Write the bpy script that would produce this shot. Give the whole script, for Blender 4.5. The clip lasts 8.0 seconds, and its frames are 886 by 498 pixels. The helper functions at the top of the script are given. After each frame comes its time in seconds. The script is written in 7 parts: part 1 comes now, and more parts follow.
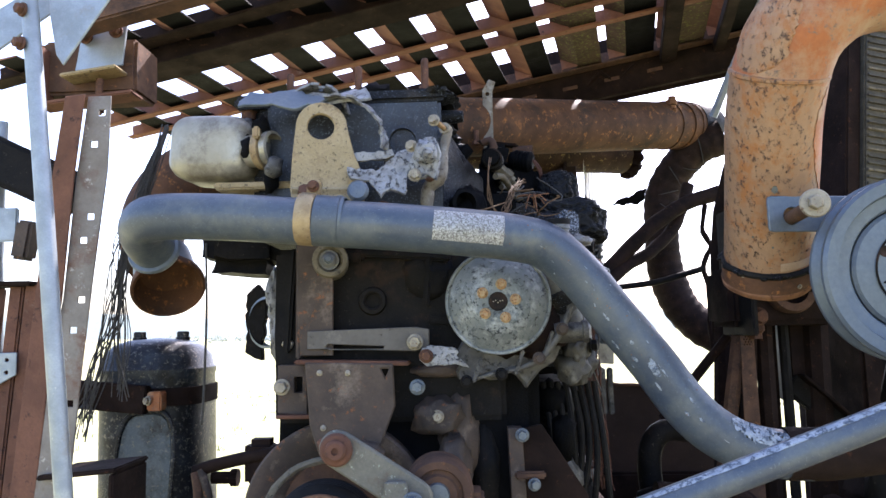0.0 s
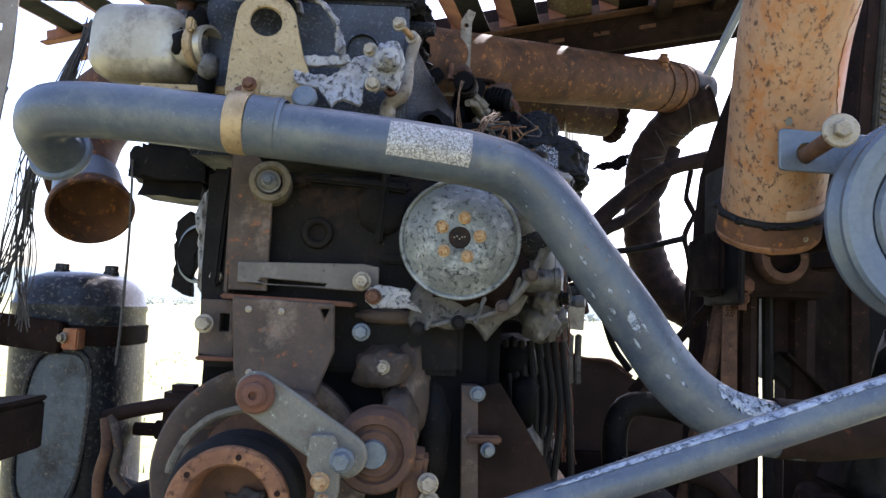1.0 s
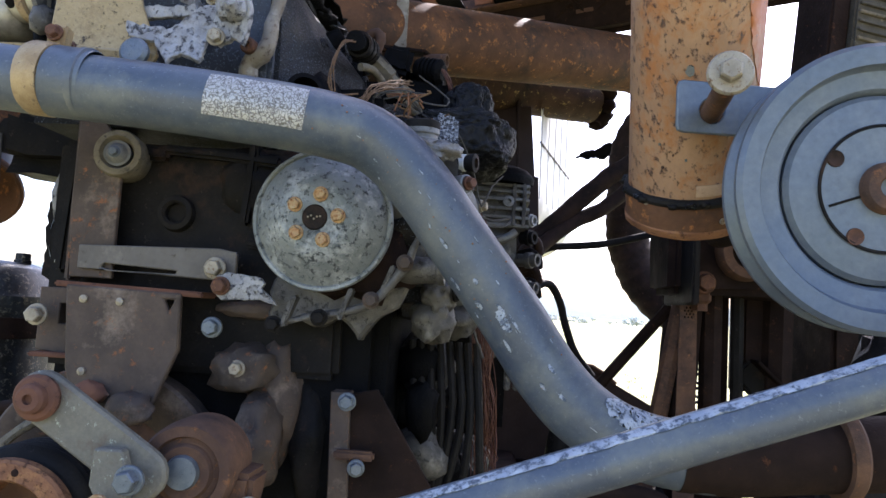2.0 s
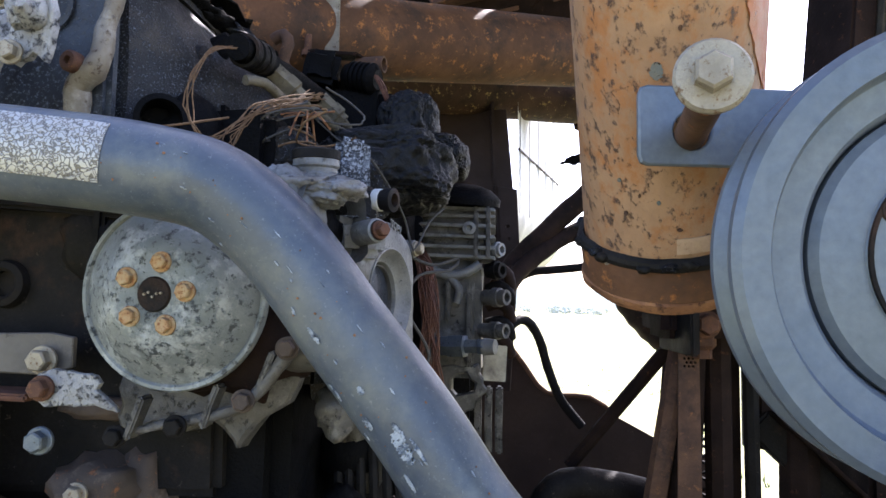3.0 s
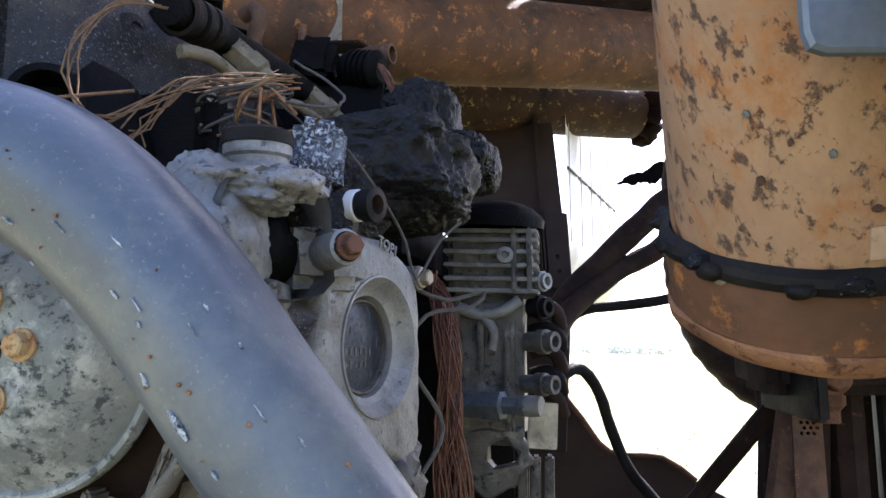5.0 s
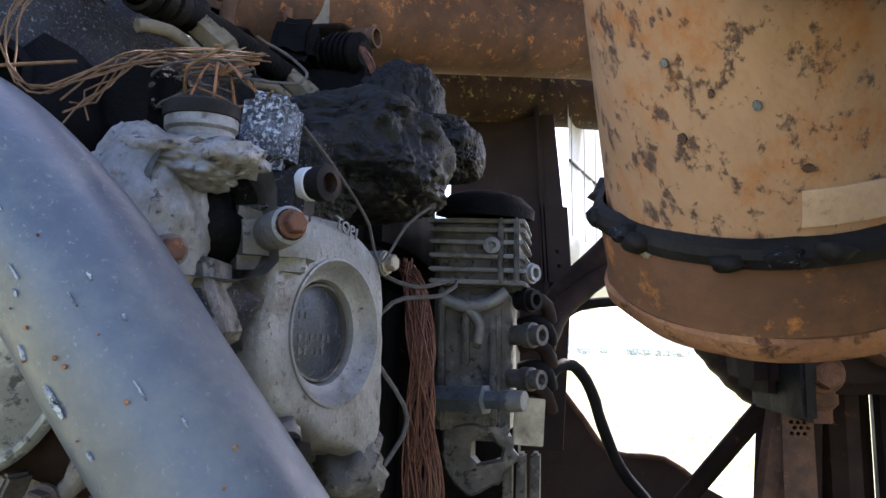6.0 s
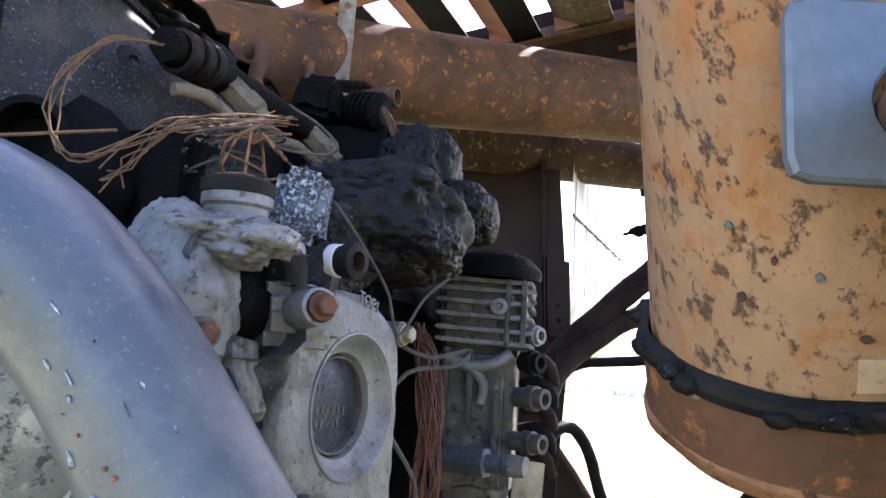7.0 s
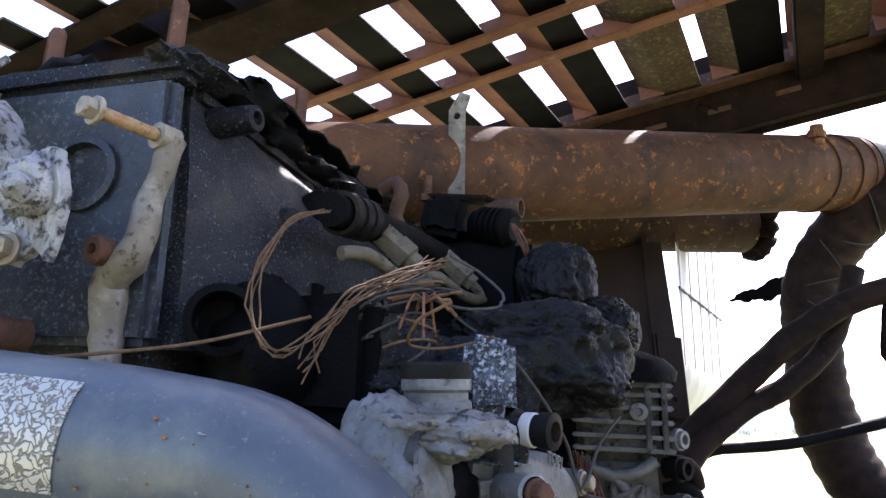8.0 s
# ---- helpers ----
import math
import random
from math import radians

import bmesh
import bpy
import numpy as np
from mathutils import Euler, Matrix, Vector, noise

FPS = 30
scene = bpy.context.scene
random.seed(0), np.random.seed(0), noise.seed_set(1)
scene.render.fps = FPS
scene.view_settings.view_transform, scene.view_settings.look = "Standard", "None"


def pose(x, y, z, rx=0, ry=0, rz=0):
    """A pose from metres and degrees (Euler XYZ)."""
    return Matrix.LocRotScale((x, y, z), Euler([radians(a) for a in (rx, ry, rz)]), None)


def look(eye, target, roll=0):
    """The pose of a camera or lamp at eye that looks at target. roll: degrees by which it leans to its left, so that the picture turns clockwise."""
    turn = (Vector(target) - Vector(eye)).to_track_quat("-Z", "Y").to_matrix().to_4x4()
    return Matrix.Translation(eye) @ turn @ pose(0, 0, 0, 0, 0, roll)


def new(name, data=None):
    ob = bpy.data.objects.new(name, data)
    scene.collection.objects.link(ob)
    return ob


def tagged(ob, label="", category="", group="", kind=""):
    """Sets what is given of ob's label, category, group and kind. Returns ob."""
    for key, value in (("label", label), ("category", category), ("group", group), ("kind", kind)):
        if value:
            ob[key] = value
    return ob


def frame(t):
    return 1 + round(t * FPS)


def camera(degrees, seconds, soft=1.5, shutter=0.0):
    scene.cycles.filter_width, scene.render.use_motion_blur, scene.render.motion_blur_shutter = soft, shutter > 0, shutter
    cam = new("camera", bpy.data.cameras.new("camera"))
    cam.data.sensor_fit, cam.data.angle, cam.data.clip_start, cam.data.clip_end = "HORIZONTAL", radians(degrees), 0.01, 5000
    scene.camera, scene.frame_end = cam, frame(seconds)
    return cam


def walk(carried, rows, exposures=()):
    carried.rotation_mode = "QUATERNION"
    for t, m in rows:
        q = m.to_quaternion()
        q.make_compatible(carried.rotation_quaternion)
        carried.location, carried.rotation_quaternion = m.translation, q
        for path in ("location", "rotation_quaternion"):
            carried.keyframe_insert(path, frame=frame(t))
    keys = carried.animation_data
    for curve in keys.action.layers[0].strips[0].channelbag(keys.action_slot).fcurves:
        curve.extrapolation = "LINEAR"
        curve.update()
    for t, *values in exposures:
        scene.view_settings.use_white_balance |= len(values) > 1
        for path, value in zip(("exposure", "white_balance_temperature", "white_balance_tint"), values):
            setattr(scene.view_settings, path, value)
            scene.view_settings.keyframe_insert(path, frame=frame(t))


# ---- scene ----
cam = camera(64.0, 8.0)
PATH = [
    (0, (0.055, 0.048, 1.604), (-0.022, 2.034, 1.831), -1.1),
    (0.5, (0.054, 0.141, 1.632), (0.128, 2.119, 1.915), 1.5),
    (1, (0.075, 0.208, 1.551), (0.074, 2.201, 1.717), 2.4),
    (1.5, (0.179, 0.28, 1.496), (-0.062, 2.263, 1.593), 4.9),
    (2, (0.293, 0.366, 1.553), (0.174, 2.356, 1.716), 3.3),
    (2.2, (0.299, 0.391, 1.582), (0.304, 2.384, 1.748), 1.8),
    (3.3, (0.406, 0.65, 1.646), (0.201, 2.633, 1.801), 0.3),
    (3.5, (0.413, 0.666, 1.628), (0.198, 2.648, 1.788), 0.1),
    (4, (0.421, 0.698, 1.593), (0.209, 2.681, 1.743), 1.2),
    (4.5, (0.38, 0.768, 1.61), (-0.002, 2.72, 1.826), 1.6),
    (5, (0.395, 0.829, 1.649), (0.091, 2.787, 1.921), -0.0),
    (5.2, (0.411, 0.83, 1.655), (0.072, 2.78, 1.937), -0.4),
    (6.3, (0.435, 0.867, 1.638), (0.093, 2.819, 1.902), 1.5),
    (6.5, (0.436, 0.866, 1.639), (0.106, 2.82, 1.914), 2.1),
    (7, (0.41, 0.846, 1.675), (0.08, 2.787, 2.028), 3.9),
    (7.5, (0.344, 0.826, 1.73), (-0.107, 2.731, 2.141), 0.3),
    (8, (0.323, 0.816, 1.754), (-0.168, 2.697, 2.223), 1.0),
]
walk(cam, [(t, look(eye, target, roll)) for t, eye, target, roll in PATH], [(0, 2.1, 6000, 22), (1, 2.0, 6000, 22), (2.2, 1.96, 6000, 22), (4, 2.52, 6000, 22), (5, 2.35, 6000, 22), (6.5, 2.27, 6000, 22), (7, 2.6, 6000, 22), (7.5, 2.27, 6000, 22), (8, 2.17, 6000, 22)])

# ---- light ----
SUN_UP, SUN_ROUND = 48.0, 28.0   # degrees above the field; degrees round from +y towards +x
world = bpy.data.worlds.new("world")
scene.world = world
world.use_nodes = True
_n = world.node_tree.nodes
_sky = _n.new("ShaderNodeTexSky")
_sky.sky_type = "NISHITA"
_sky.sun_disc = False
_sky.sun_elevation = radians(SUN_UP)
_sky.sun_rotation = radians(SUN_ROUND)
_sky.dust_density = 2.5
world.node_tree.links.new(_sky.outputs[0], _n["Background"].inputs[0])
_n["Background"].inputs[1].default_value = 0.15
sun_data = bpy.data.lights.new("sun", "SUN")
sun_data.energy, sun_data.angle, sun_data.color = 4.0, radians(0.6), (1.0, 0.94, 0.86)
sun = new("sun", sun_data)
_d = Vector((math.sin(radians(SUN_ROUND)) * math.cos(radians(SUN_UP)), math.cos(radians(SUN_ROUND)) * math.cos(radians(SUN_UP)), math.sin(radians(SUN_UP))))
sun.matrix_world = look(_d * 30, (0, 0, 0))


# ---- materials ----
def surf(name, base, second, scale=18.0, rough=0.6, metal=0.0, bump=0.3, spots=None, spot_scale=60.0, spot_cut=0.58, grime=None, grime_scale=9.0, grime_cut=0.55, rough2=None, stretch=(1, 1, 1), soft=0.06, spec=0.18, coat=0.0):
    """A weathered surface: two colours mixed by broad noise, patches of grime, small spots, fine relief."""
    m = bpy.data.materials.new(name)
    m.use_nodes = True
    nt = m.node_tree
    n, l = nt.nodes, nt.links
    b = n["Principled BSDF"]
    geo = n.new("ShaderNodeNewGeometry")
    mp = n.new("ShaderNodeMapping")
    mp.inputs["Scale"].default_value = stretch
    l.new(geo.outputs["Position"], mp.inputs["Vector"])

    def noise_fac(sc, lo, hi, detail=6.0, w=0.6):
        t = n.new("ShaderNodeTexNoise")
        t.inputs["Scale"].default_value = sc
        t.inputs["Detail"].default_value = detail
        t.inputs["Roughness"].default_value = w
        l.new(mp.outputs[0], t.inputs["Vector"])
        r = n.new("ShaderNodeMapRange")
        r.inputs["From Min"].default_value = lo
        r.inputs["From Max"].default_value = hi
        l.new(t.outputs["Fac"], r.inputs["Value"])
        return r.outputs[0], t.outputs["Fac"]

    def mix(fac, a, c):
        x = n.new("ShaderNodeMix")
        x.data_type = "RGBA"
        l.new(fac, x.inputs["Factor"])
        if isinstance(a, tuple):
            x.inputs["A"].default_value = (*a, 1)
        else:
            l.new(a, x.inputs["A"])
        x.inputs["B"].default_value = (*c, 1)
        return x.outputs["Result"]

    f, raw = noise_fac(scale, 0.38, 0.62)
    col = mix(f, base, second)
    # fine grain at a second scale
    f2, raw2 = noise_fac(scale * 14, 0.3, 0.85, 3.0)
    dark = tuple(c * 0.62 for c in base)
    x = n.new("ShaderNodeMath")
    x.operation = "MULTIPLY"
    x.inputs[1].default_value = 0.55
    l.new(f2, x.inputs[0])
    col = mix(x.outputs[0], col, dark)
    spotf = None
    if grime:
        fg, _ = noise_fac(grime_scale, grime_cut - soft, grime_cut + soft * 1.5, 10.0, 0.73)
        col = mix(fg, col, grime)
    if spots:
        spotf, _ = noise_fac(spot_scale, spot_cut - soft * 0.5, spot_cut + soft * 0.9, 10.0, 0.74)
        col = mix(spotf, col, spots)
    l.new(col, b.inputs["Base Color"])
    b.inputs["Metallic"].default_value = metal
    b.inputs["Specular IOR Level"].default_value = spec
    b.inputs["Coat Weight"].default_value = coat
    b.inputs["Coat Roughness"].default_value = 0.22
    rr = n.new("ShaderNodeMapRange")
    rr.inputs["From Min"].default_value, rr.inputs["From Max"].default_value = 0.3, 0.7
    rr.inputs["To Min"].default_value = max(rough - 0.12, 0.05)
    rr.inputs["To Max"].default_value = min(rough + 0.15, 1.0)
    l.new(raw, rr.inputs["Value"])
    l.new(rr.outputs[0], b.inputs["Roughness"])
    bp = n.new("ShaderNodeBump")
    bp.inputs["Strength"].default_value = bump
    bp.inputs["Distance"].default_value = 0.0015
    a = n.new("ShaderNodeMath")
    a.operation = "ADD"
    l.new(raw2, a.inputs[0])
    l.new(spotf if spotf else raw, a.inputs[1])
    l.new(a.outputs[0], bp.inputs["Height"])
    l.new(bp.outputs[0], b.inputs["Normal"])
    return m


RUST = surf("rust", (0.125, 0.068, 0.042), (0.070, 0.042, 0.031), 22, 0.85, 0, 0.5, (0.20, 0.092, 0.042), 70, 0.61, (0.04, 0.028, 0.024), 12, 0.58)
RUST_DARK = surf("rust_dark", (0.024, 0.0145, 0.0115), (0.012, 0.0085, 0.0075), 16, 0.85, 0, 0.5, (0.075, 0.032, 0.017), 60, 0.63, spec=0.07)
RUST_RED = surf("rust_red", (0.165, 0.076, 0.048), (0.105, 0.053, 0.037), 14, 0.85, 0, 0.45, (0.05, 0.03, 0.025), 55, 0.60, (0.24, 0.19, 0.15), 10, 0.64)
RUST_ORANGE = surf("rust_orange", (0.27, 0.13, 0.066), (0.16, 0.078, 0.046), 30, 0.85, 0, 0.7, (0.085, 0.043, 0.028), 110, 0.57, (0.34, 0.175, 0.075), 18, 0.58)
# soot; its black also stands for shade on the roof slats' flat leaves
SOOT_AND_SHADE = surf("soot_and_shade_black", (0.0030, 0.0030, 0.0034), (0.0065, 0.0065, 0.0072), 20, 0.66, 0.0, 0.9, (0.032, 0.032, 0.036), 170, 0.68, spec=0.06)
SOOT_CRUST = surf("charred_crust", (0.0045, 0.0047, 0.0055), (0.010, 0.0105, 0.012), 30, 0.5, 0.0, 1.0, (0.05, 0.053, 0.062), 260, 0.62, spec=0.22)
SOOT_ASH = surf("soot_ash", (0.0075, 0.008, 0.010), (0.017, 0.0185, 0.023), 22, 0.55, 0, 0.8, (0.24, 0.275, 0.34), 360, 0.60, (0.04, 0.034, 0.028), 8, 0.55, spec=0.14, soft=0.045)
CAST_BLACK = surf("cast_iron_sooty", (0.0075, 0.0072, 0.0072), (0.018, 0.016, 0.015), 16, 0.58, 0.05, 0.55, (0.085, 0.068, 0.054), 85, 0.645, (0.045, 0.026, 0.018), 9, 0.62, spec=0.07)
CAST_RUST = surf("cast_iron_rusty", (0.090, 0.066, 0.052), (0.052, 0.042, 0.036), 14, 0.66, 0.1, 0.5, (0.22, 0.095, 0.045), 60, 0.61, (0.20, 0.155, 0.12), 11, 0.61)
ALU = surf("cast_aluminium", (0.245, 0.247, 0.245), (0.17, 0.172, 0.172), 20, 0.5, 0.25, 0.55, (0.06, 0.06, 0.06), 170, 0.605, (0.115, 0.108, 0.097), 16, 0.56)
ALU_DIRTY = surf("sooty_aluminium", (0.125, 0.118, 0.108), (0.07, 0.067, 0.063), 30, 0.5, 0.3, 0.6, (0.03, 0.028, 0.026), 90, 0.585, (0.21, 0.20, 0.185), 26, 0.60)
ALU_MELT = surf("melted_aluminium", (0.36, 0.36, 0.365), (0.23, 0.23, 0.24), 40, 0.55, 0.25, 0.9, (0.05, 0.05, 0.055), 120, 0.56, (0.17, 0.15, 0.12), 16, 0.55)
PIPE_BLUE = surf("blue_grey_paint", (0.047, 0.062, 0.088), (0.068, 0.085, 0.110), 9, 0.40, 0.0, 0.28, (0.15, 0.17, 0.19), 300, 0.625, (0.10, 0.112, 0.115), 16, 0.545, spec=0.5, coat=0.12, soft=0.08)
PLATE_BLUE = surf("grey_blue_steel", (0.115, 0.14, 0.175), (0.16, 0.18, 0.20), 12, 0.42, 0.3, 0.2, (0.24, 0.26, 0.27), 160, 0.70, (0.20, 0.19, 0.15), 6, 0.66)
SCRAPE = surf("bare_scrape", (0.42, 0.46, 0.51), (0.27, 0.31, 0.37), 60, 0.5, 0.2, 0.5, (0.085, 0.105, 0.135), 130, 0.52)
GALV = surf("galvanised_steel", (0.34, 0.37, 0.40), (0.26, 0.29, 0.32), 30, 0.45, 0.5, 0.2, (0.50, 0.50, 0.48), 120, 0.66, (0.24, 0.21, 0.18), 12, 0.66)
STACK = surf("scorched_stack_paint", (0.36, 0.215, 0.118), (0.265, 0.15, 0.083), 9, 0.55, 0, 0.6, (0.085, 0.05, 0.033), 120, 0.572, (0.31, 0.13, 0.045), 34, 0.532, stretch=(1, 1, 0.7), soft=0.05, spec=0.3)
BARE = surf("bare_pale_strip", (0.52, 0.37, 0.25), (0.40, 0.27, 0.17), 30, 0.6, 0, 0.3, (0.22, 0.12, 0.07), 60, 0.62)
SOOT_BLUE = surf("blue_black_soot", (0.026, 0.033, 0.046), (0.045, 0.054, 0.070), 14, 0.42, 0, 0.5, (0.12, 0.135, 0.16), 240, 0.58, (0.012, 0.012, 0.014), 8, 0.52, spec=0.4)
STACK_ORANGE = surf("orange_paint", (0.36, 0.115, 0.035), (0.27, 0.095, 0.036), 14, 0.5, 0, 0.3, (0.16, 0.11, 0.08), 80, 0.60, (0.33, 0.20, 0.115), 11, 0.53, spec=0.3)
LEVER = surf("flaking_grey_green", (0.13, 0.125, 0.105), (0.19, 0.175, 0.14), 20, 0.6, 0.1, 0.4, (0.40, 0.44, 0.36), 75, 0.625, (0.10, 0.065, 0.045), 14, 0.62)
FLAKE = surf("blue_grey_flake", (0.12, 0.14, 0.145), (0.17, 0.16, 0.13), 80, 0.7, 0, 0.3)
GOLD = surf("yellowed_zinc", (0.33, 0.245, 0.125), (0.40, 0.31, 0.18), 16, 0.5, 0.3, 0.4, (0.06, 0.047, 0.034), 130, 0.585, (0.19, 0.13, 0.07), 14, 0.58)
BAND = surf("tarnished_band", (0.40, 0.30, 0.17), (0.26, 0.18, 0.10), 40, 0.5, 0.3, 0.4, (0.08, 0.06, 0.045), 120, 0.60)
BOLT_RUST = surf("rusty_bolt", (0.135, 0.066, 0.042), (0.085, 0.048, 0.035), 60, 0.7, 0.3, 0.4, (0.26, 0.12, 0.05), 200, 0.6)
BOLT_PALE = surf("pale_bolt", (0.33, 0.29, 0.22), (0.24, 0.21, 0.165), 60, 0.5, 0.4, 0.3, (0.14, 0.085, 0.05), 180, 0.58)
BOLT_BLUE = surf("grey_bolt", (0.11, 0.13, 0.155), (0.17, 0.19, 0.21), 80, 0.4, 0.5, 0.3, (0.05, 0.05, 0.05), 200, 0.60)
BOLT_YELLOW = surf("yellow_rust_bolt", (0.40, 0.30, 0.17), (0.36, 0.19, 0.08), 120, 0.6, 0.2, 0.4, (0.20, 0.085, 0.04), 240, 0.56)
SOOT_SLOPE = surf("ash_dusted_soot", (0.010, 0.0105, 0.013), (0.022, 0.024, 0.029), 26, 0.5, 0, 0.9, (0.20, 0.225, 0.27), 380, 0.572, (0.05, 0.043, 0.036), 7, 0.55, spec=0.25, soft=0.045)
ASH = surf("ash_crust", (0.03, 0.033, 0.042), (0.06, 0.068, 0.085), 26, 0.7, 0, 0.8, (0.42, 0.46, 0.54), 330, 0.52, (0.20, 0.23, 0.29), 40, 0.55, soft=0.05)
PULLEY = surf("oxidised_pulley", (0.20, 0.215, 0.215), (0.135, 0.15, 0.15), 16, 0.5, 0.25, 0.5, (0.055, 0.06, 0.062), 120, 0.56, (0.30, 0.315, 0.31), 34, 0.55, soft=0.045)
RUBBER = surf("scorched_rubber", (0.011, 0.0105, 0.0105), (0.022, 0.02, 0.018), 30, 0.55, 0, 0.4, (0.06, 0.05, 0.04), 110, 0.66, spec=0.07)
HOSE_BROWN = surf("browned_hose", (0.038, 0.023, 0.018), (0.02, 0.015, 0.013), 30, 0.7, 0, 0.4, (0.085, 0.046, 0.03), 110, 0.63, spec=0.07)
TANK = surf("sooty_tank_paint", (0.022, 0.025, 0.030), (0.042, 0.052, 0.066), 9, 0.42, 0.15, 0.4, (0.16, 0.145, 0.115), 110, 0.575, (0.012, 0.011, 0.011), 10, 0.51, spec=0.3)
TANK_LIGHT = surf("worn_tank_panel", (0.075, 0.095, 0.12), (0.11, 0.125, 0.135), 14, 0.42, 0.2, 0.45, (0.22, 0.20, 0.15), 90, 0.60, (0.03, 0.03, 0.03), 12, 0.53)
COPPER = surf("bare_copper_wire", (0.15, 0.068, 0.045), (0.095, 0.046, 0.034), 200, 0.55, 0.3, 0.1)
WIRE_TAN = surf("burnt_tan_wire", (0.17, 0.10, 0.05), (0.10, 0.06, 0.034), 120, 0.7, 0, 0.2)
WIRE_GREY = surf("charred_wire", (0.05, 0.047, 0.044), (0.09, 0.085, 0.08), 150, 0.7, 0, 0.2)
CLOTH_TAN = surf("heat_sleeve", (0.18, 0.155, 0.11), (0.12, 0.103, 0.076), 70, 0.85, 0, 0.6, (0.045, 0.039, 0.034), 120, 0.58)
SILVER_BOX = surf("smoked_silver", (0.40, 0.375, 0.31), (0.30, 0.275, 0.22), 9, 0.4, 0.45, 0.2, (0.20, 0.16, 0.11), 60, 0.66, (0.12, 0.10, 0.085), 7, 0.55)
SHEET_WHITE = surf("pale_sheet_metal", (0.62, 0.62, 0.60), (0.55, 0.55, 0.54), 6, 0.5, 0.1, 0.15, (0.45, 0.42, 0.36), 40, 0.66)
PANEL_BROWN = surf("browned_panel", (0.050, 0.032, 0.025), (0.033, 0.022, 0.018), 7, 0.6, 0.1, 0.3, (0.10, 0.066, 0.045), 70, 0.66)
LOUVRE = surf("rusty_louvre", (0.25, 0.115, 0.072), (0.16, 0.078, 0.055), 10, 0.8, 0, 0.35, (0.06, 0.033, 0.024), 60, 0.62, (0.36, 0.27, 0.225), 8, 0.64)
MOSS = surf("mossy_louvre", (0.10, 0.065, 0.045), (0.07, 0.05, 0.035), 14, 0.85, 0, 0.6, (0.16, 0.17, 0.05), 90, 0.56)
TUBE_RUST = surf("rusty_tube", (0.13, 0.062, 0.031), (0.075, 0.041, 0.026), 12, 0.72, 0.05, 0.35, (0.33, 0.135, 0.04), 50, 0.59, (0.04, 0.028, 0.022), 9, 0.57)
TUBE_YELLOW = surf("rust_yellow_tube", (0.07, 0.038, 0.022), (0.04, 0.024, 0.017), 14, 0.75, 0.05, 0.4, (0.33, 0.235, 0.08), 55, 0.60, (0.02, 0.015, 0.012), 10, 0.56)
MESH = surf("radiator_core", (0.085, 0.075, 0.055), (0.055, 0.05, 0.04), 40, 0.6, 0.3, 0.6, (0.30, 0.28, 0.22), 150, 0.64)
GRASS = surf("dry_field", (0.30, 0.30, 0.13), (0.37, 0.35, 0.19), 0.12, 0.95, 0, 0.4, (0.22, 0.27, 0.08), 2.2, 0.56, (0.45, 0.42, 0.28), 0.6, 0.56)
LEAF = surf("hedge_leaf", (0.12, 0.16, 0.06), (0.17, 0.20, 0.09), 2.0, 0.9, 0, 0.2)
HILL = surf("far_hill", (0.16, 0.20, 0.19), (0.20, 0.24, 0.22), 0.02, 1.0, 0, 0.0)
SOIL = surf("low_bounce_soil", (0.045, 0.036, 0.028), (0.07, 0.055, 0.038), 2.5, 0.95, 0, 0.6, (0.10, 0.10, 0.045), 14, 0.6)
# leaf colour with the haze of distance mixed into it
HAZE_TINTED_LEAF = surf("haze_tinted_leaf", (0.40, 0.44, 0.43), (0.46, 0.49, 0.47), 0.05, 0.95, 0, 0.1)
BRACKET = surf("smoked_steel", (0.135, 0.122, 0.108), (0.10, 0.09, 0.079), 9, 0.55, 0.1, 0.35, (0.05, 0.04, 0.033), 70, 0.62, (0.19, 0.165, 0.14), 14, 0.60)
ARM = surf("tan_stained_casting", (0.25, 0.22, 0.175), (0.17, 0.145, 0.115), 24, 0.5, 0.15, 0.5, (0.08, 0.055, 0.038), 110, 0.58, (0.33, 0.31, 0.27), 30, 0.58)
POST = surf("half_rusted_zinc", (0.24, 0.215, 0.19), (0.17, 0.145, 0.125), 14, 0.6, 0.2, 0.3, (0.42, 0.40, 0.37), 60, 0.62, (0.14, 0.075, 0.05), 10, 0.56)


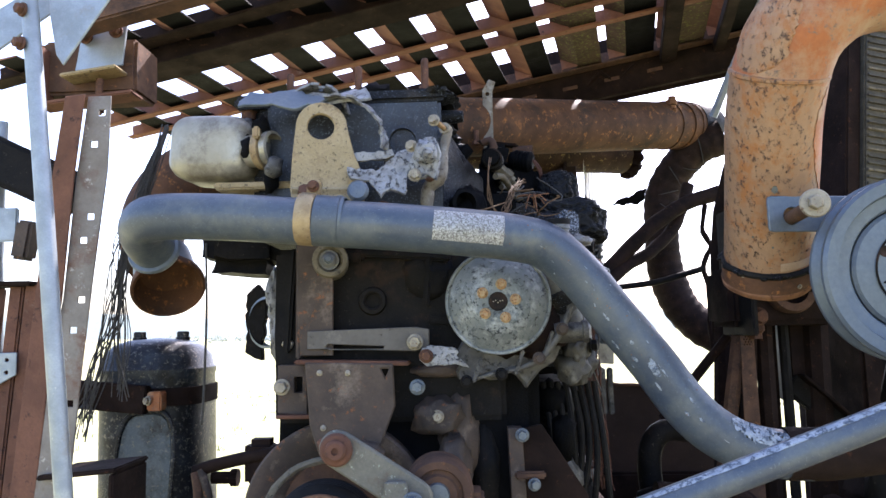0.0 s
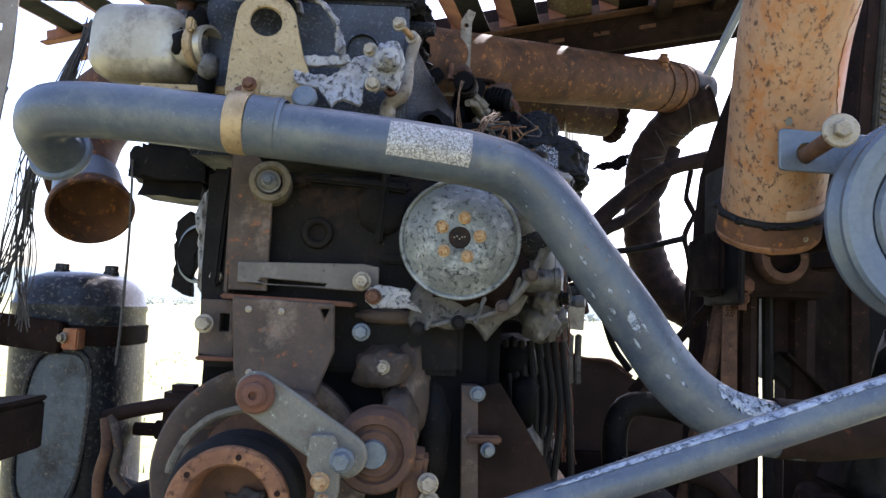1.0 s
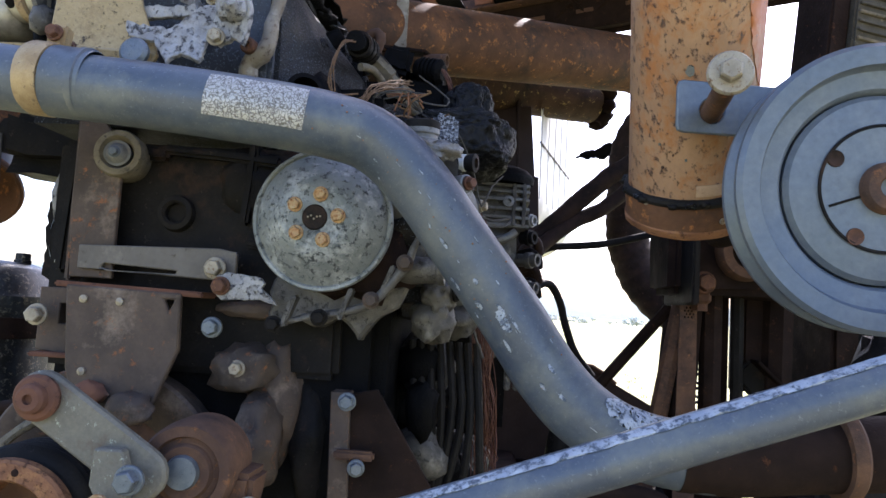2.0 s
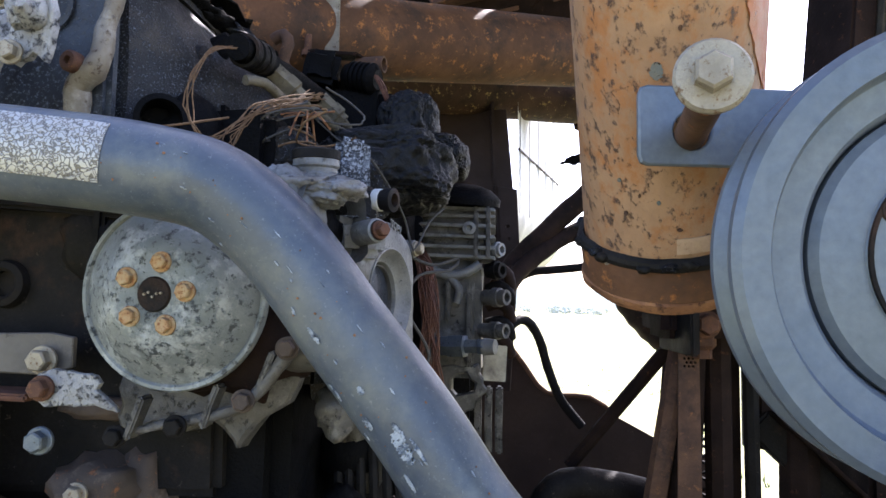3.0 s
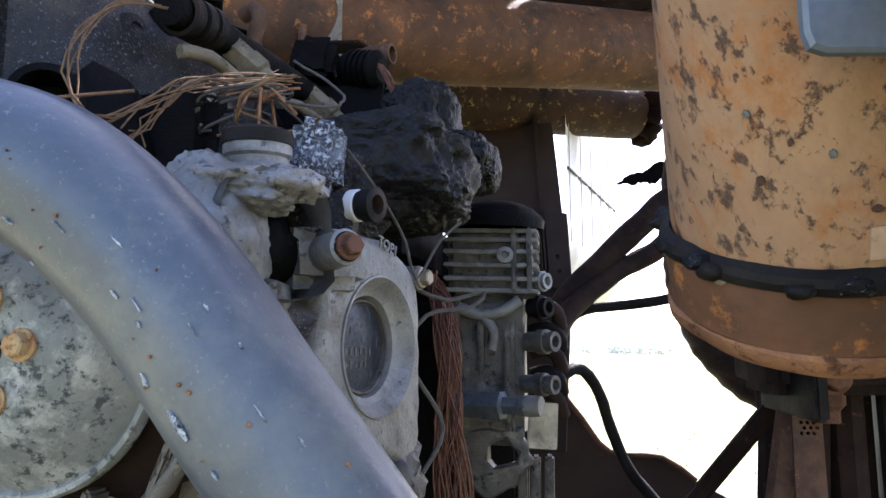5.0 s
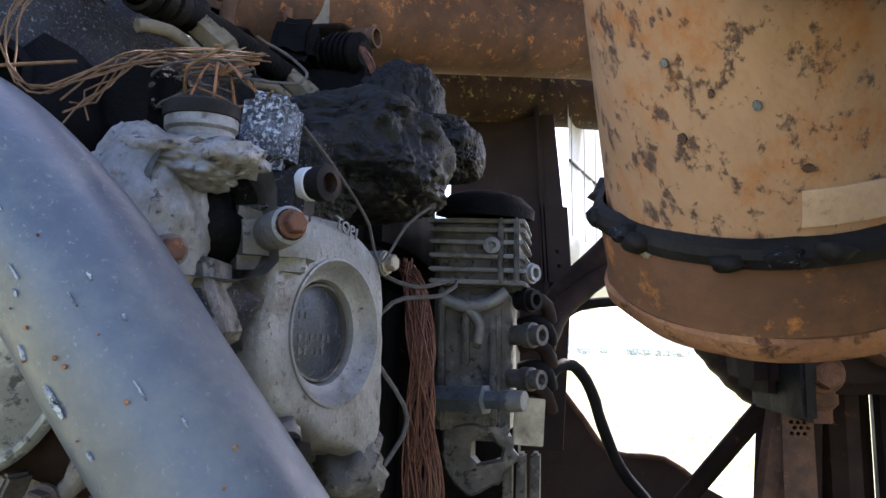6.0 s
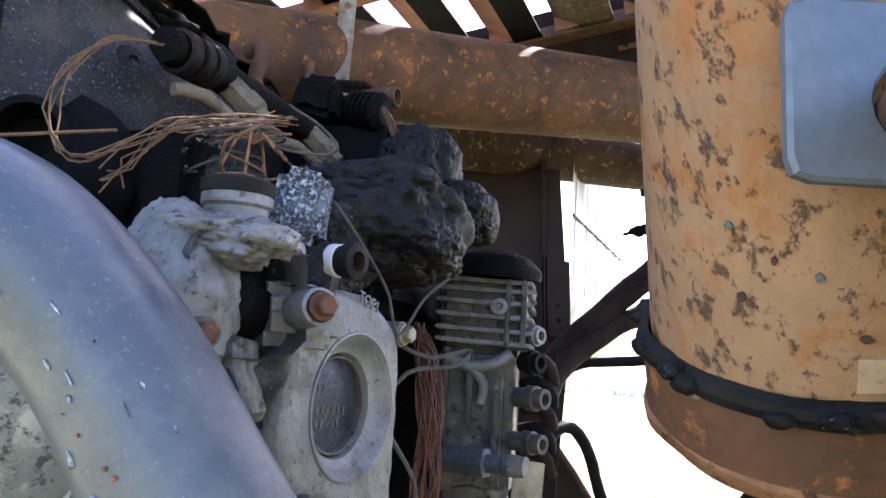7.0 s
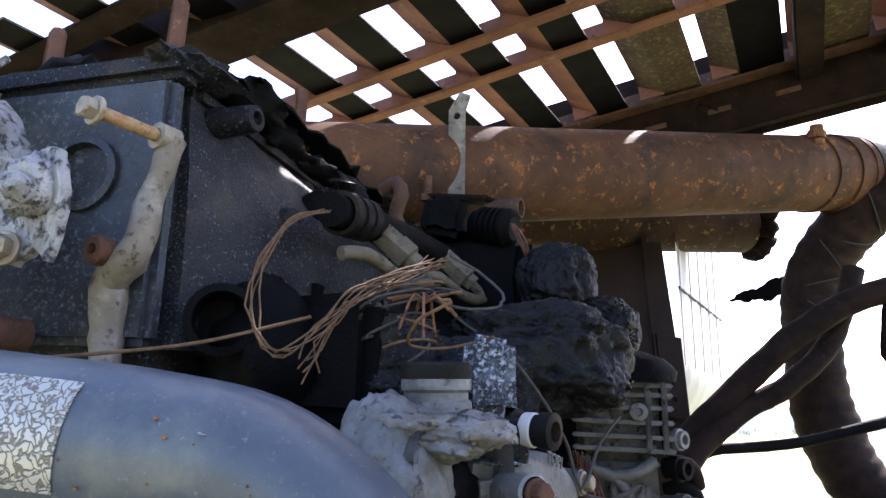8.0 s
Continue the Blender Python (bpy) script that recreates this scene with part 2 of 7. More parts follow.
def sticker_material():
    """A silver label crazed by heat: pale flakes with dark cracks between them."""
    m = bpy.data.materials.new("crazed_label")
    m.use_nodes = True
    n, l = m.node_tree.nodes, m.node_tree.links
    b = n["Principled BSDF"]
    geo = n.new("ShaderNodeNewGeometry")
    nz = n.new("ShaderNodeTexNoise")
    nz.inputs["Scale"].default_value = 160
    mixv = n.new("ShaderNodeMix")
    mixv.data_type = "VECTOR"
    mixv.inputs["Factor"].default_value = 0.012
    l.new(geo.outputs["Position"], nz.inputs["Vector"])
    l.new(geo.outputs["Position"], mixv.inputs["A"])
    l.new(nz.outputs["Color"], mixv.inputs["B"])
    v = n.new("ShaderNodeTexVoronoi")
    v.feature = "DISTANCE_TO_EDGE"
    v.inputs["Scale"].default_value = 230
    l.new(mixv.outputs["Result"], v.inputs["Vector"])
    r = n.new("ShaderNodeMapRange")
    r.inputs["From Min"].default_value, r.inputs["From Max"].default_value = 0.03, 0.14
    l.new(v.outputs["Distance"], r.inputs["Value"])
    x = n.new("ShaderNodeMix")
    x.data_type = "RGBA"
    x.inputs["A"].default_value, x.inputs["B"].default_value = (0.13, 0.12, 0.105, 1), (0.40, 0.395, 0.375, 1)
    l.new(r.outputs[0], x.inputs["Factor"])
    l.new(x.outputs["Result"], b.inputs["Base Color"])
    b.inputs["Roughness"].default_value = 0.4
    b.inputs["Metallic"].default_value = 0.35
    bp = n.new("ShaderNodeBump")
    bp.inputs["Strength"].default_value, bp.inputs["Distance"].default_value = 0.6, 0.001
    l.new(r.outputs[0], bp.inputs["Height"])
    l.new(bp.outputs[0], b.inputs["Normal"])
    return m


LABEL = sticker_material()


# ---- building blocks ----
def thing(name, label, category, at=(0, 0, 0), group="", kind=""):
    ob = new(name)
    ob.empty_display_size = 0.02
    ob.location = at
    return tagged(ob, label, category, group, kind)


def to_object(name, verts, faces, material, parent=None, label="", smooth=True, angle=40):
    me = bpy.data.meshes.new(name)
    me.from_pydata([tuple(v) for v in verts], [], faces)
    bm = bmesh.new()
    bm.from_mesh(me)
    bmesh.ops.recalc_face_normals(bm, faces=bm.faces)
    bm.to_mesh(me)
    bm.free()
    return finish(name, me, material, parent, label, smooth, angle)


def finish(name, me, material, parent=None, label="", smooth=True, angle=40):
    me.materials.append(material)
    if smooth:
        me.polygons.foreach_set("use_smooth", [True] * len(me.polygons))
        me.set_sharp_from_angle(angle=radians(angle))
    ob = new(name, me)
    if parent:
        ob.parent = parent
        ob.matrix_parent_inverse = Matrix.Translation(parent_place(parent)).inverted()
    if label:
        tagged(ob, label)
    return ob


def parent_place(ob):
    """Where a thing's origin stands; parts of parts add up."""
    p = Vector(ob.location)
    return p


def part(name, bm, material, parent=None, label="", smooth=True, angle=40):
    bmesh.ops.recalc_face_normals(bm, faces=bm.faces)
    me = bpy.data.meshes.new(name)
    bm.to_mesh(me)
    bm.free()
    return finish(name, me, material, parent, label, smooth, angle)


def axis_frame(at, direction, up=(0, 0, 1)):
    """A matrix whose z runs along direction, at a place."""
    z = Vector(direction).normalized()
    u = Vector(up)
    if abs(z.dot(u)) > 0.98:
        u = Vector((0, 1, 0))
    x = u.cross(z).normalized()
    y = z.cross(x)
    return Matrix(((x.x, y.x, z.x, at[0]), (x.y, y.y, z.y, at[1]), (x.z, y.z, z.z, at[2]), (0, 0, 0, 1)))


def spline(pts, step):
    """A smooth line through points, as evenly spaced places."""
    p = [np.array(q, float) for q in pts]
    p = [2 * p[0] - p[1]] + p + [2 * p[-1] - p[-2]]
    out = []
    for i in range(1, len(p) - 2):
        k = max(2, int(np.linalg.norm(p[i + 1] - p[i]) / step))
        for j in range(k):
            t = j / k
            out.append(0.5 * (2 * p[i] + (p[i + 1] - p[i - 1]) * t + (2 * p[i - 1] - 5 * p[i] + 4 * p[i + 1] - p[i + 2]) * t * t + (3 * p[i] - p[i - 1] - 3 * p[i + 1] + p[i + 2]) * t ** 3))
    out.append(p[-2])
    return out


def frames_along(line):
    ring = []
    n = len(line)
    tan = [line[min(i + 1, n - 1)] - line[max(i - 1, 0)] for i in range(n)]
    tan = [t / (np.linalg.norm(t) + 1e-12) for t in tan]
    ref = np.array((0.0, 0.0, 1.0)) if abs(tan[0][2]) < 0.9 else np.array((0.0, 1.0, 0.0))
    for t in tan:
        ref = ref - t * ref.dot(t)
        ref /= np.linalg.norm(ref) + 1e-12
        ring.append((ref.copy(), np.cross(t, ref)))
    return ring


def tube(name, pts, r, material, parent=None, label="", seg=20, step=0.012, wall=0.0, rough=0.0, ribs=None, oval=1.0):
    """A tube swept along a smooth line. r: a number or one for each point. wall: an open, hollow tube. rough: lumps. ribs: (pitch, depth)."""
    line = spline(pts, step)
    fr = frames_along(line)
    n = len(line)
    rs = np.interp(np.linspace(0, len(pts) - 1, n), range(len(pts)), r if isinstance(r, (list, tuple)) else [r] * len(pts))
    along = np.cumsum([0] + [np.linalg.norm(line[i + 1] - line[i]) for i in range(n - 1)])
    verts, faces = [], []

    def sweep(off, closed_start, closed_end):
        base = len(verts)
        for i in range(n):
            rad = rs[i] + off
            if ribs:
                rad += ribs[1] * math.cos(2 * math.pi * along[i] / ribs[0])
            for k in range(seg):
                a = 2 * math.pi * k / seg
                d = fr[i][0] * math.cos(a) * oval + fr[i][1] * math.sin(a)
                q = line[i] + d * rad
                if rough:
                    q = q + d * rough * noise.noise(Vector(q) * (0.6 / max(rs[i], 0.004)))
                verts.append(q)
        for i in range(n - 1):
            for k in range(seg):
                a, b = base + i * seg + k, base + i * seg + (k + 1) % seg
                faces.append((a, b, b + seg, a + seg))
        return base

    b0 = sweep(0, True, True)
    if wall:
        b1 = sweep(-wall, True, True)
        for k in range(seg):
            faces.append((b0 + k, b0 + (k + 1) % seg, b1 + (k + 1) % seg, b1 + k))
            e = (n - 1) * seg
            faces.append((b0 + e + k, b0 + e + (k + 1) % seg, b1 + e + (k + 1) % seg, b1 + e + k))
    else:
        faces.append(tuple(range(b0, b0 + seg)))
        faces.append(tuple(range(b0 + (n - 1) * seg, b0 + n * seg)))
    return to_object(name, verts, faces, material, parent, label)


def lathe(name, profile, at, direction, material, parent=None, label="", seg=40, wobble=0.0, angle=35):
    """A turned body: profile of (radius, height) along the direction from a place."""
    m = axis_frame(at, direction)
    verts, faces = [], []
    for r, h in profile:
        for k in range(seg):
            a = 2 * math.pi * k / seg
            w = 1 + wobble * noise.noise(Vector((math.cos(a) * 2 + at[0] * 9, math.sin(a) * 2, h * 30)))
            verts.append(m @ Vector((r * w * math.cos(a), r * w * math.sin(a), h)))
    for i in range(len(profile) - 1):
        for k in range(seg):
            a, b = i * seg + k, i * seg + (k + 1) % seg
            faces.append((a, b, b + seg, a + seg))
    return to_object(name, verts, faces, material, parent, label, True, angle)


def block(name, size, m, material, parent=None, label="", bevel=0.003, rough=0.0, cuts=0):
    """A bevelled block of a size, its middle at the pose m."""
    bm = bmesh.new()
    bmesh.ops.create_cube(bm, size=1)
    bmesh.ops.scale(bm, vec=size, verts=bm.verts)
    bevel = min(bevel, min(size) * 0.3)
    bmesh.ops.bevel(bm, geom=bm.edges[:], offset=bevel, segments=5 if bevel > 0.03 else 2, affect="EDGES")
    if cuts:
        bmesh.ops.subdivide_edges(bm, edges=[e for e in bm.edges if e.calc_length() > max(size) * 0.12], cuts=cuts, use_grid_fill=True)
    if rough:
        seed = Vector((m.translation.x * 31, m.translation.y * 17, m.translation.z * 23))
        sc = 3.0 / max(size)
        for v in bm.verts:
            v.co += noise.noise_vector(v.co * sc + seed) * rough + noise.noise_vector(v.co * sc * 3.1 + seed) * rough * 0.45
    bmesh.ops.transform(bm, matrix=m, verts=bm.verts)
    return part(name, bm, material, parent, label, True, 35 if not rough else 60)


def slab(name, outline, thick, m, material, parent=None, label="", holes=(), bevel=0.0012, warp=0.0):
    """A plate cut to an outline in its own x-y plane, with round or polygonal holes through it, its face at the pose m."""
    bm = bmesh.new()
    edges = []
    for ring in [outline, *holes]:
        vs = [bm.verts.new((x, y, 0)) for x, y in ring]
        edges += [bm.edges.new((vs[i], vs[(i + 1) % len(vs)])) for i in range(len(vs))]
    bmesh.ops.triangle_fill(bm, use_beauty=True, use_dissolve=False, edges=edges)
    ex = bmesh.ops.extrude_face_region(bm, geom=bm.faces[:])
    bmesh.ops.translate(bm, vec=(0, 0, -thick), verts=[v for v in ex["geom"] if isinstance(v, bmesh.types.BMVert)])
    if bevel:
        rim = [e for e in bm.edges if len(e.link_faces) == 2 and e.calc_face_angle(0) > 1.2]
        bmesh.ops.bevel(bm, geom=rim, offset=min(bevel, thick * 0.3), segments=1, affect="EDGES")
    if warp:
        for v in bm.verts:
            v.co += noise.noise_vector(v.co * 25 + m.translation * 9) * warp
    bmesh.ops.transform(bm, matrix=m, verts=bm.verts)
    return part(name, bm, material, parent, label, True, 30)


def circle(r, x=0.0, y=0.0, n=20):
    return [(x + r * math.cos(2 * math.pi * k / n), y + r * math.sin(2 * math.pi * k / n)) for k in range(n)]


def ragged(pts, amount, every=0.006, seed=1):
    """An outline whose edges are torn."""
    rnd = random.Random(seed)
    out = []
    for i, (x, y) in enumerate(pts):
        x2, y2 = pts[(i + 1) % len(pts)]
        k = max(1, int(math.hypot(x2 - x, y2 - y) / every))
        for j in range(k):
            t = j / k
            out.append((x + (x2 - x) * t + rnd.uniform(-amount, amount), y + (y2 - y) * t + rnd.uniform(-amount, amount)))
    return out


def front(x, y, z):
    """Pose of a plate that faces the camera's side (-y): its x to the right, its y up."""
    return Matrix(((1, 0, 0, x), (0, 0, -1, y), (0, 1, 0, z), (0, 0, 0, 1)))


def facing(at, direction):
    """Pose of a plate whose face looks along a direction, its y as near up as may be."""
    return axis_frame(at, direction)


def bolt(at, direction, size, material, parent, washer=True, name="bolt", proud=0.6, label=""):
    """A hexagon bolt head of a width across flats, on a round washer."""
    m = axis_frame(at, direction)
    r = size / math.sqrt(3)
    h = size * proud
    verts, faces = [], []
    turn = (at[0] * 57 + at[2] * 91) % 1.0

    def ring(rad, z, n, tw=0.0):
        b = len(verts)
        for k in range(n):
            a = 2 * math.pi * k / n + tw
            verts.append(m @ Vector((rad * math.cos(a), rad * math.sin(a), z)))
        return b

    def join(a, b, n):
        for k in range(n):
            faces.append((a + k, a + (k + 1) % n, b + (k + 1) % n, b + k))

    z0 = size * 0.16 if washer else 0.0
    a, b, c = ring(r, z0, 6, turn), ring(r, z0 + h * 0.85, 6, turn), ring(r * 0.84, z0 + h, 6, turn)
    join(a, b, 6)
    join(b, c, 6)
    faces.append(tuple(range(c, c + 6)))
    head = to_object(name, verts, faces, material, parent, label, True, 25)
    if washer:
        q = size / math.sqrt(3)
        lathe("washer", [(q * 1.32, -0.001), (q * 1.32, size * 0.13), (q * 1.22, size * 0.17), (0.0, size * 0.17)], at, direction, material, head, "", 18)
    return head


def lump(name, at, size, material, parent=None, label="", rough=0.35, detail=3, freq=2.2, seed=0.0, turn=(0, 0, 0)):
    """A burnt or melted lump: a ball pushed in and out by noise at three scales."""
    bm = bmesh.new()
    bmesh.ops.create_icosphere(bm, subdivisions=detail, radius=1)
    s = Vector((seed + at[0] * 13, at[1] * 7, at[2] * 11))
    for v in bm.verts:
        d = v.co.normalized()
        k = 1 + rough * (noise.noise(d * freq + s) + 0.5 * noise.noise(d * freq * 2.3 + s) + 0.3 * noise.noise(d * freq * 5 + s) + (0.22 * noise.noise(d * freq * 11 + s) + 0.12 * noise.noise(d * freq * 21 + s) if detail > 3 else 0))
        v.co = d * k
    bmesh.ops.transform(bm, matrix=pose(*at, *turn) @ Matrix.Diagonal((*size, 1)), verts=bm.verts)
    return part(name, bm, material, parent, label, True, 80)


def tube_patch(name, line_pts, r, s0, s1, a0, a1, material, parent, label="", torn=0.0, seed=1, nu=14, nv=8):
    """A thin skin on a tube: from s0 to s1 metres along its line, from angle a0 to a1 (0 faces -y, 90 up)."""
    line = spline(line_pts, 0.006)
    along = np.cumsum([0] + [np.linalg.norm(line[i + 1] - line[i]) for i in range(len(line) - 1)])
    L = np.array(line)
    rnd = random.Random(seed)
    verts, faces = [], []
    for lay in (0.0009, 0.0001):
        for i in range(nu + 1):
            s = s0 + (s1 - s0) * i / nu
            p = np.array([np.interp(s, along, L[:, k]) for k in range(3)])
            q = np.array([np.interp(s + 0.004, along, L[:, k]) for k in range(3)])
            t = (q - p) / (np.linalg.norm(q - p) + 1e-9)
            f = np.array((0, -1.0, 0)) - t * t.dot((0, -1.0, 0))
            f /= np.linalg.norm(f)
            up = np.cross(f, t)
            w = math.sin(math.pi * (i + 0.15) / (nu + 0.3)) ** 0.6 if torn else 1.0
            mid, half = (a0 + a1) / 2, (a1 - a0) / 2
            for j in range(nv + 1):
                a = radians(mid + half * w * (2 * j / nv - 1) + (rnd.uniform(-1, 1) * torn * half if torn and lay > 0.0005 else 0))
                verts.append(p + (f * math.cos(a) + up * math.sin(a)) * (r + lay))
    w1 = nv + 1
    n1 = (nu + 1) * w1
    for i in range(nu):
        for j in range(nv):
            a = i * w1 + j
            faces.append((a, a + 1, a + w1 + 1, a + w1))
            faces.append((n1 + a, n1 + a + w1, n1 + a + w1 + 1, n1 + a + 1))
    for i in range(nu):
        for j in (0, nv):
            a, b = i * w1 + j, (i + 1) * w1 + j
            faces.append((a, b, n1 + b, n1 + a))
    for j in range(nv):
        for i in (0, nu):
            a, b = i * w1 + j, i * w1 + j + 1
            faces.append((a, b, n1 + b, n1 + a))
    return to_object(name, verts, faces, material, parent, label)


# ---- the field and the distance ----
def field():
    verts, faces = [], []
    n, R = 60, 1500.0
    xs = [-R * (1 - k / n) ** 3 if k < n else 0 for k in range(n)] + [R * (k / n) ** 3 for k in range(n + 1)]
    for y in xs:
        for x in xs:
            d = math.hypot(x, y)
            z = 0.05 * noise.noise(Vector((x * 0.3, y * 0.3, 0))) * min(1, d / 8) - min(d * 0.006, 1.2)
            verts.append((x, y, z))
    w = len(xs)
    for j in range(w - 1):
        for i in range(w - 1):
            a = j * w + i
            faces.append((a, a + 1, a + w + 1, a + w))
    g = to_object("ground", verts, faces, GRASS)
    return tagged(g, "sunlit dry grass field reaching to the horizon", "ground", "", "structure")


def grass_tufts():
    rnd = random.Random(4)
    verts, faces = [], []
    for _ in range(700):
        x, y = rnd.uniform(-9, 9), rnd.uniform(3.2, 22)
        z = -min(math.hypot(x, y) * 0.006, 1.2)
        for k in range(4):
            a = rnd.uniform(0, 6.28)
            h = rnd.uniform(0.04, 0.12)
            dx, dy = math.cos(a) * 0.012, math.sin(a) * 0.012
            bx, by = x + rnd.uniform(-0.06, 0.06), y + rnd.uniform(-0.06, 0.06)
            b = len(verts)
            verts += [(bx - dx, by - dy, z - 0.03), (bx + dx, by + dy, z - 0.03), (bx + dy * 4 + rnd.uniform(-0.04, 0.04), by, z + h)]
            faces.append((b, b + 1, b + 2))
    g = to_object("grass", verts, faces, LEAF, smooth=False)
    return tagged(g, "scattered green and yellow grass tufts in the field", "grass", "", "stuff")


def far_woods():
    rnd = random.Random(8)
    verts, faces = [], []
    for _ in range(420):
        a = radians(rnd.uniform(-75, 75))
        d = rnd.uniform(240, 330)
        x, y = d * math.sin(a), d * math.cos(a)
        s = rnd.uniform(0.5, 1.7) * (1 if noise.noise(Vector((a * 5, 0, 0))) > -0.15 else 0.35)
        for _ in range(26):
            c = Vector((x + rnd.gauss(0, s * 0.7), y + rnd.gauss(0, s * 0.7), -1.2 + s * rnd.uniform(0.1, 1.7)))
            r = s * rnd.uniform(0.18, 0.42)
            b = len(verts)
            for k in range(6):
                v = Vector(((1, 0, 0), (-1, 0, 0), (0, 1, 0), (0, -1, 0), (0, 0, 1), (0, 0, -1))[k])
                verts.append(c + v * r * rnd.uniform(0.7, 1.3))
            for q in ((0, 2, 4), (2, 1, 4), (1, 3, 4), (3, 0, 4), (2, 0, 5), (1, 2, 5), (3, 1, 5), (0, 3, 5)):
                faces.append(tuple(b + k for k in q))
    w = to_object("far_hedge", verts, faces, HAZE_TINTED_LEAF, smooth=False)
    tagged(w, "line of trees and bushes beyond the field, haze put into their colour", "hedge", "", "stuff")
    verts, faces = [], []
    n = 90
    for k in range(n + 1):
        a = radians(-85 + 170 * k / n)
        h = 9 + 7 * noise.noise(Vector((a * 3, 3, 0))) + 2 * noise.noise(Vector((a * 11, 5, 0)))
        for d, z in ((700, -3), (760, h * 1.6), (900, h * 2.2), (1000, -3)):
            verts.append((d * math.sin(a), d * math.cos(a), z))
    for k in range(n):
        for j in range(3):
            a = k * 4 + j
            faces.append((a, a + 1, a + 5, a + 4))
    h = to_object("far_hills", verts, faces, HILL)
    return tagged(h, "low pale hills on the horizon", "hills", "", "structure")


def low_bounce_ground():
    """Dark bare soil, added under and round the wreck to cut bounced light."""
    rnd = random.Random(14)
    verts, faces = [(0.2, 1.2, 0.02)], []
    n = 72
    for ring, z in ((0.5, 0.02), (0.85, 0.012), (1.0, -0.03)):
        for k in range(n):
            a = 2 * math.pi * k / n
            r = ring * (2.6 + 0.5 * noise.noise(Vector((math.cos(a) * 1.5, math.sin(a) * 1.5, 2))) + 0.15 * noise.noise(Vector((math.cos(a) * 7, math.sin(a) * 7, 5))))
            verts.append((0.2 + r * math.cos(a), 0.9 + r * math.sin(a), z))
    for k in range(n):
        faces.append((0, 1 + k, 1 + (k + 1) % n))
        for j in range(2):
            a, b = 1 + j * n + k, 1 + j * n + (k + 1) % n
            faces.append((a, b, b + n, a + n))
    g = to_object("added_soil_patch", verts, faces, SOIL)
    return tagged(g, "dark bare soil added round the wreck to cut bounced light", "soil", "", "structure")


field()
low_bounce_ground()
grass_tufts()
far_woods()


# ---- blue-grey charge pipe across the engine ----
PIPE = [(-0.462, 1.185, 1.741), (-0.461, 1.15, 1.754), (-0.451, 1.115, 1.770), (-0.418, 1.090, 1.781), (-0.31, 1.083, 1.778), (-0.19, 1.083, 1.768), (-0.06, 1.083, 1.757), (0.05, 1.085, 1.746),
        (0.1183, 1.097, 1.7385), (0.1699, 1.112, 1.7250), (0.2183, 1.1215, 1.6830), (0.2684, 1.1245, 1.6185), (0.3198, 1.125, 1.5523), (0.3651, 1.1235, 1.4885), (0.4052, 1.12, 1.4495), (0.4567, 1.1185, 1.4245), (0.5338, 1.118, 1.4140), (0.6162, 1.12, 1.4224)]
PIPE_R = 0.0352


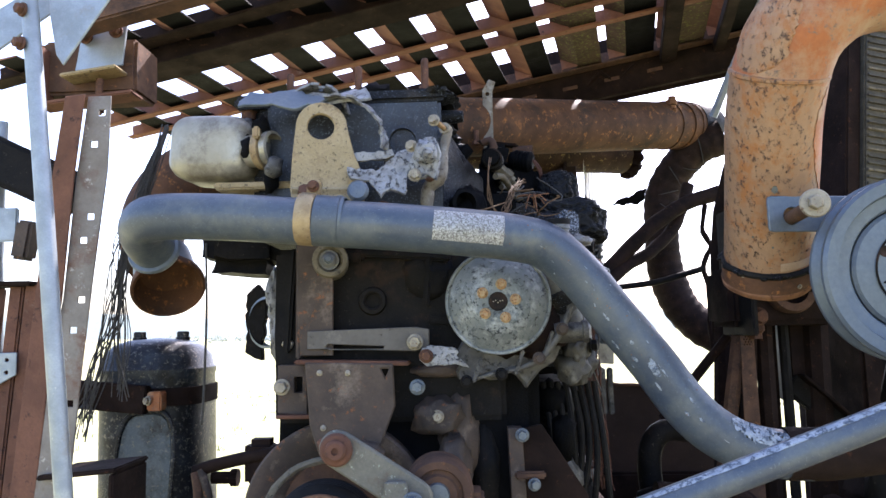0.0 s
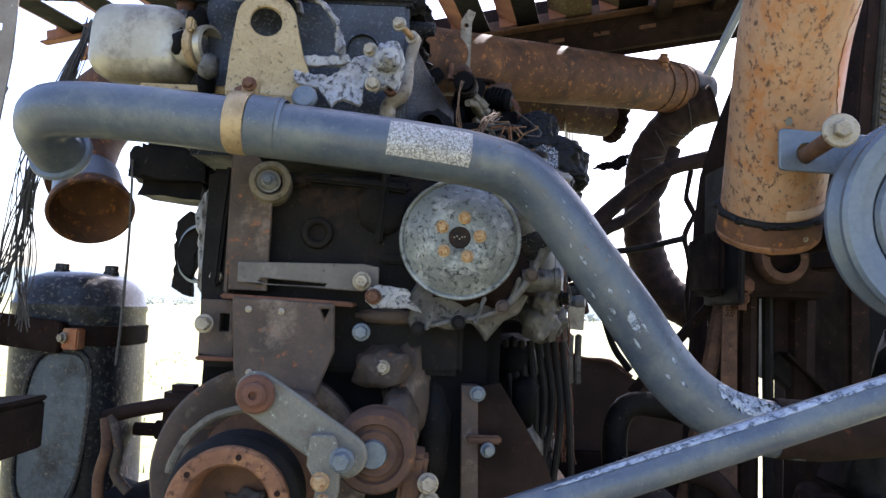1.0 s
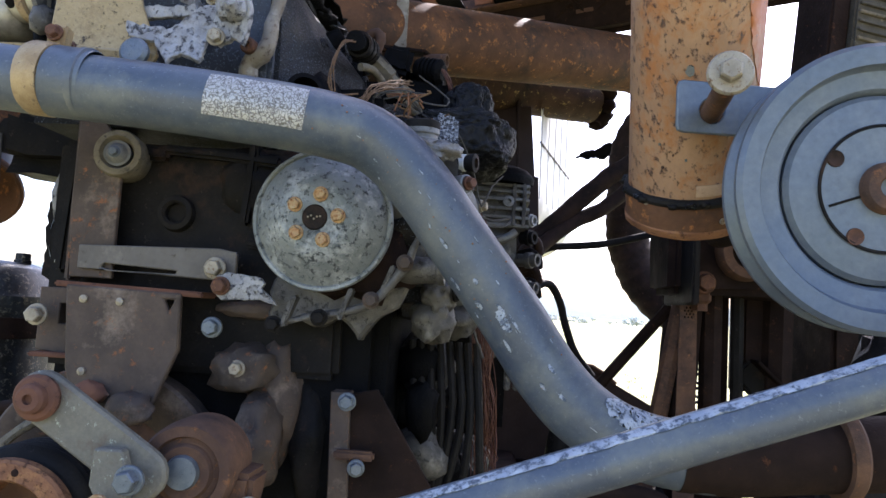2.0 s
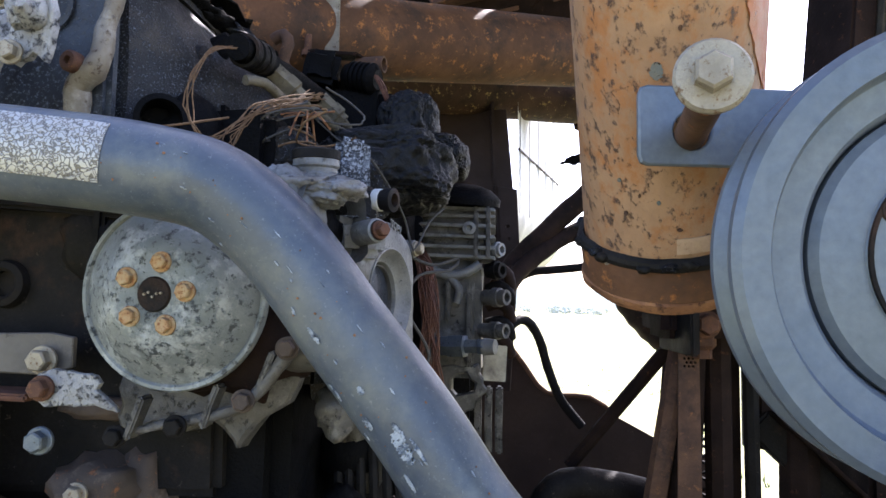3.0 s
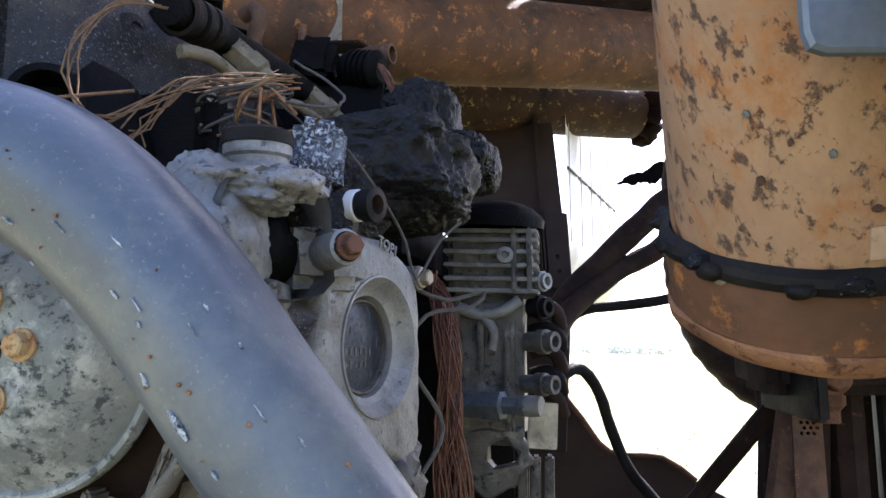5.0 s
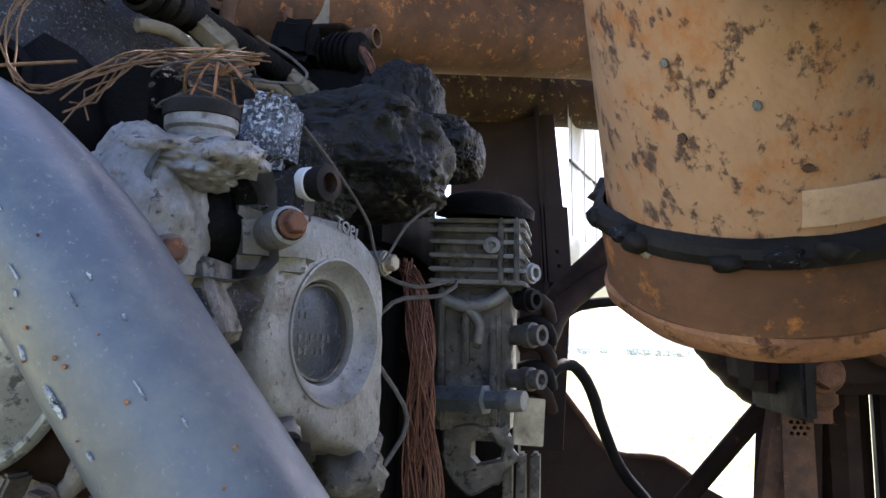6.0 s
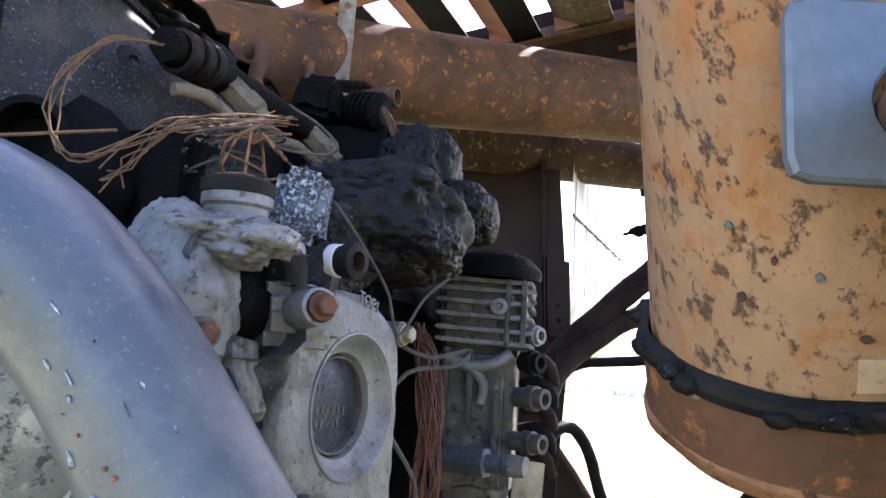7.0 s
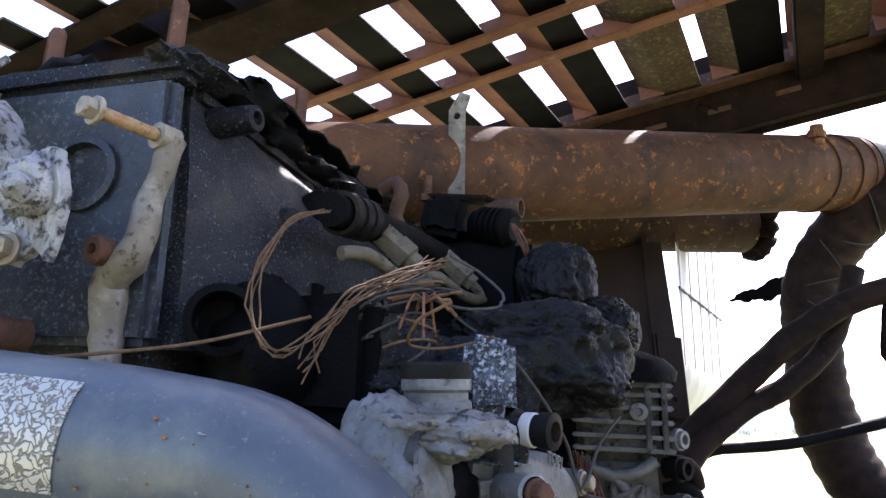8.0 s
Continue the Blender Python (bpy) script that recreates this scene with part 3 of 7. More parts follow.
def charge_pipe():
    t = thing("charge_pipe", "bent blue-grey painted steel pipe, scratched, across the engine front", "pipe", (0.05, 1.083, 1.747))
    body = tube("body", PIPE, PIPE_R, PIPE_BLUE, t, "", 36, 0.008, 0.002)
    lathe("rim", [(0.034, 0), (0.041, 0.0), (0.043, 0.004), (0.041, 0.009), (0.0355, 0.010)], PIPE[0], (0.02, -0.9, 0.35), PLATE_BLUE, t, "worn bare lip at the open end", 36)
    d = Vector((0.12, 0.0, -0.0105)).normalized()
    lathe("clamp_band", [(PIPE_R, -0.0125), (0.0385, -0.0125), (0.0398, -0.009), (0.0398, 0.009), (0.0385, 0.0125), (PIPE_R, 0.0125)], (-0.186, 1.083, 1.7715), d, BAND, t, "tarnished yellow clamp band", 36, 0.01)
    lathe("sleeve", [(PIPE_R, -0.017), (0.0375, -0.016), (0.0372, 0.012), (0.0385, 0.014), (0.0385, 0.020), (PIPE_R, 0.022)], (-0.156, 1.083, 1.769), d, PIPE_BLUE, t, "dark sleeve with a worn joint ring", 36)
    lathe("weld_ring", [(PIPE_R, -0.004), (0.0362, -0.003), (0.0362, 0.003), (PIPE_R, 0.004)], (-0.134, 1.083, 1.767), d, PLATE_BLUE, t, "", 36, 0.012)
    block("clamp_lug", (0.02, 0.018, 0.026), pose(-0.176, 1.085, 1.818, 0, 8, 0), BAND, t, "")
    bolt((-0.176, 1.075, 1.82), (0, -1, 0.1), 0.012, BOLT_RUST, t)
    tube_patch("label", PIPE, PIPE_R, 0.5436, 0.6396, -30, 46, LABEL, t, "silver label crazed by heat, illegible", 0.0, 3, 24, 16)
    # bare scrapes where the paint was knocked off
    for k, (s0, s1, a0, a1) in enumerate(((0.956, 0.982, -22, -10), (0.950, 0.966, -12, -6), (0.935, 0.946, -40, -33), (0.90, 0.916, -56, -51), (0.985, 1.0, -35, -31), (1.03, 1.042, 7, 12), (1.04, 1.05, -21, -16), (0.86, 0.874, -27, -22), (1.06, 1.07, -7, -2), (0.966, 0.988, -4, 0), (0.915, 0.922, -20, -14))):
        tube_patch("scrape", PIPE, PIPE_R, s0 - 0.0144, s1 - 0.0144, a0, a1, SCRAPE, t, "pale scrape in the paint", 0.8, k + 5, 18, 6)
    rnd = random.Random(19)
    for k in range(34):
        s0, a0 = rnd.uniform(0.63, 1.05), rnd.uniform(-45, 55)
        w = rnd.uniform(0.0007, 0.0019)
        tube_patch("rust_speck", PIPE, PIPE_R, s0, s0 + w, a0, a0 + w * 1500, RUST_ORANGE, t, "", 0.7, k + 60, 5, 4)
    for k in range(22):   # fine scratches
        s0, a0, w = rnd.uniform(0.66, 1.12), rnd.uniform(-60, 40), rnd.uniform(0.002, 0.009)
        tube_patch("scratch", PIPE, PIPE_R, s0, s0 + w, a0, a0 + rnd.uniform(0.8, 2.2), SCRAPE, t, "", 0.8, k + 120, 8, 2)
    tube_patch("scuff", PIPE, PIPE_R, 1.087, 1.187, 20, 75, SCRAPE, t, "rubbed bare patch", 0.35, 77, 26, 9)
    tube("tailpiece", [(0.50, 1.1185, 1.4175), (0.56, 1.1185, 1.4165), (0.62, 1.120, 1.423), (0.72, 1.122, 1.432), (0.84, 1.125, 1.446)], 0.0376, RUST_DARK, t, "browned end length of the pipe", 32)
    lathe("end_flange", [(0.036, 0), (0.046, 0.0), (0.048, 0.006), (0.048, 0.012), (0.044, 0.016), (0.036, 0.016)], (0.655, 1.121, 1.428), (1, 0.02, 0.06), RUST, t)
    return t


charge_pipe()


def wear_bar():
    """The long steel bar in front, rubbed bright along its upper edge."""
    a, b = Vector((-0.01, 0.86, 1.312)), Vector((0.80, 0.835, 1.612))
    t = thing("steel_bar", "long grey steel bar rubbed bright along its upper edge", "bar", a)
    tube("stand", [(0.98, 0.83, 1.678), (1.0, 0.83, 1.0), (1.0, 0.83, -0.02)], 0.02, RUST_DARK, t, "", 12, 0.1)
    b = a + (b - a) * 1.22
    tube("rod", [a, a.lerp(b, 0.33), a.lerp(b, 0.66), b], 0.0165, PIPE_BLUE, t, "", 24, 0.02)
    pts = [a, a.lerp(b, 0.33), a.lerp(b, 0.66), b]
    L = (b - a).length
    for k, (s0, s1, a0, a1) in enumerate(((0.06, 0.16, 58, 80), (0.19, 0.62, 48, 76), (0.50, 0.86, 62, 88))):
        tube_patch("bright_wear", pts, 0.0165, s0 * L, s1 * L, a0, a1, SCRAPE, t, "bare rubbed metal", 0.22, k, 60, 6)
    return t


wear_bar()


# ---- engine ----
def engine_block():
    t = thing("engine_block", "soot-blackened cast iron diesel engine block with ribs and bosses", "engine", (-0.05, 1.5, 1.2))
    block("crankcase", (0.46, 0.80, 0.62), pose(-0.06, 1.70, 1.43), SOOT_AND_SHADE, t, "", 0.02, 0.008, 2)
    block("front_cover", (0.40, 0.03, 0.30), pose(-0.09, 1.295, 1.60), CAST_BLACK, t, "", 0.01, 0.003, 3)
    # ribs and bosses cast on the front
    for x, z, w, h in ((-0.02, 1.70, 0.012, 0.11), (0.005, 1.62, 0.05, 0.012), (-0.06, 1.735, 0.16, 0.014), (-0.26, 1.66, 0.014, 0.18), (0.02, 1.66, 0.012, 0.10), (-0.15, 1.735, 0.04, 0.02)):
        block("rib", (w, 0.022, h), pose(x, 1.277, z, 0, 4, 0), CAST_BLACK, t, "", 0.005, 0.002, 1)
    lathe("boss_ring", [(0.013, 0.0), (0.013, 0.012), (0.0165, 0.016), (0.0225, 0.014), (0.025, 0.0), (0.027, -0.012)], (-0.117, 1.282, 1.656), (0.08, -1, 0.02), CAST_BLACK, t, "open cast boss", 28, 0.02)
    lathe("boss_bore", [(0.0132, 0.006), (0.0128, -0.03), (0.0, -0.03)], (-0.117, 1.281, 1.656), (0.08, -1, 0.02), SOOT_AND_SHADE, t, "", 24)
    # a thin blackened line across the face
    lump("cast_swelling", (-0.02, 1.29, 1.70), (0.05, 0.022, 0.05), CAST_BLACK, t, "", 0.35)
    lump("cast_swelling", (0.03, 1.31, 1.70), (0.05, 0.03, 0.06), CAST_BLACK, t, "", 0.4, seed=4)
    lump("cast_swelling", (-0.22, 1.32, 1.73), (0.06, 0.03, 0.03), CAST_RUST, t, "", 0.4, seed=2)
    # lower front castings
    for x, y, z, sx, sz, m in ((0.03, 1.31, 1.42, 0.035, 0.09, CAST_RUST), (0.075, 1.33, 1.36, 0.03, 0.10, CAST_BLACK), (-0.005, 1.28, 1.46, 0.045, 0.035, CAST_RUST), (0.02, 1.26, 1.37, 0.03, 0.06, CAST_RUST)):
        lump("casting", (x, y, z), (sx, 0.05, sz), m, t, "", 0.28, seed=x * 9)
    lathe("oil_pipe_boss", [(0.0, 0.012), (0.012, 0.012), (0.018, 0.006), (0.018, -0.05)], (0.055, 1.30, 1.38), (0.3, -1, 0), CAST_RUST, t)
    bolt((-0.037, 1.226, 1.512), (0, -1, 0), 0.017, BOLT_BLUE, t)
    bolt((-0.005, 1.235, 1.463), (0, -1, 0), 0.014, BOLT_PALE, t)
    lump("gasket_edge", (0.01, 1.275, 1.535), (0.06, 0.015, 0.012), CAST_RUST, t, "", 0.3)
    return t


engine_block()


def cylinder_head():
    t = thing("cylinder_head", "blackened cylinder head with ash speckles and a charred gasket", "engine head", (-0.15, 1.6, 1.75))
    x0, x1 = -0.32, -0.004
    block("head_casting", (x1 - x0, 0.80, 0.245), pose((x0 + x1) / 2, 1.64, 1.885), SOOT_ASH, t, "", 0.012, 0.003, 3)
    block("front_face", (0.30, 0.02, 0.20), pose(-0.14, 1.236, 1.90), SOOT_BLUE, t, "", 0.01, 0.002, 2)
    block("top_lip", (0.37, 0.03, 0.022), pose(-0.165, 1.24, 2.005, 0, -1, 0), SOOT_ASH, t, "", 0.006, 0.002, 2)
    block("side_lip", (0.022, 0.76, 0.02), pose(-0.002, 1.64, 1.999), SOOT_ASH, t, "", 0.006, 0.002, 3)
    # core plug recess
    lathe("core_plug", [(0.029, 0.0), (0.0285, 0.008), (0.023, 0.009), (0.0215, 0.002), (0.0205, -0.006), (0.0, -0.006)], (-0.056, 1.229, 1.924), (0.05, -1, 0), SOOT_BLUE, t, "round core plug recess", 36)
    # corner boss, studs with collars
    for x, y, z, h in ((-0.020, 1.262, 1.965, 0.066), (-0.138, 1.262, 1.965, 0.055), (-0.012, 1.47, 1.985, 0.066), (-0.27, 1.30, 1.975, 0.05)):
        lathe("stud_boss", [(0.022, -0.09), (0.020, 0.015), (0.016, 0.022), (0.0, 0.022)], (x, y, z), (0, 0, 1), SOOT_ASH, t, "", 20)
        s = lathe("stud", [(0.0095, 0.0), (0.0095, 0.030), (0.015, 0.031), (0.0155, 0.034), (0.0105, 0.040), (0.0100, 0.048), (0.0065, 0.048), (0.0065, 0.03 + h), (0.005, 0.033 + h), (0, 0.033 + h)], (x, y, z + 0.02), (0.02, 0, 1), BOLT_RUST, t, "rusted threaded stud with a collar nut", 18)
        k = 0
        zz = z + 0.072
        pts = []
        while zz < z + 0.048 + h:
            pts.append((x + 0.0068 * math.cos(k * 1.05), y + 0.0068 * math.sin(k * 1.05), zz))
            zz += 0.0017 / 6
            k += 1
        if len(pts) > 4:
            tube("thread", pts[::2], 0.0008, BOLT_RUST, s, "", 5, 0.02)
    # side bosses
    for y, z, r in ((1.285, 1.983, 0.0105), (1.50, 1.975, 0.0145), (1.36, 1.915, 0.016), (1.70, 1.975, 0.014), (1.86, 1.97, 0.014)):
        lathe("side_boss", [(r * 1.25, -0.01), (r * 1.1, 0.02), (r, 0.032), (r * 0.55, 0.033), (r * 0.5, 0.014), (0, 0.014)], (0.016, y, z), (1, -0.1, 0), SOOT_ASH, t, "", 20, 0.05)
    block("ash_block", (0.028, 0.03, 0.035), pose(0.03, 1.55, 1.965, 5, 8, 0), SOOT_ASH, t, "", 0.006, 0.003, 1)
    # charred gasket and melted cover rim on top
    for k in range(13):
        y = 1.26 + k * 0.068
        lump("char", (0.003 + 0.01 * math.sin(k * 2.1), y, 2.013 + 0.006 * math.sin(k * 1.3)), (0.028, 0.045, 0.010 + 0.006 * (k % 3)), SOOT_AND_SHADE if k % 4 else SOOT_ASH, t, "", 0.5, 3, 3.0, k * 3.7)
    for k in range(8):
        lump("char", (-0.32 + k * 0.043, 1.265 + 0.01 * math.sin(k), 2.012 + 0.005 * (k % 3)), (0.03, 0.022, 0.012 + 0.005 * (k % 2)), SOOT_AND_SHADE, t, "", 0.55, 2, 3.0, k * 1.9)
    slab("warped_cover", ragged([(0, 0), (0.46, 0.0), (0.44, 0.05), (0.25, 0.06), (0.03, 0.05)], 0.006, 0.02, 7), 0.004, Matrix.Translation((0.03, 1.30, 2.032)) @ pose(0, 0, 0, 0, 0, 90) @ pose(0, 0, 0, 14, 0, 0), SOOT_AND_SHADE, t, "curled remains of the burnt cover", (), 0.001, 0.012)
    # ash-dusted slope from the top lip down to the rail
    verts, faces = [], []
    ys = [1.258 + 0.0175 * k for k in range(41)]
    for y in ys:
        w = 0.010 + 0.072 * min(1.0, (y - 1.258) / 0.20) ** 0.7
        for x, z in ((-0.03, 1.996), (0.004, 1.995), (0.35 * w, 1.972), (0.7 * w, 1.940), (w, 1.905), (w + 0.003, 1.86), (w, 1.80), (-0.03, 1.80)):
            j = noise.noise_vector(Vector((x * 50, y * 38, z * 50))) * 0.004
            verts.append((x + j.x, y, z + j.z))
    for i in range(len(ys) - 1):
        for k in range(8):
            p, q = i * 8 + k, i * 8 + (k + 1) % 8
            faces.append((p, q, q + 8, p + 8))
    faces += [tuple(range(8)), tuple(range(len(verts) - 8, len(verts)))]
    to_object("flank_slope", verts, faces, SOOT_SLOPE, t, "ash-dusted sloping flank", True, 50)
    for y, r in ((1.40, 0.010), (1.55, 0.012)):
        lathe("slope_boss", [(r * 1.5, -0.012), (r * 1.2, 0.004), (r, 0.010), (r * 0.5, 0.010), (r * 0.45, 0.002), (0, 0.002)], (0.052, y, 1.950), (0.79, -0.1, 0.6), SOOT_AND_SHADE, t, "", 18, 0.08)
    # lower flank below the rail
    block("flank", (0.06, 0.62, 0.16), pose(0.055, 1.66, 1.79), SOOT_AND_SHADE, t, "", 0.02, 0.006, 3)
    block("flank_step", (0.10, 0.30, 0.10), pose(0.10, 1.47, 1.80, 0, 0, -4), SOOT_AND_SHADE, t, "", 0.012, 0.003, 2)
    block("flank_back", (0.16, 0.36, 0.24), pose(0.14, 1.80, 1.86), SOOT_AND_SHADE, t, "", 0.02, 0.008, 3)
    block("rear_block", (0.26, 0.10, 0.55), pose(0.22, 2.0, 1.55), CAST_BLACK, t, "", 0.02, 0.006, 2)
    lathe("rust_stub", [(0.012, -0.03), (0.012, 0.0), (0.010, 0.003), (0.005, 0.003), (0.005, -0.006), (0, -0.006)], (-0.088, 1.19, 1.805), (-0.3, -1, 0), BOLT_RUST, t, "rusty threaded stub", 18)
    lump("flank_lump", (0.05, 1.32, 1.80), (0.04, 0.05, 0.06), SOOT_AND_SHADE, t, "", 0.3)
    lathe("port", [(0.024, 0.0), (0.026, 0.008), (0.020, 0.010), (0.018, -0.02), (0, -0.02)], (0.045, 1.262, 1.82), (0.6, -1, 0), SOOT_AND_SHADE, t, "", 24)
    return t


cylinder_head()


def rocker_arm_bracket():
    t = thing("pipe_bracket_arm", "tan-stained cast bracket arm holding a long rusty bolt", "bracket", (0.0, 1.22, 1.80))
    tube("arm", [(-0.016, 1.225, 1.76), (-0.016, 1.222, 1.81), (-0.012, 1.215, 1.842), (0.004, 1.21, 1.853), (0.011, 1.21, 1.868), (0.012, 1.213, 1.89), (0.017, 1.216, 1.918), (0.022, 1.218, 1.942)], [0.011, 0.010, 0.011, 0.012, 0.011, 0.009, 0.008, 0.008], ARM, t, "", 14, 0.008, 0, 0.002, None, 1.2)
    tube("long_bolt", [(0.018, 1.216, 1.941), (0.010, 1.19, 1.9415), (0.002, 1.168, 1.942)], 0.0045, BOLT_YELLOW, t, "long rusted bolt", 14)
    bolt((0.001, 1.166, 1.942), (-0.3, -0.93, 0.02), 0.013, BOLT_PALE, t)
    lathe("eye", [(0.005, -0.008), (0.0095, -0.008), (0.0095, 0.007), (0.005, 0.007)], (0.018, 1.214, 1.941), (-0.3, -0.93, 0.02), BOLT_PALE, t, "", 20)
    lathe("foot_bolt", [(0.010, 0), (0.010, 0.010), (0.008, 0.012), (0.004, 0.012), (0.004, 0.006), (0, 0.006)], (-0.008, 1.203, 1.858), (-0.2, -1, 0), BOLT_RUST, t, "rusted bolt", 18)
    return t


rocker_arm_bracket()


def lifting_eye():
    t = thing("lifting_eye", "yellowed steel lifting eye plate bolted to the engine front", "lifting eye", (-0.15, 1.16, 1.82))
    out = []
    for k in range(13):
        a = math.pi * k / 12
        out.append((0.041 * math.cos(a), 0.041 * math.sin(a)))
    out += [(-0.046, -0.05), (-0.049, -0.105), (-0.045, -0.125), (0.066, -0.125), (0.075, -0.105), (0.052, -0.045)]
    slab("plate", out, 0.008, front(-0.181, 1.157, 1.936) @ pose(0, 0, 0, -4, 10, 0), GOLD, t, "", (circle(0.0215, -0.001, -0.001, 28),), 0.0015)
    slab("foot", [(-0.047, -0.03), (0.07, -0.03), (0.07, 0.012), (-0.046, 0.012)], 0.008, front(-0.181, 1.15, 1.82) @ pose(0, 0, 0, 25, 10, 0), GOLD, t, "", (), 0.0015)
    lathe("cap_nut", [(0.017, 0), (0.017, 0.005), (0.013, 0.009), (0.0, 0.010)], (-0.118, 1.135, 1.822), (0, -1, 0.1), BOLT_BLUE, t, "", 20)
    bolt((-0.205, 1.145, 1.826), (0, -1, 0.2), 0.016, BOLT_RUST, t)
    return t


lifting_eye()


def torn_intake():
    """What the fire left of the aluminium intake elbow."""
    t = thing("melted_intake", "torn grey remains of a melted aluminium intake elbow", "intake", (-0.09, 1.17, 1.88))
    rnd = random.Random(11)

    def shell(name, c, r, a0, a1, w, tilt, mat, seed):
        bm = bmesh.new()
        n, k = 16, 6
        grid = []
        for i in range(n + 1):
            a = radians(a0 + (a1 - a0) * i / n)
            row = []
            ww = w * (0.75 + 0.5 * abs(noise.noise(Vector((i * 0.6, seed, 0)))))
            for j in range(k + 1):
                q = Vector((r * math.cos(a), (j / k - 0.5) * ww, r * math.sin(a)))
                q += noise.noise_vector(q * 60 + Vector((seed, 0, 0))) * 0.006
                row.append(bm.verts.new(q))
            grid.append(row)
        for i in range(n):
            for j in range(k):
                if noise.noise(Vector((i * 0.8, j * 0.9, seed * 2))) > -0.42:
                    bm.faces.new((grid[i][j], grid[i + 1][j], grid[i + 1][j + 1], grid[i][j + 1]))
        bmesh.ops.delete(bm, geom=[v for v in bm.verts if not v.link_faces], context="VERTS")
        bmesh.ops.solidify(bm, geom=bm.faces[:], thickness=0.004)
        bmesh.ops.transform(bm, matrix=pose(*c, *tilt), verts=bm.verts)
        return part(name, bm, mat, t, "", True, 60)

    shell("shell", (-0.16, 1.19, 1.915), 0.075, -10, 105, 0.05, (8, 0, 0), ALU_MELT, 1.0)
    shell("shell", (-0.20, 1.21, 1.965), 0.05, 20, 160, 0.06, (0, 10, 0), ALU_MELT, 2.0)
    shell("shell", (-0.13, 1.185, 1.90), 0.05, -60, 60, 0.03, (0, 20, 10), ALU_MELT, 3.0)
    slab("shard", ragged([(-0.06, 0.015), (-0.01, 0.0), (0.02, 0.028), (0.045, 0.035), (0.06, 0.02), (0.03, -0.01), (0.02, -0.05), (0.0, -0.03), (-0.02, -0.045), (-0.03, -0.015), (-0.06, -0.005)], 0.0025, 0.006, 3), 0.007, front(-0.075, 1.15, 1.86) @ pose(0, 0, 0, -15, 10, 8), ALU_MELT, t, "", (), 0.001, 0.006)
    slab("shard", ragged([(-0.02, 0.0), (0.0, 0.035), (0.018, 0.04), (0.03, 0.01), (0.022, -0.03), (0.008, -0.02), (-0.01, -0.03)], 0.002, 0.006, 4), 0.008, front(-0.018, 1.145, 1.87) @ pose(0, 0, 0, 0, -15, 0), ALU_MELT, t, "", (), 0.001, 0.006)
    slab("shard", ragged([(-0.05, 0.006), (0.05, 0.012), (0.055, 0.0), (0.0, -0.006), (-0.05, -0.004)], 0.0015, 0.006, 5), 0.01, front(-0.12, 1.17, 1.885), ALU_MELT, t, "", (), 0.001, 0.004)
    lump("melt", (-0.012, 1.14, 1.884), (0.018, 0.014, 0.02), ALU_MELT, t, "", 0.4)
    lathe("stub", [(0.0, 0.012), (0.006, 0.011), (0.009, 0.004), (0.009, -0.01)], (-0.008, 1.13, 1.878), (0.1, -1, 0.3), ALU_MELT, t, "", 16)
    bolt((-0.03, 1.145, 1.848), (0.1, -1, 0), 0.014, BOLT_PALE, t)
    bolt((-0.034, 1.138, 1.893), (-0.3, -1, 0), 0.013, BOLT_PALE, t)
    # crumpled grey sheet over the top
    slab("sheet", ragged([(-0.07, -0.015), (0.06, -0.02), (0.075, 0.01), (0.03, 0.028), (-0.06, 0.022)], 0.003, 0.012, 9), 0.006, front(-0.25, 1.17, 1.985) @ pose(0, 0, 0, -35, 0, 0), PLATE_BLUE, t, "burnt blue-grey sheet", (), 0.001, 0.008)
    slab("sheet", ragged([(-0.05, -0.02), (0.07, -0.012), (0.06, 0.02), (-0.05, 0.02)], 0.003, 0.012, 12), 0.006, front(-0.175, 1.185, 1.992) @ pose(0, 0, 0, -40, 0, 4), ALU_MELT, t, "", (), 0.001, 0.008)
    for k in range(7):
        lump("cinder", (-0.30 + rnd.uniform(-0.03, 0.05), 1.2 + rnd.uniform(-0.02, 0.03), 1.90 + rnd.uniform(-0.06, 0.06)), (0.014, 0.014, 0.02), ALU_DIRTY if k % 2 else SOOT_AND_SHADE, t, "", 0.4, 2, seed=k)
    return t


torn_intake()


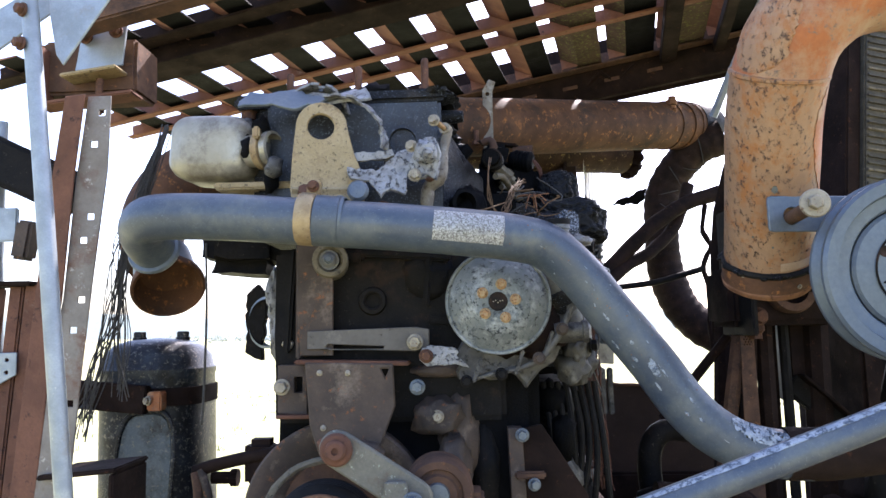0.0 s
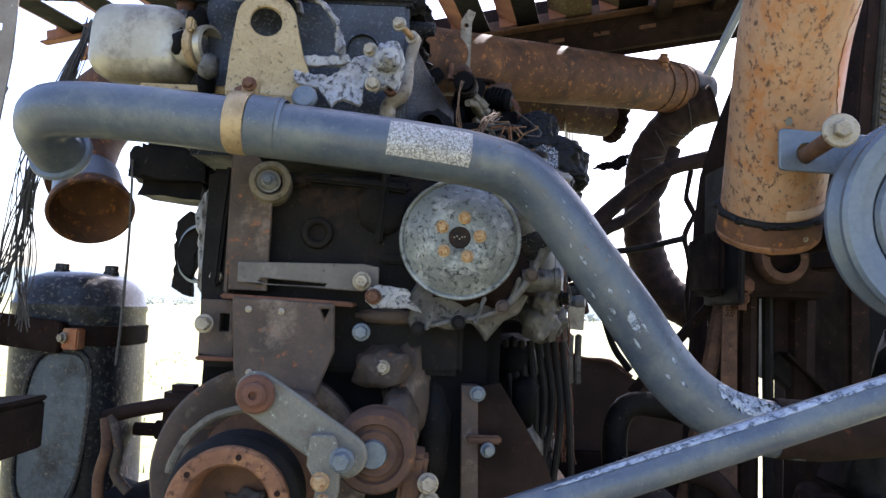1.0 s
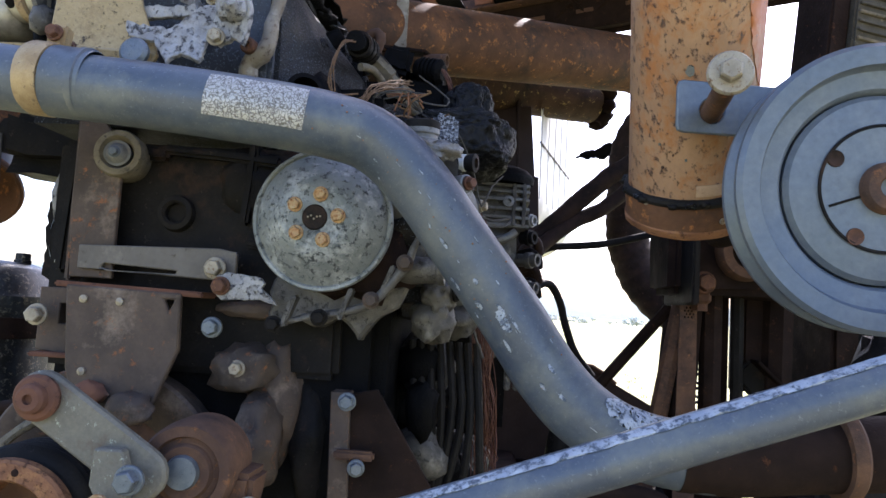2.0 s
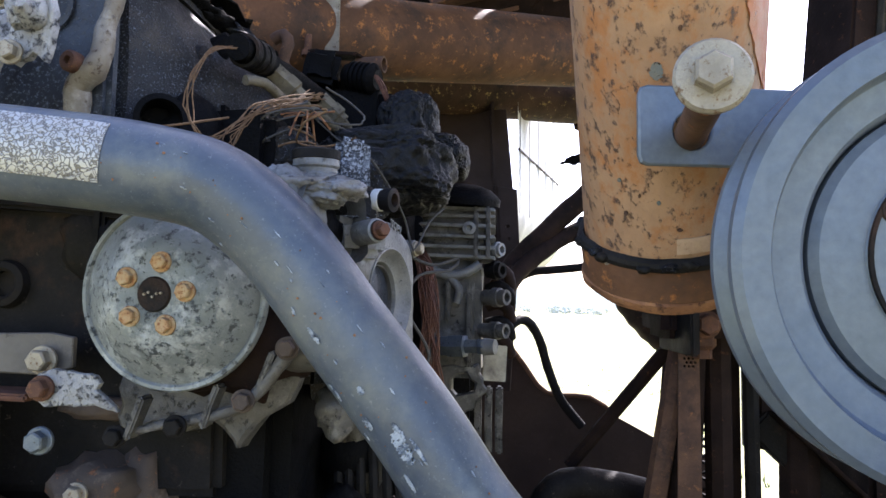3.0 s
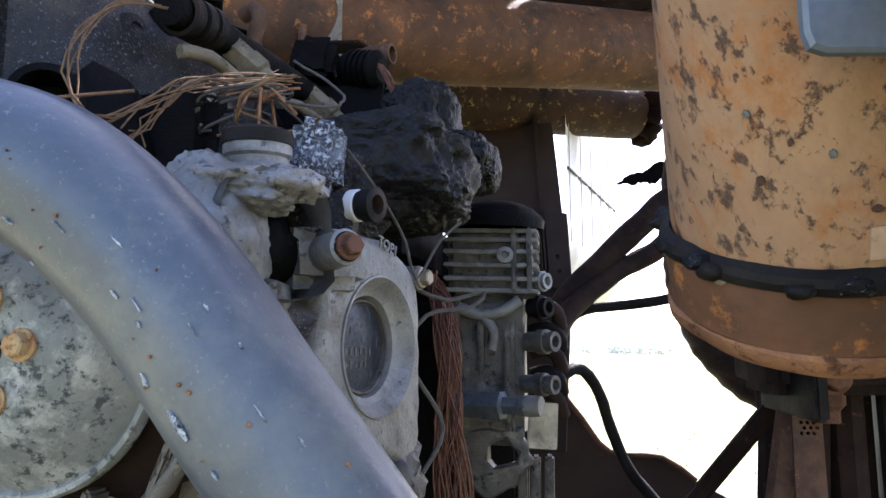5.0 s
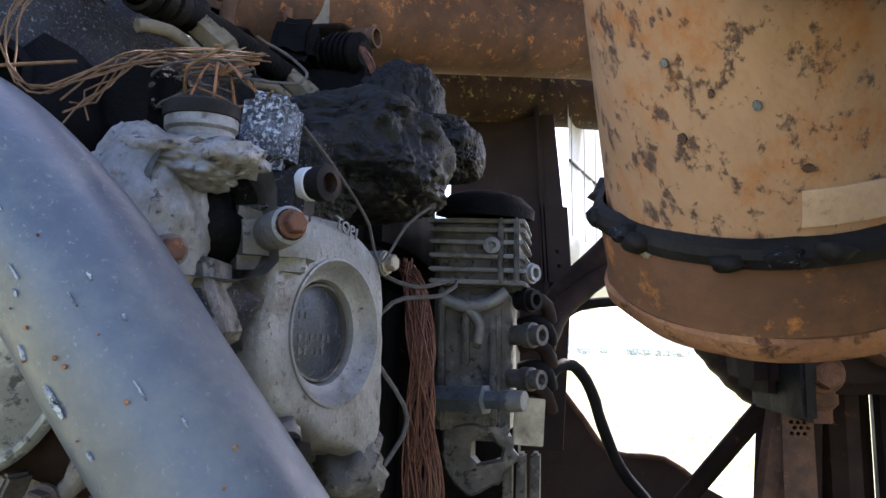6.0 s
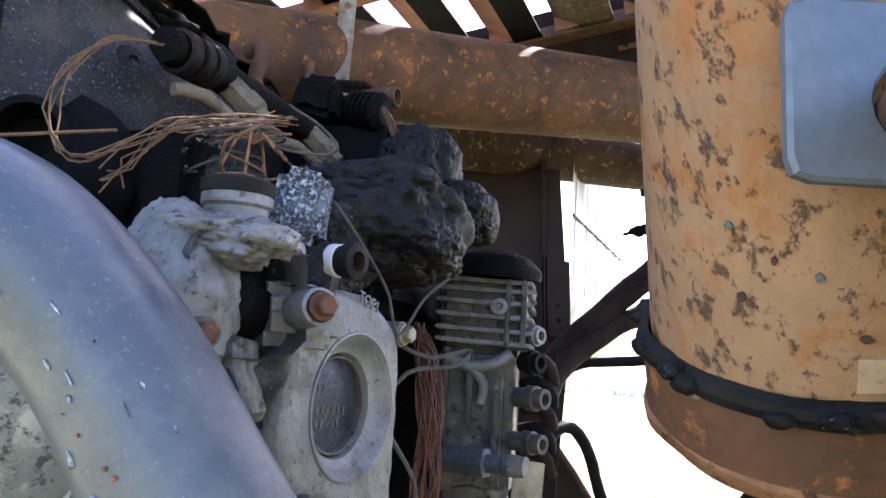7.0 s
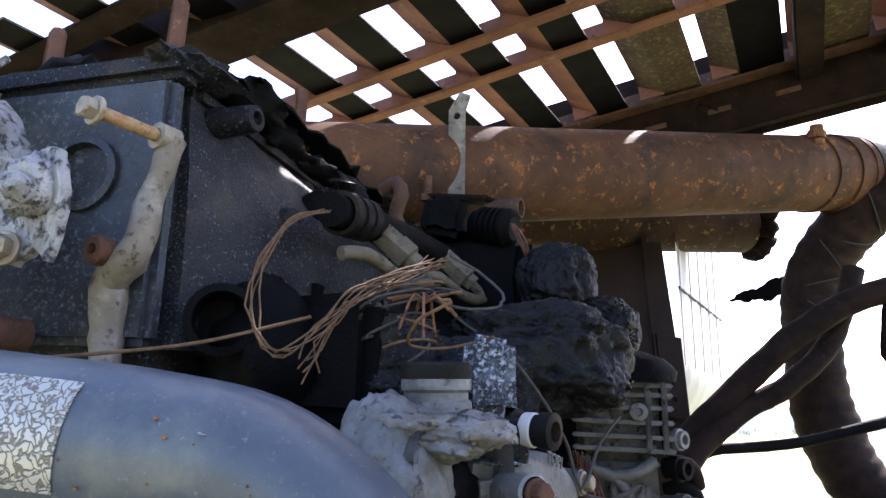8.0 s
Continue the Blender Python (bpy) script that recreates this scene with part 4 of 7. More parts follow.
def expansion_box():
    t = thing("coolant_box", "smoke-stained silver metal box with a clamped neck", "tank", (-0.43, 1.33, 1.9))
    bm = bmesh.new()
    bmesh.ops.create_icosphere(bm, subdivisions=5, radius=1)
    for v in bm.verts:   # a pillow-shaped pressed box
        v.co = Vector([math.copysign(abs(c) ** 0.5, c) for c in v.co]) * (1 + 0.02 * noise.noise(v.co * 3))
    bmesh.ops.transform(bm, matrix=pose(-0.385, 1.27, 1.925, 0, 3, -6) @ Matrix.Diagonal((0.078, 0.066, 0.058, 1)), verts=bm.verts)
    part("body", bm, SILVER_BOX, t, "", True, 60)
    lathe("neck", [(0.028, 0.0), (0.028, 0.035), (0.031, 0.038), (0.031, 0.048), (0.026, 0.05), (0.024, 0.03), (0, 0.03)], (-0.318, 1.225, 1.915), (1, -0.35, -0.02), SILVER_BOX, t, "", 28)
    lathe("hose_clamp", [(0.029, 0), (0.034, 0.001), (0.034, 0.013), (0.029, 0.014)], (-0.298, 1.218, 1.914), (1, -0.35, -0.02), BAND, t, "tarnished hose clamp", 28)
    block("clamp_screw", (0.012, 0.014, 0.02), pose(-0.295, 1.182, 1.935), BAND, t)
    lathe("filler", [(0.013, 0), (0.013, 0.012), (0.016, 0.014), (0.016, 0.03), (0, 0.032)], (-0.33, 1.25, 1.978), (0, 0, 1), BOLT_RUST, t, "", 18)
    block("bracket", (0.16, 0.06, 0.012), pose(-0.30, 1.25, 1.855), GOLD, t, "", 0.003)
    return t


expansion_box()


def mount_bracket():
    t = thing("mount_bracket", "rusted steel mounting bracket bolted across the engine front", "bracket", (-0.15, 1.24, 1.43))
    slab("upright", [(-0.030, -0.10), (0.026, -0.10), (0.026, 0.07), (-0.033, 0.14), (-0.036, 0.0)], 0.008, front(-0.206, 1.243, 1.665), CAST_RUST, t, "brown steel upright")
    block("upright_flange", (0.008, 0.03, 0.22), pose(-0.24, 1.26, 1.67), CAST_RUST, t)
    slab("cross_arm", [(-0.10, -0.012), (0.082, -0.018), (0.105, -0.010), (0.105, 0.018), (0.082, 0.022), (-0.10, 0.018)], 0.008, front(-0.122, 1.236, 1.588), BRACKET, t, "", ([(-0.07, -0.009), (-0.065, -0.004), (0.03, -0.009), (0.028, -0.013), (-0.06, -0.0125)],))
    block("ledge", (0.19, 0.05, 0.007), pose(-0.145, 1.245, 1.553, 0, 1.5, 0), RUST_RED, t, "red rusted ledge")
    slab("face_plate", [(-0.073, 0.062), (0.072, 0.058), (0.075, -0.01), (0.05, -0.075), (0.035, -0.105), (-0.045, -0.10), (-0.065, -0.04)], 0.010, front(-0.148, 1.215, 1.493), CAST_RUST, t, "", ([(0.052, 0.05), (0.066, 0.05), (0.059, 0.035)],), 0.002)
    slab("side_plate", [(-0.03, 0.05), (0.02, 0.05), (0.02, -0.035), (-0.03, -0.03)], 0.02, front(-0.245, 1.25, 1.50), CAST_RUST, t, "", ([(-0.002, 0.03), (0.012, 0.03), (0.012, 0.004), (-0.002, 0.004)],))
    block("lower_ledge", (0.07, 0.03, 0.006), pose(-0.24, 1.25, 1.465), RUST_RED, t)
    lump("weld", (-0.175, 1.205, 1.425), (0.022, 0.012, 0.016), RUST_RED, t, "", 0.3)
    lump("weld", (-0.12, 1.205, 1.41), (0.03, 0.014, 0.02), CAST_RUST, t, "", 0.3)
    bolt((-0.04, 1.228, 1.585), (0, -1, 0), 0.018, BOLT_PALE, t)
    bolt((-0.265, 1.285, 1.585), (0, -1, 0), 0.018, BOLT_PALE, t)
    bolt((-0.262, 1.228, 1.515), (0, -1, 0), 0.018, BOLT_PALE, t)
    for x, z in ((-0.196, 1.538), (-0.15, 1.537), (-0.19, 1.45)):
        lathe("rivet", [(0.005, 0), (0.005, 0.003), (0.0, 0.005)], (x, 1.215, z), (0, -1, 0), BOLT_PALE, t, "", 10)
    return t


mount_bracket()


def torn_tab():
    t = thing("torn_tab", "broken pale aluminium tab held by a rusty bolt", "bracket", (-0.01, 1.2, 1.56))
    slab("tab", ragged([(-0.03, -0.006), (-0.026, 0.014), (-0.012, 0.018), (0.028, 0.012), (0.034, 0.004), (0.028, -0.002), (0.036, -0.006), (0.05, -0.020), (0.02, -0.016), (-0.018, -0.014)], 0.0012, 0.006, 6), 0.008, front(0.0, 1.2, 1.563), ALU_MELT, t, "", (), 0.001, 0.003)
    bolt((-0.02, 1.198, 1.563), (0, -1, 0), 0.015, BOLT_RUST, t)
    return t


torn_tab()


def idler():
    t = thing("idler_roller", "tan-grey ribbed idler roller with a hexagon bolt", "roller", (-0.187, 1.24, 1.725))
    lathe("roller", [(0.0165, -0.005), (0.0175, 0.018), (0.022, 0.027), (0.029, 0.026), (0.031, 0.020), (0.0315, -0.018), (0.028, -0.024), (0.0, -0.024)], (-0.187, 1.26, 1.725), (0.18, -1, 0.05), CLOTH_TAN, t, "", 36)
    lathe("hub", [(0.0, 0.012), (0.008, 0.012), (0.011, 0.009), (0.0135, 0.004), (0.017, 0.004), (0.017, -0.01)], (-0.186, 1.243, 1.726), (0.18, -1, 0.05), ALU, t, "pale steel hub", 28)
    bolt((-0.1845, 1.231, 1.726), (0.18, -1, 0.05), 0.010, BOLT_BLUE, t)
    return t


idler()


def pump_pulley():
    c, d = Vector((0.0965, 1.166, 1.647)), Vector((-0.04, -1, -0.03)).normalized()
    t = thing("pump_pulley", "oxidised grey dished water pump pulley with five bolts", "pulley", c)
    lathe("disc", [(0.0, 0.004), (0.034, 0.004), (0.040, 0.003), (0.050, -0.003), (0.062, -0.0125), (0.072, -0.022), (0.079, -0.0285), (0.081, -0.0265), (0.084, -0.0265), (0.0855, -0.029), (0.0855, -0.034), (0.080, -0.036), (0.0, -0.036)], c, d, PULLEY, t, "", 64)
    lathe("groove", [(0.077, -0.034), (0.077, -0.037)] + [p for k in range(7) for p in ((0.080, -0.038 - k * 0.0032), (0.0755, -0.0396 - k * 0.0032))] + [(0.081, -0.062), (0.082, -0.066), (0.02, -0.066)], c, d, RUST_DARK, t, "rusted belt grooves", 56)
    lathe("hub_cap", [(0.0, 0.006), (0.0135, 0.006), (0.015, 0.004)], c, d, CAST_BLACK, t, "dark centre bore", 28)
    for k in range(5):
        lathe("pit", [(0.0, 0.0075), (0.0011, 0.0075), (0.0013, 0.006)], c + Vector(((k - 2) * 0.0035, -0.0005, 0.002 * math.sin(k * 2.2))), d, BOLT_PALE, t, "", 6)
    m = axis_frame(c, d)
    for k in range(5):
        a = radians(78 + 72 * k)
        p = m @ Vector((0.0275 * math.cos(a), 0.0275 * math.sin(a), 0.0042))
        bolt(p, d, 0.0115, BOLT_YELLOW, t, True, "bolt", 0.55)
    return t


pump_pulley()


def front_housing():
    """The grey housing behind the pulley, with its bolted rim."""
    t = thing("pump_housing", "dirty cast aluminium housing with bolted rim behind the pulley", "housing", (0.12, 1.24, 1.55))
    out = [(-0.085, -0.066), (-0.05, -0.060), (-0.02, -0.066), (0.005, -0.050), (0.030, -0.082), (0.045, -0.060), (0.078, -0.034), (0.105, 0.03), (0.125, 0.06), (0.115, 0.10), (0.06, 0.115), (0.0, 0.11), (-0.05, 0.08), (-0.075, 0.0)]
    slab("cover", ragged(out, 0.003, 0.012, 2), 0.03, front(0.112, 1.238, 1.585), ALU_DIRTY, t, "", (), 0.004, 0.005)
    tube("rim", [(0.04, 1.216, 1.522), (0.085, 1.212, 1.532), (0.125, 1.21, 1.54), (0.165, 1.208, 1.556), (0.20, 1.206, 1.60), (0.215, 1.205, 1.64)], [0.0035, 0.004, 0.005, 0.0055, 0.0055, 0.004], ALU_DIRTY, t, "", 12, 0.01, 0, 0.003)
    for x, z in ((0.062, 1.538), (0.13, 1.55), (0.178, 1.58)):
        block("web", (0.006, 0.02, 0.04), pose(x, 1.212, z, 0, 20, 0), ALU_DIRTY, t, "", 0.002, 0.001, 1)
    for x, y, z, m in ((0.044, 1.208, 1.521, CAST_BLACK), (0.10, 1.204, 1.532, CAST_BLACK), (0.161, 1.202, 1.556, CAST_RUST), (0.199, 1.20, 1.602, CAST_RUST)):
        bolt((x, y, z), (0.05, -1, 0), 0.0135, m, t)
    lathe("side_port", [(0.018, 0), (0.016, 0.045), (0.019, 0.047), (0.019, 0.055), (0, 0.055)], (0.19, 1.235, 1.595), (1, -0.05, 0.05), ALU_DIRTY, t, "", 24)
    lump("sludge", (0.13, 1.24, 1.61), (0.08, 0.03, 0.06), RUST_DARK, t, "", 0.3)
    return t


front_housing()


def crank_assembly():
    c, d = Vector((-0.163, 1.05, 1.308)), Vector((0.06, -1, 0.03)).normalized()
    t = thing("crank_damper", "rusty crank pulley with a deep open flange and grooved ring", "pulley", c)
    lathe("flange", [(0.046, -0.075), (0.048, -0.02), (0.050, 0.0), (0.053, 0.004), (0.069, 0.004), (0.072, 0.001), (0.072, -0.010), (0.066, -0.014), (0.066, -0.02)], c, d, RUST_ORANGE, t, "orange-rusted open flange", 56, 0.006)
    lathe("cup_floor", [(0.047, -0.06), (0.03, -0.066), (0.012, -0.062), (0.0, -0.060)], c, d, RUST, t, "", 36, 0.03)
    lump("cup_debris", c + d * -0.058 + Vector((0.012, 0, -0.008)), (0.022, 0.012, 0.018), ALU_DIRTY, t, "", 0.5)
    m = axis_frame(c, d)
    for k in range(6):
        a = radians(20 + 60 * k)
        p = m @ Vector((0.061 * math.cos(a), 0.061 * math.sin(a), 0.0042))
        lathe("hole", [(0.0, 0.0003), (0.0036, 0.0003), (0.004, -0.001)], p, d, RUST_DARK, t, "", 12)
    prof = [(0.066, -0.018), (0.074, -0.02), (0.080, -0.024)]
    for k in range(4):
        prof += [(0.082, -0.028 - k * 0.011), (0.076, -0.033 - k * 0.011), (0.082, -0.037 - k * 0.011)]
    prof += [(0.082, -0.078), (0.03, -0.08)]
    lathe("belt_ring", prof, c, d, RUBBER, t, "blackened belt grooves", 56)
    lathe("damper_ring", [(0.09, -0.215), (0.10, -0.205), (0.128, -0.200), (0.133, -0.196), (0.150, -0.194), (0.154, -0.198), (0.154, -0.235), (0.145, -0.24), (0.0, -0.24)], c, d, CAST_RUST, t, "large brown damper ring", 72)
    lathe("damper_web", [(0.03, -0.08), (0.03, -0.20), (0.095, -0.212)], c, d, RUST, t, "", 48)
    # worn belt still lying on the ring
    pts = []
    for k in range(9):
        a = radians(60 + 14 * k)
        pts.append(m @ Vector((0.098 * math.cos(a) - 0.01, 0.098 * math.sin(a), -0.16 + 0.004 * k)))
    tube("belt", pts, 0.006, CLOTH_TAN, t, "frayed pale belt end", 8, 0.01, 0, 0.002)
    return t


crank_assembly()


def tensioner():
    t = thing("belt_tensioner", "grey-green tensioner lever with rusty pivot and bearing hub", "tensioner", (-0.06, 1.06, 1.38))
    ang = math.degrees(math.atan2(1.374 - 1.442, -0.03 + 0.137))
    L = math.hypot(0.107, 0.068)
    out = []
    for k in range(9):
        a = radians(90 + 180 * k / 8)
        out.append((0.026 * math.cos(a), 0.026 * math.sin(a)))
    for k in range(9):
        a = radians(-90 + 180 * k / 8)
        out.append((L + 0.026 * math.cos(a), 0.026 * math.sin(a)))
    slab("lever", out, 0.012, front(-0.137, 1.052, 1.442) @ pose(0, 0, 0, 0, 0, ang), LEVER, t, "grey lever with flaking pale green paint", (), 0.003)
    lathe("pivot", [(0.022, 0), (0.023, 0.006), (0.020, 0.010), (0.015, 0.011), (0.014, 0.018), (0.011, 0.021), (0.005, 0.021), (0.005, 0.016), (0.0, 0.016)], (-0.137, 1.051, 1.442), (0.05, -1, 0), RUST_RED, t, "rusty pivot boss", 28)
    lathe("hub", [(0.016, 0.004), (0.026, 0.006), (0.0285, 0.0), (0.034, -0.002), (0.036, 0.005), (0.046, 0.005), (0.049, 0.0), (0.0505, -0.02), (0.050, -0.065), (0.03, -0.07)], (0.002, 1.085, 1.372), (0.05, -1, 0), RUST, t, "rusted bearing hub", 48)
    lathe("shaft", [(0.0, 0.01), (0.016, 0.01), (0.018, 0.004), (0.018, -0.06)], (0.0, 1.085, 1.372), (0.05, -1, 0), BOLT_BLUE, t, "", 28)
    slab("clamp_lip", [(-0.024, 0.035), (0.004, 0.035), (0.012, 0.01), (0.012, -0.03), (0.002, -0.065), (-0.018, -0.06), (-0.014, -0.02), (-0.026, 0.0)], 0.014, front(-0.045, 1.035, 1.365), LEVER, t, "", (), 0.002)
    slab("toe", [(-0.02, 0.012), (0.03, 0.008), (0.026, -0.012), (-0.014, -0.012)], 0.012, front(-0.03, 1.04, 1.308), LEVER, t, "", (), 0.002)
    bolt((-0.031, 1.035, 1.373), (0.02, -1, 0), 0.019, BOLT_BLUE, t)
    bolt((-0.052, 1.02, 1.352), (0.02, -1, 0), 0.014, BOLT_YELLOW, t)
    bolt((-0.048, 1.02, 1.331), (0.02, -1, 0), 0.010, BOLT_YELLOW, t)
    # bracket arm and its bolts
    block("strut", (0.03, 0.06, 0.11), pose(0.045, 1.13, 1.315, 0, 8, 0), RUST, t, "", 0.006, 0.003, 2)
    bolt((0.068, 1.09, 1.338), (0.1, -1, 0.1), 0.017, BOLT_PALE, t)
    bolt((0.07, 1.092, 1.316), (0.1, -1, 0.1), 0.017, BOLT_PALE, t)
    return t



tensioner()


def wedge_bracket():
    t = thing("wedge_bracket", "dark brown triangular steel bracket with grey bolts", "bracket", (0.16, 1.27, 1.36))
    slab("gusset", [(-0.045, -0.16), (-0.03, 0.065), (0.012, 0.075), (0.085, -0.04), (0.12, -0.16)], 0.008, front(0.155, 1.265, 1.37), RUST_DARK, t)
    slab("edge", [(-0.005, -0.16), (-0.012, 0.07), (0.012, 0.07), (0.02, -0.16)], 0.03, front(0.122, 1.255, 1.37), CAST_RUST, t)
    block("tie", (0.05, 0.012, 0.012), pose(0.145, 1.25, 1.365), RUST, t)
    bolt((0.133, 1.245, 1.43), (0, -1, 0), 0.015, BOLT_BLUE, t)
    bolt((0.15, 1.24, 1.352), (0.2, -1, 0), 0.014, BOLT_BLUE, t)
    return t


wedge_bracket()


# ---- the engine's flank ----
def thermostat():
    t = thing("thermostat_housing", "broken pale aluminium thermostat housing with a torn opening", "housing", (0.2, 1.25, 1.70))
    bm = bmesh.new()
    # a hollow, rounded box open towards +x
    n = 24
    rings = []
    for x, s in ((0.158, 0.55), (0.164, 0.85), (0.176, 0.98), (0.195, 1.0), (0.220, 0.98), (0.236, 0.94)):
        row = []
        for k in range(n):
            a = 2 * math.pi * k / n
            c, sn = math.cos(a), math.sin(a)
            sq = 1 / max(abs(c) ** 4 + abs(sn) ** 4, 1e-6) ** 0.25
            q = Vector((x + 0.004 * noise.noise(Vector((c * 2, sn * 2, x * 40))), 1.262 + 0.043 * s * c * sq, 1.715 + 0.040 * s * sn * sq))
            q += noise.noise_vector(q * 45) * 0.005
            row.append(bm.verts.new(q))
        rings.append(row)
    for i in range(len(rings) - 1):
        for k in range(n):
            bm.faces.new((rings[i][k], rings[i][(k + 1) % n], rings[i + 1][(k + 1) % n], rings[i + 1][k]))
    bm.faces.new(rings[0])
    bmesh.ops.solidify(bm, geom=bm.faces[:], thickness=0.007)
    bmesh.ops.rotate(bm, cent=(0.2, 1.262, 1.715), matrix=Matrix.Rotation(radians(-36), 3, "Z"), verts=bm.verts)
    part("shell", bm, ALU, t, "", True, 60)
    # black lump puts the shade of the hollow into the opening
    lump("dark_hollow_fill", (0.203, 1.268, 1.712), (0.026, 0.026, 0.028), SOOT_AND_SHADE, t, "", 0.2)
    lump("lip", (0.236, 1.238, 1.748), (0.022, 0.02, 0.011), ALU_MELT, t, "", 0.4)
    lump("lip", (0.196, 1.235, 1.750), (0.035, 0.025, 0.010), ALU_MELT, t, "", 0.35, seed=3)
    lump("front_wall", (0.181, 1.238, 1.708), (0.042, 0.034, 0.060), ALU, t, "pitted front wall", 0.13, 5, 1.8, 5.0, (0, 0, -25))
    lump("torn_roof", (0.202, 1.245, 1.746), (0.042, 0.030, 0.016), ALU, t, "torn roof of the opening", 0.2, 5, 2.4, 1.0, (0, 8, -20))
    lathe("neck", [(0.023, -0.012), (0.0225, 0.008), (0.0205, 0.010), (0.0205, 0.014), (0.0225, 0.016), (0.0225, 0.026), (0.0205, 0.029), (0.0205, 0.033), (0.022, 0.031), (0.0165, 0.032), (0.015, 0.02), (0, 0.02)], (0.204, 1.262, 1.757), (0, -0.06, 1), ALU, t, "machined neck", 32)
    lathe("neck_rubber", [(0.0208, 0.0), (0.0235, 0.001), (0.0235, 0.009), (0.0205, 0.011)], (0.204, 1.2605, 1.779), (0, -0.06, 1), RUBBER, t, "charred rubber ring", 32)
    lathe("knob", [(0.0065, 0), (0.006, 0.006), (0.003, 0.009), (0, 0.009)], (0.182, 1.213, 1.733), (0, -1, 0.2), ALU, t, "", 14)
    lathe("stud", [(0.009, 0), (0.009, 0.022), (0.0, 0.022)], (0.203, 1.222, 1.69), (0.85, -0.6, 0), ALU_DIRTY, t, "", 16)
    bolt((0.217, 1.212, 1.69), (0.85, -0.6, 0), 0.012, BOLT_RUST, t)
    lump("foot", (0.19, 1.265, 1.655), (0.045, 0.045, 0.035), SOOT_ASH, t, "", 0.3)
    return t


thermostat()


def coolant_pump():
    c = Vector((0.2645, 1.360, 1.649))
    d = Vector((0.955, -0.29, 0.0)).normalized()
    t = thing("coolant_pump", "pale cast aluminium pump cover with a round blind port", "pump", (0.25, 1.34, 1.56))
    m = axis_frame(c, d)
    # cover outline in its own plane: x to the right, y up; smoothed, then swept back with a wide rounded edge
    rough = [(-0.070, 0.062), (-0.063, 0.082), (-0.018, 0.083), (0.015, 0.081), (0.048, 0.066), (0.064, 0.045), (0.068, 0.020), (0.069, -0.026), (0.068, -0.061), (0.060, -0.097), (0.045, -0.100), (0.026, -0.089), (-0.011, -0.077), (-0.033, -0.064), (-0.052, -0.062), (-0.071, -0.045), (-0.080, -0.015), (-0.077, 0.027)]
    loop = [(p[0], p[1]) for p in spline([(x, y, 0) for x, y in rough + rough[:1]], 0.006)][:-1]
    cx, cy = 0.0, -0.005

    def ring_at(inset, z):
        out = []
        for x, y in loop:
            h = math.hypot(x - cx, y - cy)
            k = (h - inset) / h
            w = 0.0012 * noise.noise(Vector((x * 60, y * 60, z * 60)))
            out.append((cx + (x - cx) * k + w, cy + (y - cy) * k + w, z + w))
        return out

    bm = bmesh.new()
    rows = [[bm.verts.new(p) for p in ring_at(i, z)] for i, z in ((0.0095, 0.0), (0.0045, -0.0015), (0.001, -0.006), (-0.001, -0.014), (-0.003, -0.035), (-0.010, -0.060), (-0.013, -0.085))]
    n = len(loop)
    for i in range(len(rows) - 1):
        for k in range(n):
            bm.faces.new((rows[i][k], rows[i][(k + 1) % n], rows[i + 1][(k + 1) % n], rows[i + 1][k]))
    hole = []
    for x, y in loop:
        h = math.hypot(x, y)
        hole.append(bm.verts.new((0.054 * x / h, 0.054 * y / h, 0.0)))
    for k in range(n):
        bm.faces.new((rows[0][k], rows[0][(k + 1) % n], hole[(k + 1) % n], hole[k]))
    bmesh.ops.transform(bm, matrix=m, verts=bm.verts)
    part("cover", bm, ALU, t, "", True, 50)
    lathe("port_rim", [(0.0545, -0.001), (0.054, 0.0015), (0.0525, 0.0018), (0.050, -0.001), (0.0465, -0.007), (0.042, -0.011), (0.039, -0.012), (0.0375, -0.018), (0.0372, -0.024)], c, d, ALU, t, "smooth funnel round the port", 64)
    lathe("port_disc", [(0.0, -0.0185), (0.030, -0.0185), (0.0315, -0.0195), (0.0345, -0.0195), (0.0372, -0.022)], c, d, SOOT_BLUE, t, "dark stamped plug disc", 48)
    lathe("port_ring", [(0.0335, -0.021), (0.0345, -0.0155), (0.0362, -0.0155), (0.0372, -0.021)], c, d, ALU_DIRTY, t, "pale eroded ring", 64, 0.03)
    block("ear", (0.066, 0.040, 0.040), Matrix.Translation((0.234, 1.300, 1.707)) @ pose(0, 0, 0, 0, 0, 46), ALU, t, "square bolt ear", 0.009, 0.002, 2)
    lump("ear_top_patch", (0.232, 1.296, 1.7275), (0.020, 0.018, 0.0025), ASH, t, "pale speckled patch on top of the ear", 0.3, 3)
    lathe("bolt_boss", [(0.0125, -0.03), (0.012, -0.001), (0.010, 0.0005)], (0.266, 1.262, 1.712), (0.72, -0.69, 0.05), ALU, t, "", 24)
    bolt((0.2675, 1.2605, 1.712), (0.72, -0.69, 0.05), 0.012, BOLT_RUST, t)
    lathe("bolt_lug", [(0.011, -0.03), (0.0105, 0.0), (0.0, 0.001)], m @ Vector((0.066, 0.058, -0.001)), d, ALU, t, "", 18)
    bolt(m @ Vector((0.066, 0.058, 0.000)), d, 0.012, BOLT_PALE, t)
    lump("lower_lug", m @ Vector((-0.060, -0.082, -0.012)), (0.024, 0.030, 0.026), ALU_DIRTY, t, "stained lower lug", 0.22, 4)
    bolt(m @ Vector((-0.066, -0.076, 0.013)), d, 0.017, CAST_BLACK, t)
    lump("broken_foot", m @ Vector((-0.06, -0.115, -0.02)), (0.03, 0.03, 0.03), ALU_DIRTY, t, "", 0.4)
